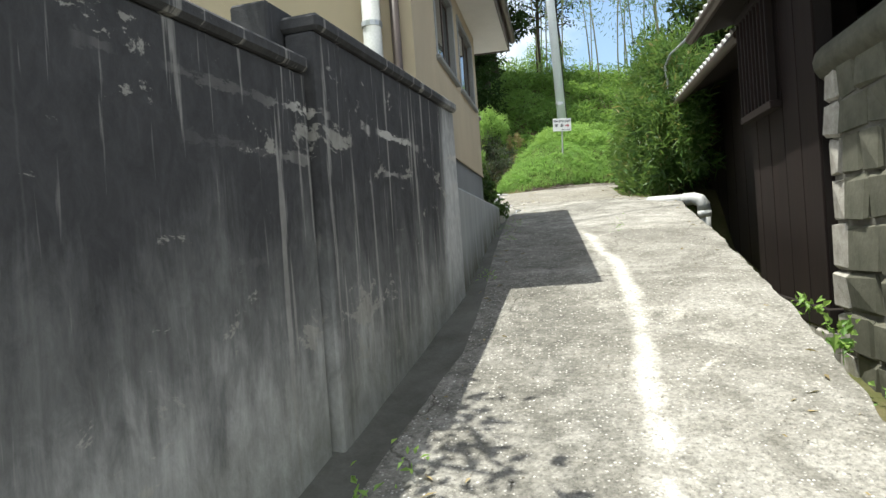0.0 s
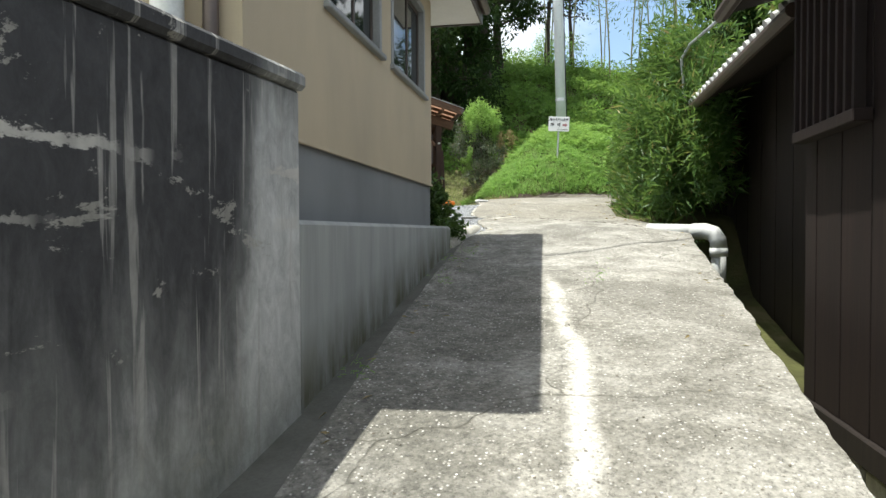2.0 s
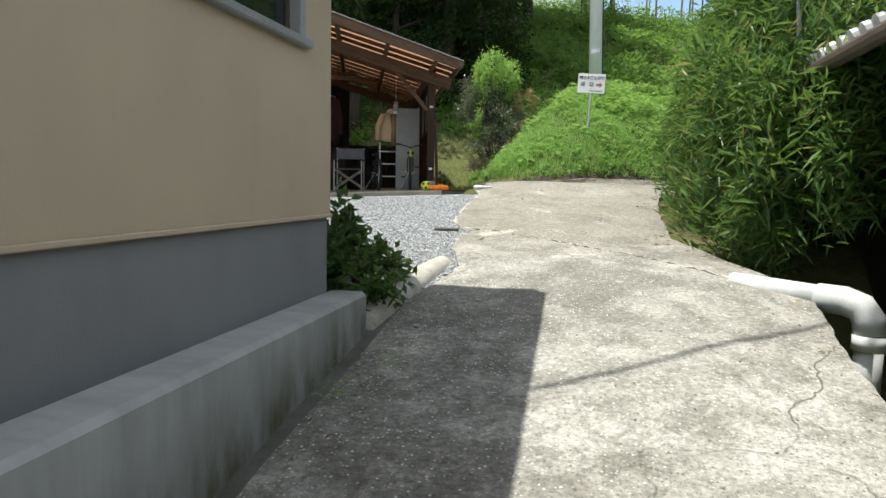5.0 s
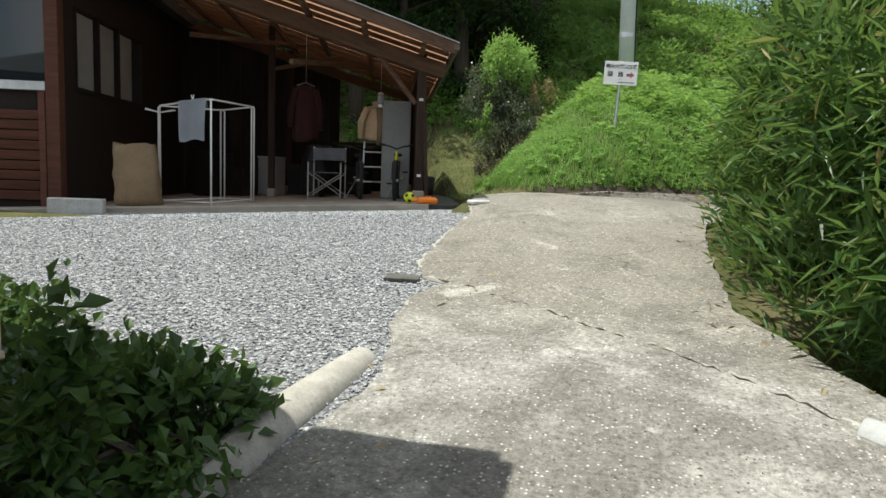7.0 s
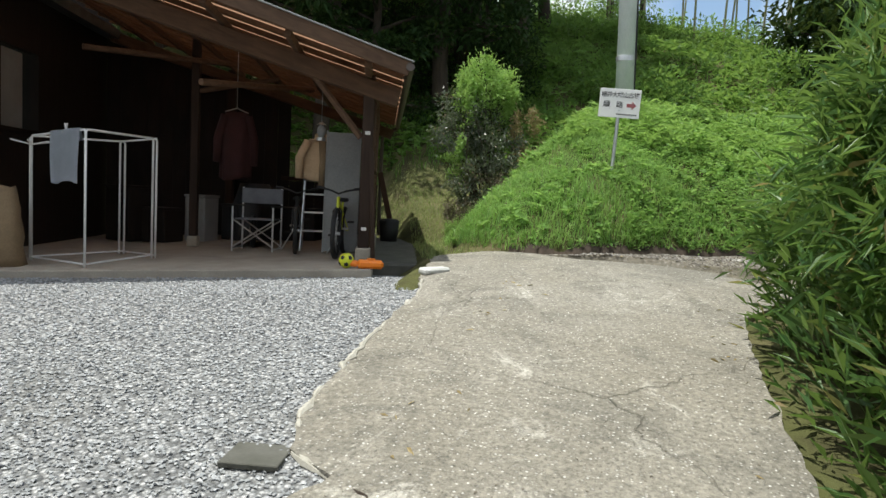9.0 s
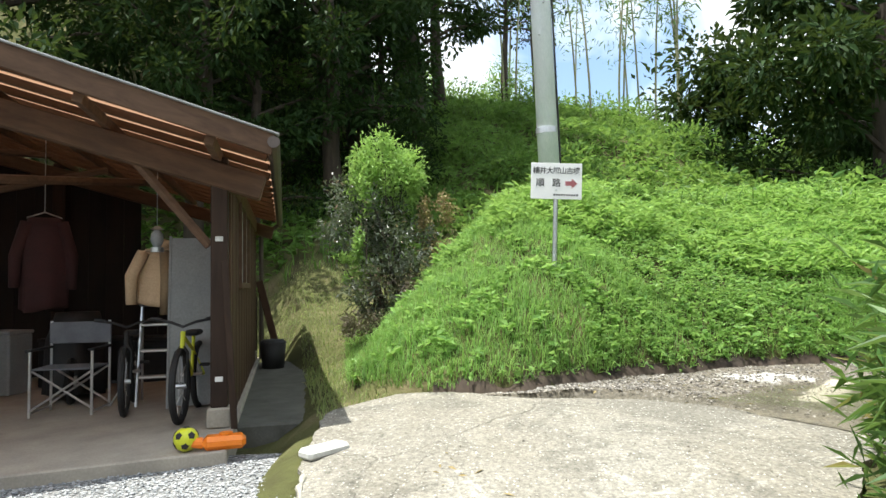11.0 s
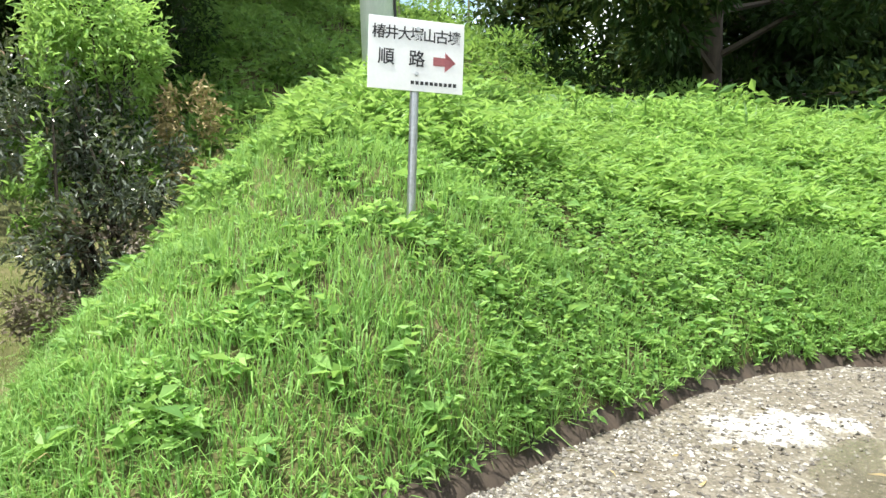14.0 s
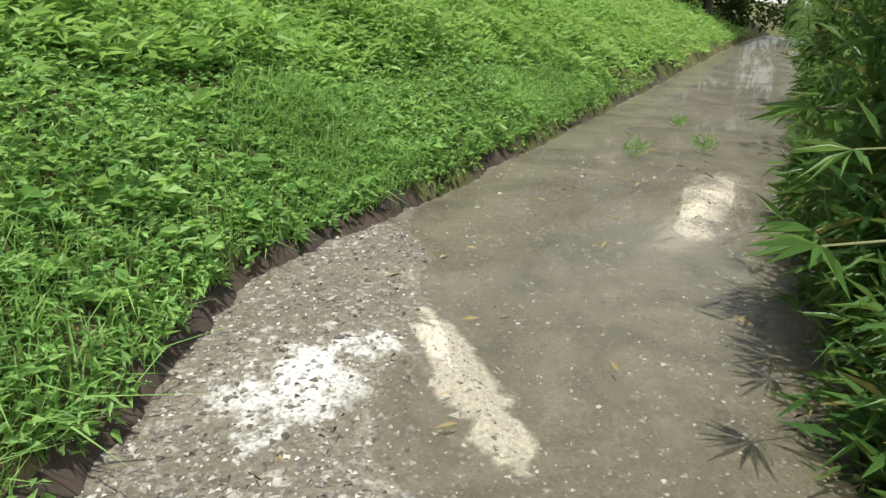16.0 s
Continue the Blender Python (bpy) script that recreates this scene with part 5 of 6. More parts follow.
weeds(1000, -1.8, 7, 18.4, 22.0, 0.26, 0.088, "broad_weeds", "scattered broad-leaved weeds on the bank", M["weed"], per=9, slim=0.5)
weeds(15000, -0.5, 16, 20.6, 25, 0.50, 0.11, "tall_weeds", "tall bright weeds along the bank's crest", M["bright"], per=9, slim=0.28)
meadow(42000, -1.6, 10, 18.1, 20.9, 0.09, 0.20, 0.007, 0.9, "bank_foot_grass", "lush fine grass at the foot of the bank", M["grass"], lambda x, y: bank(x, y) & (y < np.interp(x, FOOTX, FOOTY) + 0.75))
meadow(24000, -0.9, 12, 18.1, 20.4, 0.06, 0.15, 0.007, 1.1, "overhanging_grass", "grass hanging over the cut edge of the track", M["grass"], lambda x, y: (np.abs(y - np.interp(x, FOOTX, FOOTY) - 0.09) < 0.05))
meadow(16000, -8, 16, 22.5, 46, 0.25, 0.6, 0.03, 0.5, "hill_grass", "long grass over the hillside", M["vine"], lambda x, y: bank(x, y) & (y > np.where(x < -1.0, 26.0, 22.4)))
weeds(17000, -9, 18, 23, 46, 0.6, 0.20, "hill_weeds", "rank weeds and vines over the hillside", M["vine"], lambda x, y: bank(x, y) & (y > np.where(x < -1.0, 26.3, 23.4)), 7)
meadow(34000, -8, -0.6, 17.4, 26.4, 0.04, 0.12, 0.009, 0.8, "yard_grass", "thin trodden grass behind the shed", M["lawn"], lambda x, y: ((shed_local(x, y)[0] > 0.72) | (shed_local(x, y)[1] > 5.3)) & (x < np.interp(y, LY, LX) - 0.02) & ((y > 17.6) | (x > -2.0)))
meadow(1200, -2.6, 2.5, 18.6, 21, 0.05, 0.16, 0.008, 0.9, "dry_grass", "dead straw-coloured grass in patches on the bank", M["dry"], lambda x, y: bank(x, y) & (wob(x, y, 0.6, 7.0) > 0.35))
p = scatter(9000, -0.9, 13, 18.0, 21.0, lambda x, y: np.abs(y - np.interp(x, FOOTX, FOOTY) - 0.07 - 0.04 * wob(x, y, 0.25, 2.0)) < 0.07)
hh = RNG.uniform(0.06, 0.20, len(p))
p = np.repeat(p, 6, 0)
p[:, 2] = track_top(p[:, 0], p[:, 1]) + np.repeat(hh, 6) + RNG.uniform(-0.03, 0.05, len(p))
d = np.stack([RNG.normal(0, 0.7, len(p)), -np.abs(RNG.normal(0.5, 0.4, len(p))), RNG.uniform(-0.6, 0.5, len(p))], 1)
L = RNG.uniform(0.03, 0.075, len(p))
tagged(soup("bank_foot_weeds", *leaves(p, d, L, L * 0.36), M["weed"]), "small-leaved weeds overhanging the cut foot of the bank", "weeds", kind="stuff")
vf = []
for k in range(46):
    x, y = RNG.uniform(-5, 10), RNG.uniform(42, 47)
    m_ = 260
    p, d = shell(m_, (x, y, float(land_z(x, y)) + RNG.uniform(0.2, 2.2)), (0.9, 0.8, 0.8), 0.5)
    L = RNG.uniform(0.6, 1.3, m_) * 0.22
    vf.append(leaves(p, d + RNG.normal(size=(m_, 3)) * 0.6, L, L * 0.3))
tagged(soup("ridge_growth", *merge(*vf), M["bright"]), "pale green growth in the light along the ridge", "bushes", kind="stuff")
# rank clumps that break the hill's outline
vf = []
for k in range(60):
    x, y = RNG.uniform(-5, 11), RNG.uniform(27.5, 43)
    r = RNG.uniform(0.45, 1.15)
    m_ = 420
    p, d = shell(m_, (x, y, float(land_z(x, y)) + r * 0.35), (r, r, r * 0.75), 0.35)
    L = RNG.uniform(0.6, 1.3, m_) * 0.17
    vf.append(leaves(p, d + RNG.normal(size=(m_, 3)) * 0.5, L, L * 0.45))
tagged(soup("hill_bushes", *merge(*vf), M["vine"]), "clumps of vine-covered bushes on the hillside", "bushes", kind="stuff")
vf = []
for k in range(190):
    x = RNG.uniform(6, 48)
    y = 37 + RNG.uniform(0, 7) - 0.12 * x
    m_ = 170
    p, d = shell(m_, (x, y, RNG.uniform(3.5, 11.5)), (2.2, 1.4, 1.7), 0.4)
    L = RNG.uniform(0.6, 1.3, m_) * 0.42
    vf.append(leaves(p, d + RNG.normal(size=(m_, 3)) * 0.6, L, L * 0.5))
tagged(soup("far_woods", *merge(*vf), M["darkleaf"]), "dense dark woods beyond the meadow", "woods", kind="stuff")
weeds(7000, 8.5, 34, 20, 27, 0.5, 0.16, "far_weeds", "tall weeds along the far bank", M["bright"], per=7, slim=0.3)


def shrub(name, label, blobs, size, slim, mats, category="shrub", stems=10, root=None, seed=1):
    """A bush: stems from one root and leaves in uneven clumps. blobs: (x, y, z, rx, ry, rz, leaves, mat number)."""
    t = thing(name, label, category)
    rs = random.Random(seed)
    bx, by, bz = root or (blobs[0][0], blobs[0][1], float(land_z(blobs[0][0], blobs[0][1])))
    bm = bmesh.new()
    for k in range(stems):
        b = blobs[k % len(blobs)]
        e = Vector((b[0] + rs.uniform(-0.6, 0.6) * b[3], b[1] + rs.uniform(-0.6, 0.6) * b[4], b[2] + rs.uniform(-0.2, 0.5) * b[5]))
        s = Vector((bx + rs.uniform(-0.25, 0.25), by + rs.uniform(-0.25, 0.25), bz - 0.1))
        s.z = min(s.z, float(land_z(s.x, s.y)) - 0.05)
        mid = s.lerp(e, 0.5) + Vector((rs.uniform(-0.15, 0.15), rs.uniform(-0.15, 0.15), 0.15))
        tube([s, mid, e], [0.022, 0.016, 0.006], 5, bm)
    part("branchwork", bm, M["bark"], t)
    for mi, mat in enumerate(mats):
        vf = []
        for x, y, z, rx, ry, rz, cnt, mk in blobs:
            if mk != mi:
                continue
            sub = max(4, cnt // 90)
            cs, cd = shell(sub, (x, y, z), (rx, ry, rz), 0.3)
            p, d = [], []
            for c, w in zip(cs, cd):
                m = cnt // sub
                q = c + RNG.normal(size=(m, 3)) * np.array([rx, ry, rz]) * 0.20
                p.append(q)
                d.append(w * 0.6 + RNG.normal(size=(m, 3)) * 0.6 + (0, 0, 0.15))
            p, d = np.concatenate(p), np.concatenate(d)
            L = RNG.uniform(0.6, 1.25, len(p)) * size
            vf.append(leaves(p, d, L, L * slim))
        if vf:
            o = soup("foliage", *merge(*vf), mat)
            o.parent = t
    return t


# the creeper at the house corner
shrub("creeper_bush", "dark leafy creeper tumbling over the house corner", [
    (-1.10, 9.88, 1.98, 0.17, 0.16, 0.40, 1000, 0), (-1.3, 10.4, 1.80, 0.42, 0.45, 0.27, 2600, 0), (-1.9, 10.6, 1.80, 0.6, 0.55, 0.24, 3000, 0),
    (-2.8, 10.7, 1.9, 0.7, 0.6, 0.28, 3000, 0), (-1.05, 10.35, 1.85, 0.25, 0.35, 0.22, 1200, 0)], 0.085, 0.6, [M["creeper"]], "creeper", 14, (-1.25, 10.3, 1.7))
# dwarf bamboo thicket beside the lane
bam = []
for k in range(60):
    f = k / 59
    y = 11.9 + f * 5.2
    x0 = np.interp(y, [11.9, 12.9, 15, 16, 17.1], [1.95, 1.30, 1.35, 1.6, 2.7])
    x = x0 + 0.15 + RNG.uniform(0, 1.6 if y > 14.6 else max(0.1, 2.35 - x0))
    h = RNG.uniform(0.4, 2.0) if x - x0 < 0.5 else RNG.uniform(0.9, 2.9)
    bam.append((x, y, float(road_z(y)) + h * 0.75, 0.48, 0.48, 0.42 + 0.2 * h, 800, 0))
for k in range(34):
    x = 2.75 + k * 0.42
    bam.append((x, 17.02 + 0.065 * (x - 2.75) + RNG.uniform(-0.35, 0.12), 3.0 + RNG.uniform(-0.3, 0.7), 0.5, 0.42, 0.66, 950, 0))
for k in range(12):
    x = 2.25 + k * 0.28
    bam.append((x, 16.78 + 0.16 * (x - 2.25) + RNG.uniform(-0.15, 0.1), 2.85 + RNG.uniform(-0.1, 0.25), 0.34, 0.30, 0.34, 620, 0))
for k in range(10):
    x = 17 + k * 2.0
    bam.append((x, 17.6 + 0.09 * (x - 10) + RNG.uniform(-0.4, 0.3), 3.4 + RNG.uniform(-0.2, 0.8), 1.2, 0.7, 1.0, 420, 0))
shrub("bamboo_thicket", "dense dwarf bamboo thicket with long narrow leaves", bam, 0.19, 0.15, [M["bamboo"]], "bamboo", 40, (2.2, 14.3, 2.2))
# low fringe at its foot
p = scatter(26000, 1.0, 9, 11.8, 17.4, lambda x, y: (x > np.interp(y, RY, RX) - 0.02) & (x < np.interp(y, RY, RX) + 0.5) & (y > 12) & (y < 17.3))
d = np.stack([-np.abs(RNG.normal(0.5, 0.5, len(p))), RNG.normal(0, 0.6, len(p)), RNG.uniform(0.1, 1.1, len(p))], 1)
p[:, 2] += RNG.uniform(0, 0.75, len(p))
p[:, 0] += RNG.uniform(-0.05, 0.35, len(p))
L = RNG.uniform(0.10, 0.24, len(p))
tagged(soup("bamboo_fringe", *leaves(p, d, L, L * 0.16), M["bamboo"]), "low bamboo leaves hanging over the lane's edge", "bamboo", kind="stuff")
# shrub beside the path up the hill
shrub("mixed_shrub", "tall shrub, bright green on top, grey below, with a shade-dark core", [
    (-2.08, 22.1, 5.28, 0.40, 0.40, 0.40, 2600, 0), (-2.38, 22.1, 4.98, 0.30, 0.35, 0.30, 1200, 0), (-1.80, 22.1, 5.00, 0.30, 0.35, 0.34, 1200, 0),
    (-2.30, 21.7, 4.20, 0.16, 0.2, 0.75, 800, 0), (-2.55, 21.6, 3.75, 0.20, 0.2, 0.18, 300, 0),
    (-2.60, 22.0, 4.45, 0.42, 0.4, 0.50, 1700, 1), (-2.05, 22.0, 4.30, 0.45, 0.45, 0.55, 1700, 1), (-1.72, 21.8, 3.95, 0.42, 0.4, 0.45, 1700, 1), (-2.05, 21.6, 3.45, 0.40, 0.4, 0.42, 1500, 1),
    # near-black clump at the end stands in for shade inside the shrub
    (-2.2, 21.4, 2.95, 0.42, 0.35, 0.32, 1000, 3), (-1.75, 21.5, 3.5, 0.36, 0.3, 0.3, 700, 3), (-1.35, 22.1, 4.35, 0.26, 0.3, 0.40, 700, 2), (-1.25, 21.9, 3.9, 0.3, 0.3, 0.35, 500, 2), (-2.1, 22.2, 3.9, 0.55, 0.4, 0.9, 1500, 4)],
    0.078, 0.34, [M["bright"], M["greyleaf"], M["dry"], M["deadtwig"], M["darkleaf"]], "shrub", 22, (-2.0, 22.0, 2.9))


def tree(name, label, x, y, h, spread, clear, count, size, mat, seed, z=None, slim=0.45):
    """A tapered trunk with limbs, and leaves in clumps round the limbs' ends."""
    rs = random.Random(seed)
    t = thing(name, label, "tree")
    z0 = float(land_z(x, y)) if z is None else z
    lean = Vector((rs.uniform(-0.05, 0.05), rs.uniform(-0.05, 0.05), 1))
    r = 0.018 * h + 0.03
    trunk = [Vector((x, y, z0 - 0.3)) + lean * (k / 5 * (h * 0.92 + 0.3)) + Vector((rs.uniform(-1, 1), rs.uniform(-1, 1), 0)) * 0.012 * h * (k > 0) for k in range(6)]
    part("trunk", tube(trunk, [r * (1.15 - 0.19 * k) for k in range(6)], 9), M["bark"], t, smooth=True)
    vf = []
    bm = bmesh.new()
    n = 22
    for k in range(n):
        f = clear + (1 - clear) * (k + rs.random()) / n
        base = trunk[0].lerp(trunk[-1], min(f * 0.95, 0.98))
        a = k * 2.4 + rs.uniform(-0.4, 0.4)
        reach = spread * math.sin(math.pi * (0.28 + 0.64 * (f - clear) / (1 - clear))) * rs.uniform(0.75, 1.1)
        tip = base + Vector((math.cos(a) * reach, math.sin(a) * reach, reach * rs.uniform(0.05, 0.5)))
        tube([base, base.lerp(tip, 0.5) + Vector((0, 0, 0.08 * reach)), tip], [r * 0.35, r * 0.22, 0.012], 5, bm)
        for q in (0.5, 0.78, 1.0):
            c = base.lerp(tip, q)
            m = int(count / n / 3)
            rad = spread * rs.uniform(0.17, 0.30)
            p, d = shell(m, c, (rad, rad, rad * 0.72), 0.4)
            L = RNG.uniform(0.6, 1.3, m) * size
            vf.append(leaves(p, d + RNG.normal(size=(m, 3)) * 0.5, L, L * slim))
    part("branchwork", bm, M["bark"], t)
    o = soup("crown", *merge(*vf), mat)
    o.parent = t
    return t


def bamboo_stem(x, y, h, seed, leafn=160):
    rs = random.Random(seed)
    t = thing("giant_bamboo", "tall slender bamboo with a thin feathery top", "bamboo", group="bamboo on the hilltop")
    z0 = float(land_z(x, y)) - 0.3
    dx, dy = rs.uniform(-0.10, 0.10), rs.uniform(-0.06, 0.06)
    pts = [(x + dx * h * (k / 5) ** 2, y + dy * h * (k / 5) ** 2, z0 + h * k / 5) for k in range(6)]
    part("culm", tube(pts, [0.045, 0.043, 0.04, 0.034, 0.026, 0.010], 7), M["culm"], t)
    p = []
    for k in range(leafn):
        f = rs.uniform(0.5, 1.0)
        i = min(int(f * 5), 4)
        c = Vector(pts[i]).lerp(Vector(pts[i + 1]), f * 5 - i)
        p.append((c.x + rs.gauss(0, 0.5), c.y + rs.gauss(0, 0.5), c.z + rs.gauss(0, 0.3)))
    p = np.array(p)
    L = RNG.uniform(0.2, 0.42, len(p))
    o = soup("foliage", *leaves(p, RNG.normal(size=(len(p), 3)) + (0, 0, -0.3), L, L * 0.2), M["bamboo"])
    o.parent = t


# those 20 m and taller are added: unseen canopies that shade the hillside
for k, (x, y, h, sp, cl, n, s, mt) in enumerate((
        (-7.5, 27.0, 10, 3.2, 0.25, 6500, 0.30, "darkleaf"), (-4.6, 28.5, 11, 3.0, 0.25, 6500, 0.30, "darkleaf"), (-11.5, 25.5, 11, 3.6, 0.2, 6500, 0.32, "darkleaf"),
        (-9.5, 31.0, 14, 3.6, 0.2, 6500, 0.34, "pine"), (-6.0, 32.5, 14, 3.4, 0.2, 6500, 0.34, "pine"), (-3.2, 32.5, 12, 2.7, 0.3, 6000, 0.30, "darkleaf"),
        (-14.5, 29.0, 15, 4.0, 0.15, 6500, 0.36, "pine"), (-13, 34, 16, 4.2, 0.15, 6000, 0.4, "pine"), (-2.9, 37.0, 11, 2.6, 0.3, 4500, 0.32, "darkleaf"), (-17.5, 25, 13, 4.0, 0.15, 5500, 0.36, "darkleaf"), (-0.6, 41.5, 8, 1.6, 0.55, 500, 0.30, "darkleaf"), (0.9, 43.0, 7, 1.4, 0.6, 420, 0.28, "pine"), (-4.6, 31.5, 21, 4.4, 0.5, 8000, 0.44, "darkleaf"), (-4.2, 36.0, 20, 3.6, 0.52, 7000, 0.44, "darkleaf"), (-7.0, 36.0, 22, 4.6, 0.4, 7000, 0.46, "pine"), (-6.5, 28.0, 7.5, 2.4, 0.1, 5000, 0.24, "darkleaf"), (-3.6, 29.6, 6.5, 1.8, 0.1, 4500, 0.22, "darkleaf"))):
    tree("wood_and_shade_tree", "tall dark evergreen tree among the woods and added shade trees", x, y, h, sp, cl, int(n * 1.6), s * 0.72, M[mt], 20 + k)
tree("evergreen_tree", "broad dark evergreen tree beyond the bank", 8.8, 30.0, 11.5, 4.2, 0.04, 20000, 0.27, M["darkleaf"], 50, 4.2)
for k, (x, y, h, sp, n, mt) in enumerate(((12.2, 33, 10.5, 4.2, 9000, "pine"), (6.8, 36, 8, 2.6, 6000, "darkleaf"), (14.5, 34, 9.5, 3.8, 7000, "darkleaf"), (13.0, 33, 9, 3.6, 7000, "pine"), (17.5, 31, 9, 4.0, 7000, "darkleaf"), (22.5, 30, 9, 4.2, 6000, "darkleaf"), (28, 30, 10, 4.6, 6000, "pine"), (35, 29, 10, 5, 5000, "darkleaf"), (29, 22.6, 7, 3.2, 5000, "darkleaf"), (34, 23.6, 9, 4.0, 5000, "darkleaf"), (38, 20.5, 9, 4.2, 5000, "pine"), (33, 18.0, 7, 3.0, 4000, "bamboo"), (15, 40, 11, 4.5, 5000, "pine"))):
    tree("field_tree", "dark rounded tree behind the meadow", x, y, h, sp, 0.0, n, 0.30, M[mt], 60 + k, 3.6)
for k, (x, y, h, sp, n, mt) in enumerate(((4.3, 15.2, 4.6, 1.5, 6000, "bamboo"), (3.9, 15.4, 4.2, 1.3, 5000, "darkleaf"), (5.9, 15.0, 5.5, 1.8, 6000, "darkleaf"), (6.5, 14.8, 6.5, 2.2, 5000, "darkleaf"), (9.0, 15.8, 5.5, 2.2, 5000, "darkleaf"), (12.5, 16.0, 5.5, 2.4, 4500, "darkleaf"))):
    tree("thicket_tree", "small leafy tree rising out of the thicket", x, y, h, sp, 0.12, n, 0.16, M[mt], 80 + k)
rs = random.Random(9)
for k in range(16):
    x = rs.uniform(-1.5, 7.0)
    bamboo_stem(x, rs.uniform(38, 47), rs.uniform(7, 12), 100 + k)
# ---- things in and round the shed ----
def on_floor(u, v, rz=0.0, dz=0.0):
    return sw_(u, v, shed_floor(u) + dz, rz)


rack = thing("drying_rack", "folding white-grey tubular drying rack on the shed floor", "drying rack", SH)
RL, RA, RR, RB = (-3.8, 0.2), (-2.85, -0.66), (-2.53, 0.38), (-3.1, 0.95)
RH = 1.42
for (a, b), off in (((RL, RA), 0), ((RA, RR), 0), ((RR, RB), 0.03), ((RB, RL), 0.03)):
    fr_ = bmesh.new()
    za, zb = shed_floor(a[0]), shed_floor(b[0])
    ax, ay, bx_, by_ = a[0] + off, a[1] + off, b[0] - off, b[1] + off
    ring = [(ax, ay, za), (ax, ay, za + RH - 0.03), (ax + (bx_ - ax) * 0.02, ay + (by_ - ay) * 0.02, za + RH), (bx_ - (bx_ - ax) * 0.02, by_ - (by_ - ay) * 0.02, zb + RH), (bx_, by_, zb + RH - 0.03), (bx_, by_, zb)]
    part("frame", tube(ring, 0.013, 8, fr_), M["white"], rack, smooth=True)
    part("bottom_rail", tube([(ax, ay, za + 0.04), (bx_, by_, zb + 0.04)], 0.010, 6), M["white"], rack)
for k in range(7):
    part("arm", tube([(RL[0], RL[1], shed_floor(RL[0]) + RH - 0.1), (RL[0] + 0.22 * math.cos(k), RL[1] + 0.22 * math.sin(k), shed_floor(RL[0]) + RH - 0.06)], 0.008, 5), M["white"], rack)

# towel over the rack's front rail
bm = bmesh.new()
ru = Vector((RA[0] - RL[0], RA[1] - RL[1], 0))
cols, rows = 9, 12
gridv = []
for i in range(cols):
    f = 0.42 + 0.5 * i / (cols - 1)
    base = Vector((RL[0], RL[1], 0)) + ru * f
    nrm = Vector((ru.y, -ru.x, 0)).normalized()
    col = []
    for j in range(rows):
        if j < 2:
            off, dz = -0.02 + 0.02 * j, -0.12 + 0.13 * j
        else:
            off, dz = 0.022 + 0.012 * math.sin(i * 1.4 + j * 0.3), 0.01 - 0.062 * (j - 2) * (1 + 0.03 * math.sin(i))
        p = base + nrm * off
        col.append(bm.verts.new((p.x, p.y, shed_floor(p.x) + RH + 0.014 + dz)))
    gridv.append(col)
for i in range(cols - 1):
    for j in range(rows - 1):
        bm.faces.new((gridv[i][j], gridv[i + 1][j], gridv[i + 1][j + 1], gridv[i][j + 1]))
bmesh.ops.solidify(bm, geom=bm.faces[:], thickness=0.006)
tagged(part("towel", bm, M["cloth"], at=SH, smooth=True), "pale blue-grey towel hung over the drying rack", "towel")
pm = Vector((RL[0], RL[1], 0)) + ru * 0.66
peg = thing("clothes_peg", "white plastic clothes peg gripping the towel", "clothes peg", sw_(pm.x, pm.y, shed_floor(pm.x) + RH + 0.012, -42))
part("jaw", tube([(-0.012, 0, -0.03), (-0.006, 0, 0.02), (-0.03, 0, 0.075)], 0.009, 6), M["white"], peg)
part("jaw", tube([(0.012, 0, -0.03), (0.006, 0, 0.02), (0.03, 0, 0.075)], 0.009, 6), M["white"], peg)

# paper sack
bm = bmesh.new()
rings = []
for j in range(9):
    f = j / 8
    w, d = 0.30 - 0.02 * f, 0.15 * (1 - 0.72 * max(0, (f - 0.55) / 0.45)) + 0.01
    ring = []
    for k in range(16):
        a = 2 * math.pi * k / 16
        ca, sa = math.cos(a), math.sin(a)
        x = w * math.copysign(abs(ca) ** 0.5, ca)
        y = d * math.copysign(abs(sa) ** 0.5, sa)
        x += 0.012 * math.sin(j * 2.1 + k) - 0.05 * f
        ring.append(bm.verts.new((x, y + 0.012 * math.sin(j * 1.3 + 2 * k), 0.83 * f + (0.03 * math.sin(k * 1.1) if j == 8 else 0))))
    rings.append(ring)
for r0, r1 in zip(rings, rings[1:]):
    for k in range(16):
        bm.faces.new((r0[k], r0[(k + 1) % 16], r1[(k + 1) % 16], r1[k]))
bm.faces.new(rings[0][::-1])
bm.faces.new(rings[-1])
tagged(part("paper_sack", bm, M["kraft"], at=on_floor(-3.88, -0.42, 6), smooth=True), "crumpled brown paper sack standing on the shed floor", "sack")

wb = tagged(part("concrete_block", box(-0.34, 0.34, -0.06, 0.06, -0.05, 0.26, 0.012), M["tilewhite"], at=SH @ pose(-4.45, -1.0, -0.33, 0, 0, 4)), "pale concrete block beside the farmhouse post", "concrete block")

# director's chair
ch = thing("folding_chair", "folding aluminium chair with grey canvas seat and back", "chair", on_floor(-1.5, 1.45, -6))
for sx in (-0.27, 0.27):
    part("back_leg", tube([(sx, 0.22, 0), (sx, 0.22, 0.86)], 0.013, 8), M["alu"], ch)
    part("front_leg", tube([(sx, -0.22, 0), (sx, -0.22, 0.60)], 0.013, 8), M["alu"], ch)
    part("armrest", box(sx - 0.03, sx + 0.03, -0.25, 0.22, 0.60, 0.622, 0.006), M["rubber"], ch)
    part("foot_rail", tube([(sx, -0.22, 0.04), (sx, 0.22, 0.04)], 0.011, 6), M["alu"], ch)
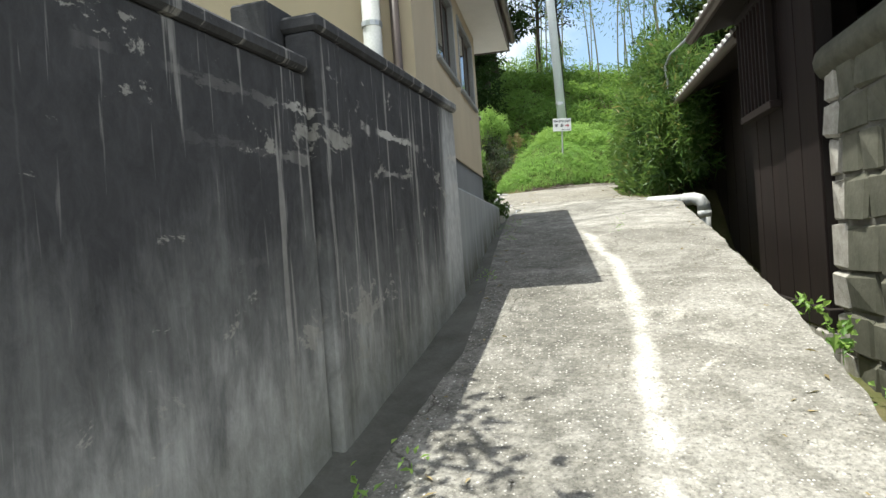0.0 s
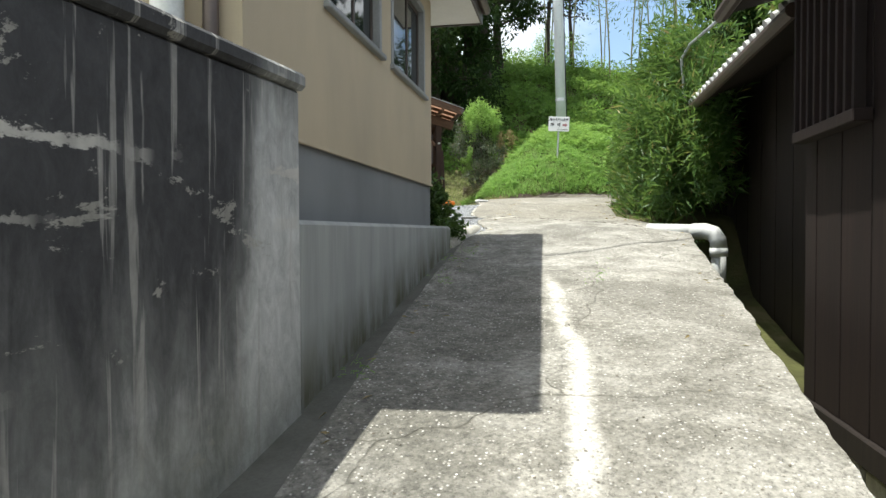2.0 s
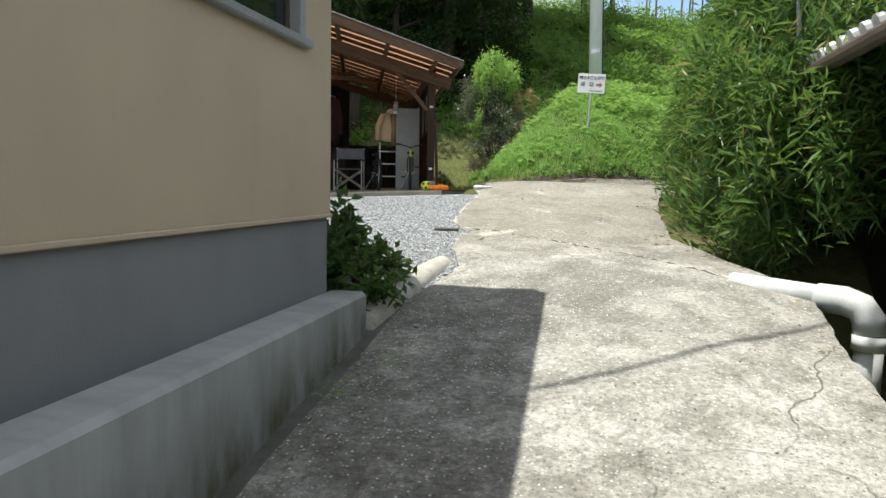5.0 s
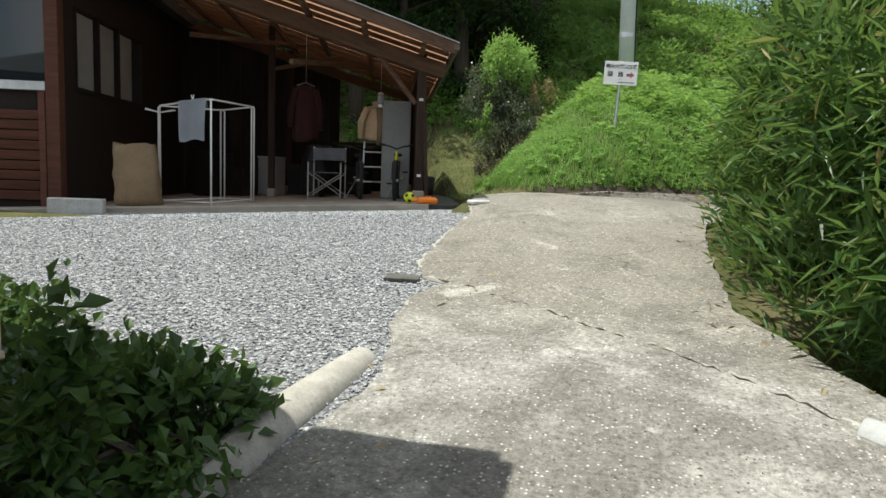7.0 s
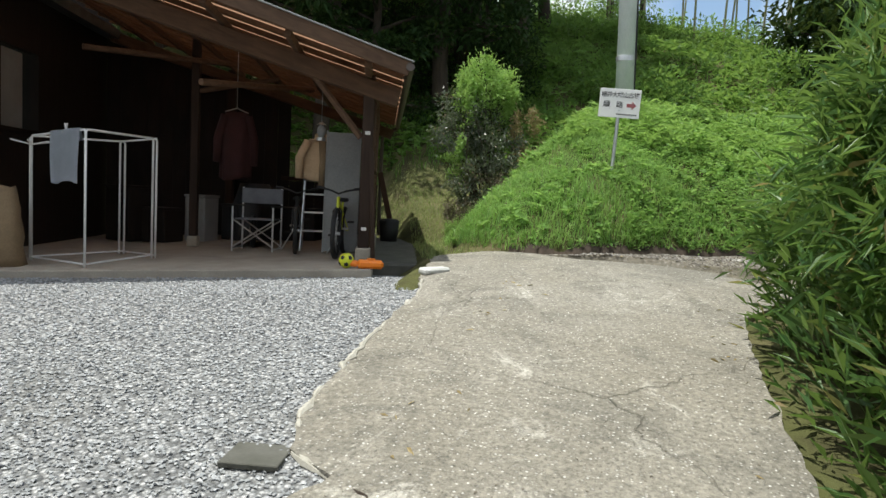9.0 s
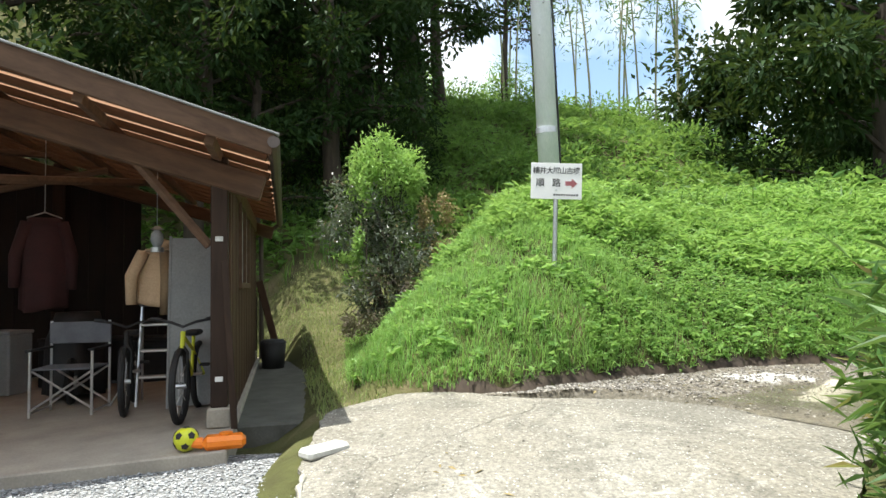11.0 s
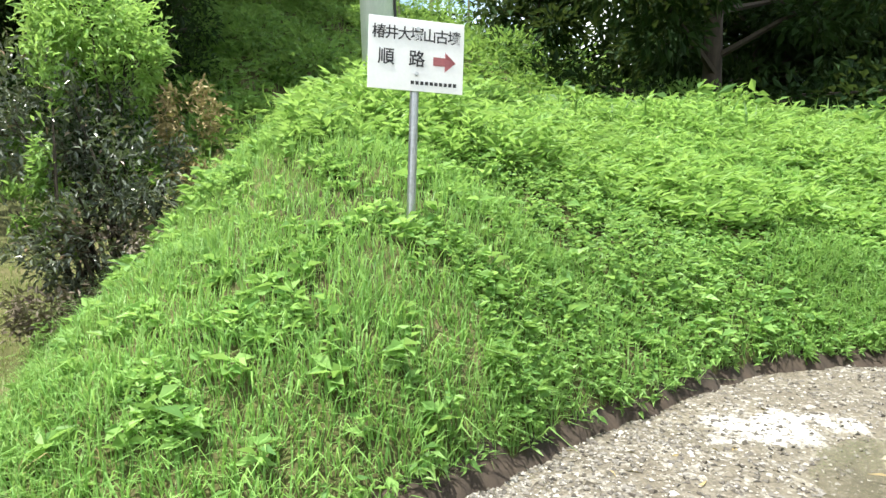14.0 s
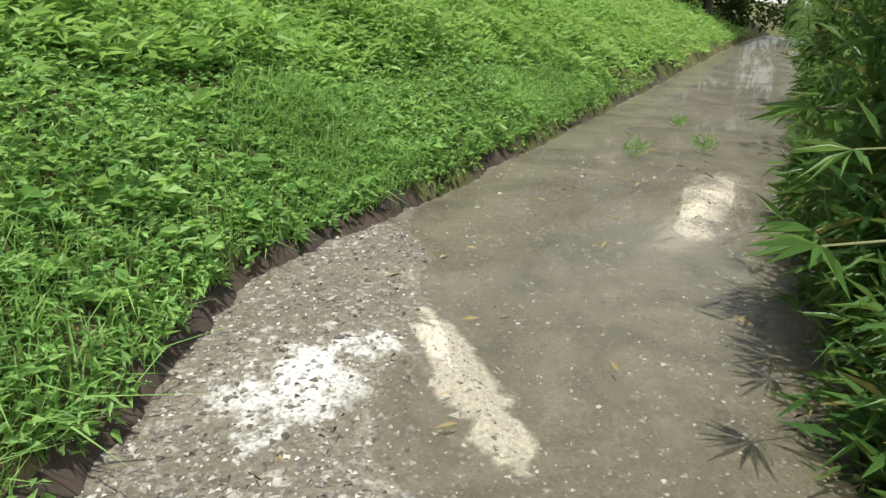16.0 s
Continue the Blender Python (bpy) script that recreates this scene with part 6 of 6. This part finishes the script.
for y in (-0.2, 0.2):
    part("cross_brace", tube([(-0.27, y, 0.06), (0.27, y, 0.42)], 0.011, 6), M["alu"], ch)
    part("cross_brace", tube([(0.27, y + 0.02, 0.06), (-0.27, y + 0.02, 0.42)], 0.011, 6), M["alu"], ch)
part("seat", box(-0.27, 0.27, -0.21, 0.21, 0.425, 0.44, 0.005), M["greycloth"], ch)
part("backrest", box(-0.285, 0.285, 0.205, 0.235, 0.64, 0.85, 0.008), M["greycloth"], ch)


def ring_tube(r, rad, sides=28, cross=8):
    bm = bmesh.new()
    rs_ = []
    for i in range(sides):
        a = 2 * math.pi * i / sides
        rs_.append([bm.verts.new((rad * math.cos(b), (r + rad * math.sin(b)) * math.cos(a), (r + rad * math.sin(b)) * math.sin(a))) for b in (2 * math.pi * k / cross for k in range(cross))])
    for i in range(sides):
        for k in range(cross):
            bm.faces.new((rs_[i][k], rs_[i][(k + 1) % cross], rs_[(i + 1) % sides][(k + 1) % cross], rs_[(i + 1) % sides][k]))
    return bm


def bicycle(label, u, v, rz, colour):
    """A small bicycle; its front wheel at the origin's side, facing -y."""
    b = thing("childs_bicycle", label, "bicycle", on_floor(u, v, rz), "bicycles in the shed")
    R = 0.275
    for y in (0.0, 0.80):
        wheel = part("wheel", ring_tube(R, 0.012), M["alu"], b, at=pose(0, y, R + 0.03))
        part("tyre", ring_tube(R + 0.01, 0.028), M["rubber"], wheel)
        part("hub", tube([(-0.05, 0, 0), (0.05, 0, 0)], 0.02, 8), M["alu"], wheel)
        for k in range(10):
            a = 2 * math.pi * k / 10
            part("spoke", tube([(0.01 * (-1) ** k, 0, 0), (0, R * math.cos(a), R * math.sin(a))], 0.002, 4), M["steel"], wheel)
    H = R + 0.03
    part("fork", tube([(-0.05, 0, H), (-0.05, 0.06, H + 0.27), (0, 0.08, H + 0.33)], 0.012, 6), M["rubber"], b)
    part("fork", tube([(0.05, 0, H), (0.05, 0.06, H + 0.27), (0, 0.08, H + 0.33)], 0.012, 6), M["rubber"], b)
    part("head_tube", tube([(0, 0.075, H + 0.30), (0, 0.11, H + 0.44)], 0.020, 8), colour, b)
    part("down_tube", tube([(0, 0.09, H + 0.33), (0, 0.45, H + 0.04)], 0.020, 8), colour, b)
    part("top_tube", tube([(0, 0.10, H + 0.41), (0, 0.52, H + 0.25)], 0.016, 8), colour, b)
    part("seat_tube", tube([(0, 0.45, H + 0.04), (0, 0.54, H + 0.38)], 0.015, 8), colour, b)
    for s in (-0.05, 0.05):
        part("chain_stay", tube([(0, 0.45, H + 0.04), (s, 0.80, H)], 0.010, 6), colour, b)
        part("seat_stay", tube([(0, 0.52, H + 0.26), (s, 0.80, H)], 0.009, 6), colour, b)
    part("handlebar", tube([(-0.26, 0.16, H + 0.55), (-0.10, 0.12, H + 0.52), (0, 0.11, H + 0.48), (0.10, 0.12, H + 0.52), (0.26, 0.16, H + 0.55)], 0.012, 7), M["rubber"], b)
    for s in (-1, 1):
        part("grip", tube([(s * 0.18, 0.14, H + 0.54), (s * 0.27, 0.165, H + 0.552)], 0.017, 8), M["rubber"], b)
    part("saddle", box(-0.065, 0.065, 0.44, 0.66, H + 0.38, H + 0.43, 0.02), M["rubber"], b)
    part("crank", tube([(-0.09, 0.45, H + 0.04), (0.09, 0.45, H + 0.04)], 0.014, 6), M["alu"], b)
    part("pedal", box(-0.17, -0.09, 0.50, 0.57, H - 0.07, H - 0.045, 0.006), M["rubber"], b)
    part("pedal", box(0.09, 0.17, 0.33, 0.40, H + 0.12, H + 0.145, 0.006), M["rubber"], b)
    part("kickstand", tube([(-0.04, 0.62, H - 0.02), (-0.20, 0.66, 0.0)], 0.009, 6), M["steel"], b)
    return b


bicycle("small dark bicycle on its stand", -0.92, 0.95, 6, M["rubber"])
bicycle("small black and yellow-green bicycle on its stand", -0.36, 0.30, -4, M["yellow"])

# ball with dark patches
bm = bmesh.new()
bmesh.ops.create_icosphere(bm, subdivisions=3, radius=0.082)
ball = thing("football", "small yellow football with black patches", "ball", on_floor(-0.17, -0.74, 20, 0.082))
part("skin", bm, M["yellow"], ball, smooth=True)
bm = bmesh.new()
bmesh.ops.create_icosphere(bm, subdivisions=1, radius=1.0)
dirs = [v.co.copy() for v in bm.verts][:12]
bm.free()
for d in dirs:
    part("patch", tube([d * 0.077, d * 0.0842], [0.028, 0.021], 5), M["ink"], ball)
toy = thing("plastic_scoop", "bright orange plastic toy lying at the shed's edge", "toy", on_floor(0.05, -0.76, 4))
part("body", box(-0.11, 0.17, -0.07, 0.07, 0.0, 0.09, 0.028), M["orange"], toy)
part("spout", tube([(-0.11, 0, 0.045), (-0.19, 0, 0.05)], [0.04, 0.03], 10), M["orange"], toy)
part("lid", tube([(0.04, 0, 0.088), (0.04, 0, 0.106)], 0.045, 12), M["orange"], toy)

gp_ = thing("grey_panel", "tall grey panel leaning inside the shed", "panel", on_floor(-0.36, 1.05) @ pose(0, 0, 0, -6))
part("sheet", box(-0.21, 0.21, -0.008, 0.008, 0.02, 1.60), M["panelgrey"], gp_)
for a, b in ((-0.23, -0.205), (0.205, 0.23)):
    part("edge_strip", box(a, b, -0.016, 0.016, 0, 1.62, 0.004), M["panelgrey"], gp_)
part("cross_strip", box(-0.204, 0.204, -0.015, 0.015, 0.8, 0.83, 0.004), M["panelgrey"], gp_)

st = thing("step_ladder", "small folding aluminium step ladder", "step ladder", on_floor(-0.72, 1.55, 4))
for sx in (-0.20, 0.20):
    part("rail", tube([(sx, -0.18, 0), (sx * 0.85, 0.0, 0.95)], 0.016, 6), M["alu"], st)
    part("rear_rail", tube([(sx, 0.25, 0), (sx * 0.85, 0.02, 0.93)], 0.013, 6), M["alu"], st)
for k in range(3):
    part("tread", box(-0.19, 0.19, -0.17 + 0.05 * k, -0.07 + 0.05 * k, 0.26 + 0.25 * k, 0.285 + 0.25 * k, 0.006), M["alu"], st)
part("cap", box(-0.19, 0.19, -0.08, 0.10, 0.952, 0.985, 0.008), M["greycloth"], st)


def drape(w, d, h, folds, seed):
    """A hanging garment: a closed fluted body, narrow at the shoulders."""
    rs_ = random.Random(seed)
    bm = bmesh.new()
    rings = []
    for j in range(10):
        f = j / 9
        ring = []
        for k in range(28):
            a = 2 * math.pi * k / 28
            wave = 1 + 0.12 * f * math.sin(folds * a + seed) + rs_.uniform(-0.02, 0.02)
            shoulder = 0.72 + 0.28 * min(1, f * 3)
            ring.append(bm.verts.new((w * shoulder * math.cos(a) * wave, d * math.sin(a) * wave * (0.6 + 0.4 * f), -h * f + 0.03 * math.sin(2 * a + seed) * f)))
        rings.append(ring)
    for r0, r1 in zip(rings, rings[1:]):
        for k in range(28):
            bm.faces.new((r0[k], r1[k], r1[(k + 1) % 28], r0[(k + 1) % 28]))
    bm.faces.new(rings[0])
    bm.faces.new(rings[-1][::-1])
    return bm


jk = thing("work_jacket", "tan work jacket heaped over the step ladder", "jacket", on_floor(-0.74, 1.42, 0, 1.50))
part("body", drape(0.19, 0.15, 0.52, 5, 1), M["tan"], jk, smooth=True)
part("sleeve", tube([(-0.10, -0.1, -0.02), (-0.20, -0.14, -0.25), (-0.20, -0.13, -0.52)], [0.06, 0.06, 0.05], 9), M["tan"], jk, smooth=True)
part("sleeve", tube([(0.10, -0.1, -0.02), (0.12, -0.17, -0.28), (0.10, -0.15, -0.62)], [0.06, 0.055, 0.045], 9), M["kraft"], jk, smooth=True)
hat = thing("straw_hat", "tan brimmed hat lying on the jacket", "hat", on_floor(-0.68, 1.40, 0, 1.495))
part("brim", tube([(0, 0, 0), (0, 0, 0.015)], 0.16, 18), M["tan"], hat)
part("crown", tube([(0, 0, 0.015), (0, 0, 0.08), (0, 0, 0.11)], [0.09, 0.085, 0.04], 16), M["tan"], hat, smooth=True)
mj = thing("hanging_coat", "dark maroon coat hanging from the shed roof", "coat", sw_(-1.95, 2.1, 1.85, 15))
part("body", drape(0.21, 0.12, 0.95, 6, 3), M["maroon"], mj, smooth=True)
part("sleeve", tube([(-0.15, 0, -0.05), (-0.25, -0.02, -0.4), (-0.26, -0.03, -0.72)], [0.07, 0.065, 0.05], 9), M["maroon"], mj, smooth=True)
part("sleeve", tube([(0.15, 0, -0.05), (0.25, -0.02, -0.4), (0.25, -0.03, -0.75)], [0.07, 0.065, 0.05], 9), M["maroon"], mj, smooth=True)
part("hanger", tube([(-0.16, 0, 0.0), (0, 0, 0.06), (0.16, 0, 0.0)], 0.008, 5), M["steel"], mj)
part("hook", tube([(0, 0, 0.06), (0, 0, RP(-1.95) - 1.85 + 0.02)], 0.005, 5), M["steel"], mj)
ln = thing("hanging_lantern", "small wire-caged lantern hanging under the roof", "lantern", sw_(-0.62, 0.75, 1.55))
part("globe", tube([(0, 0, -0.09), (0, 0, -0.03), (0, 0, 0.03), (0, 0, 0.07)], [0.03, 0.055, 0.05, 0.02], 12), M["panelgrey"], ln, smooth=True)
part("cap", tube([(0, 0, 0.07), (0, 0, 0.10)], [0.06, 0.02], 12), M["steel"], ln)
part("base", tube([(0, 0, -0.13), (0, 0, -0.09)], 0.055, 12), M["steel"], ln)
part("wire", tube([(0, 0, 0.10), (0, 0, RP(-0.62) - 1.55 + 0.03)], 0.004, 5), M["steel"], ln)

# stores at the back
for u, v, w, d, h, mt, lb in ((-3.3, 3.2, 0.5, 0.4, 0.55, "darkwood", "dark wooden crate"), (-2.75, 3.4, 0.4, 0.35, 0.75, "panelgrey", "grey plastic storage box"), (-3.9, 3.5, 0.6, 0.5, 0.9, "darkwood", "dark wooden crate"), (-2.2, 3.7, 0.45, 0.4, 0.6, "rubber", "black plastic storage box"), (-1.3, 3.6, 0.9, 0.5, 0.55, "rubber", "black plastic storage box")):
    cr_ = thing("storage_box", lb + " at the back of the shed", "box", on_floor(u, v, u * 9), "stores in the shed")
    part("body", box(-w / 2, w / 2, -d / 2, d / 2, 0, h - 0.04, 0.015), M[mt], cr_)
    part("lid", box(-w / 2 - 0.012, w / 2 + 0.012, -d / 2 - 0.012, d / 2 + 0.012, h - 0.039, h, 0.01), M[mt], cr_)
mo = thing("motor_scooter", "dark scooter parked under a cover behind the chair", "scooter", on_floor(-1.75, 2.55, 10))
part("cover", drape(0.30, 0.55, 0.85, 7, 5), M["rubber"], mo, smooth=True, at=pose(0, 0, 0.93))
wh = part("wheel", ring_tube(0.2, 0.04), M["rubber"], mo, at=pose(0, -0.55, 0.24))
part("hub", tube([(-0.05, 0, 0), (0.05, 0, 0)], 0.05, 10), M["alu"], wh)
part("lamp", tube([(0, -0.45, 0.78), (0, -0.52, 0.78)], 0.06, 12), M["panelgrey"], mo)

# beside the side wall
# a lidded bin shape stands in for the black bag here
bn = thing("black_bag", "black bag beside the shed wall, built as a bin shape", "bin", sw_(0.32, 4.1, -0.045))
part("body", tube([(0, 0, 0), (0, 0, 0.36)], [0.15, 0.18], 14), M["rubber"], bn, smooth=True)
part("lid", tube([(0, 0, 0.36), (0, 0, 0.40)], [0.19, 0.14], 14), M["rubber"], bn)
lp = tagged(part("leaning_plank", box(-0.05, 0.05, -0.015, 0.015, 0, 1.25, 0.004), M["plank"], at=sw_(0.42, 4.5, -0.03) @ pose(0, 0, 0, 0, -14, 0)), "weathered plank leaning against the shed", "plank")
sc_ = tagged(part("wooden_prop", box(-0.025, 0.025, -0.02, 0.02, 0, 1.3, 0.004), M["postwood"], at=sw_(0.10, -0.12, 0.0) @ pose(0, 0, 0, 3, -3, 0)), "thin timber prop beside the corner post", "prop")

# ---- wires, weeds and sprays ----
pc = thing("power_cable", "black overhead cable crossing above the lane", "cable")
part("wire", tube([(-41.4, -22.7, 11.5), (-20, -6.0, 9.8), (-1.4, 8.65, 9.0), (0, 9.75, 9.0), (20, 25.4, 9.8), (41, 41.9, 11.5)], 0.022, 6), M["rubber"], pc)
cd = thing("service_conduit", "bent grey conduit rising from the barn's eave", "conduit")
part("tube", tube([(2.12, 12.35, 3.45), (2.05, 12.35, 3.75), (2.0, 12.3, 4.25), (2.1, 12.2, 4.42), (2.6, 11.4, 4.75), (3.2, 10.5, 4.9)], 0.022, 7), M["steel"], cd, smooth=True)
part("clamp", box(2.05, 2.16, 12.30, 12.40, 3.50, 3.56, 0.006), M["steel"], cd)


def tuft(name, label, x, y, z, n, size, mat, slim=0.42, up=0.5):
    p = np.array([[x, y, z]]) + RNG.normal(size=(n, 3)) * (0.05, 0.05, 0.03)
    p[:, 2] = z + np.abs(RNG.normal(0, 0.06, n))
    d = RNG.normal(size=(n, 3)) * (1, 1, 0.3) + (0, 0, up)
    L = RNG.uniform(0.6, 1.2, n) * size
    v, f = leaves(p, d, L, L * slim)
    bm = bmesh.new()
    t = thing(name, label, "plant", group="weeds along the lane")
    o = soup("foliage", v, f, mat)
    o.parent = t
    part("stem", tube([(x, y, z - 0.06), (x, y, z + 0.5 * size)], 0.003, 5), mat, t)


for x, y in ((-0.82, 2.5), (-0.70, 2.75)):
    tuft("weed", "young green weed in the gutter's crack", x, y, float(road_z(y)), 10, 0.065, M["bright"])
for k, (x, y) in enumerate(((1.46, 3.1), (1.60, 4.3), (1.66, 5.0), (1.58, 3.6), (1.70, 4.6))):
    zz = float(road_z(y)) - 0.22
    tuft("weed", "leafy weed growing below the lane's edge", x, y, zz, 30, 0.085, M["weed"] if k % 2 else M["bright"], 0.5, 0.9)
for x, y in ((-0.66, 5.7), (-0.62, 7.9), (0.65, 8.0), (-0.7, 8.9), (-0.55, 9.3)):
    tuft("grass_tuft", "small grass tuft in a crack of the concrete", x, y, float(road_z(y)) - 0.01, 40, 0.045, M["grass"], 0.09, 0.35)
for x, y in ((6.55, 18.98), (8.4, 19.0), (7.2, 18.5)):
    tuft("grass_tuft", "green tuft standing in the puddle", x, y, 2.62, 60, 0.14, M["grass"], 0.07, 1.2)
n = 70
x, y = RNG.uniform(0.2, 7, n), RNG.uniform(17.6, 19.4, n)
L = RNG.uniform(0.04, 0.12, n)
tagged(soup("fallen_leaves", *leaves(np.stack([x, y, np.maximum(track_top(x, y), 2.63) + 0.004], 1), RNG.normal(size=(n, 3)) * (1, 1, 0.05), L, L * 0.22, 0.05), M["dry"]), "dry bamboo leaves fallen on the track", "leaves", kind="stuff")
n = 140
y = RNG.uniform(2, 17, n)
x = np.where(RNG.uniform(0, 1, n) < 0.5, np.interp(y, RY, RX) - np.abs(RNG.normal(0.1, 0.15, n)), -0.72 + np.abs(RNG.normal(0, 0.2, n)))
L = RNG.uniform(0.03, 0.09, n)
tagged(soup("leaf_litter", *leaves(np.stack([x, y, road_top(x, y) + 0.005], 1), RNG.normal(size=(n, 3)) * (1, 1, 0.05), L, L * 0.25, 0.05), M["dry"]), "dry leaves blown to the lane's edges", "leaves", kind="stuff")


def spray(x, y, z, root, seed):
    """One bamboo twig with a fan of long leaves at its end."""
    rs_ = random.Random(seed)
    t = thing("bamboo_twig", "bamboo twig with a fan of long green leaves", "bamboo", group="twigs over the track")
    a, b = Vector(root), Vector((x, y, z))
    part("stem", tube([a, a.lerp(b, 0.6) + Vector((0, 0, 0.15)), b], [0.006, 0.005, 0.003], 5), M["culm"], t)
    out = (b - a)
    out.z = 0
    ang0 = math.atan2(out.y, out.x)
    for k in range(9):
        q = ang0 + (k - 4) * 0.33 + rs_.uniform(-0.1, 0.1)
        p = np.array([[b.x, b.y, b.z]])
        o = soup("leaf", *leaves(p, np.array([[math.cos(q), math.sin(q), rs_.uniform(-0.35, 0.1)]]), [rs_.uniform(0.16, 0.24)], [0.026]), M["bamboo"])
        o.parent = t


for k, (x, y, z, r) in enumerate(((2.30, 17.38, 3.36, (2.9, 16.75, 3.0)), (2.75, 17.35, 3.55, (3.3, 16.7, 3.2)), (2.05, 17.05, 3.30, (2.6, 16.6, 3.0)), (3.3, 17.5, 3.6, (3.8, 16.8, 3.2)), (1.95, 16.85, 3.05, (2.5, 16.5, 2.9)), (3.0, 17.4, 3.2, (3.5, 16.8, 3.0)), (4.0, 17.6, 3.5, (4.4, 16.9, 3.2)))):
    spray(x, y, z, r, k)
# a garden tree behind the wall, whose shade dapples the lane
tree("garden_tree", "small garden tree behind the tall wall", -2.3, 2.9, 5.2, 1.15, 0.62, 1500, 0.13, M["weed"], 77, 0.4)
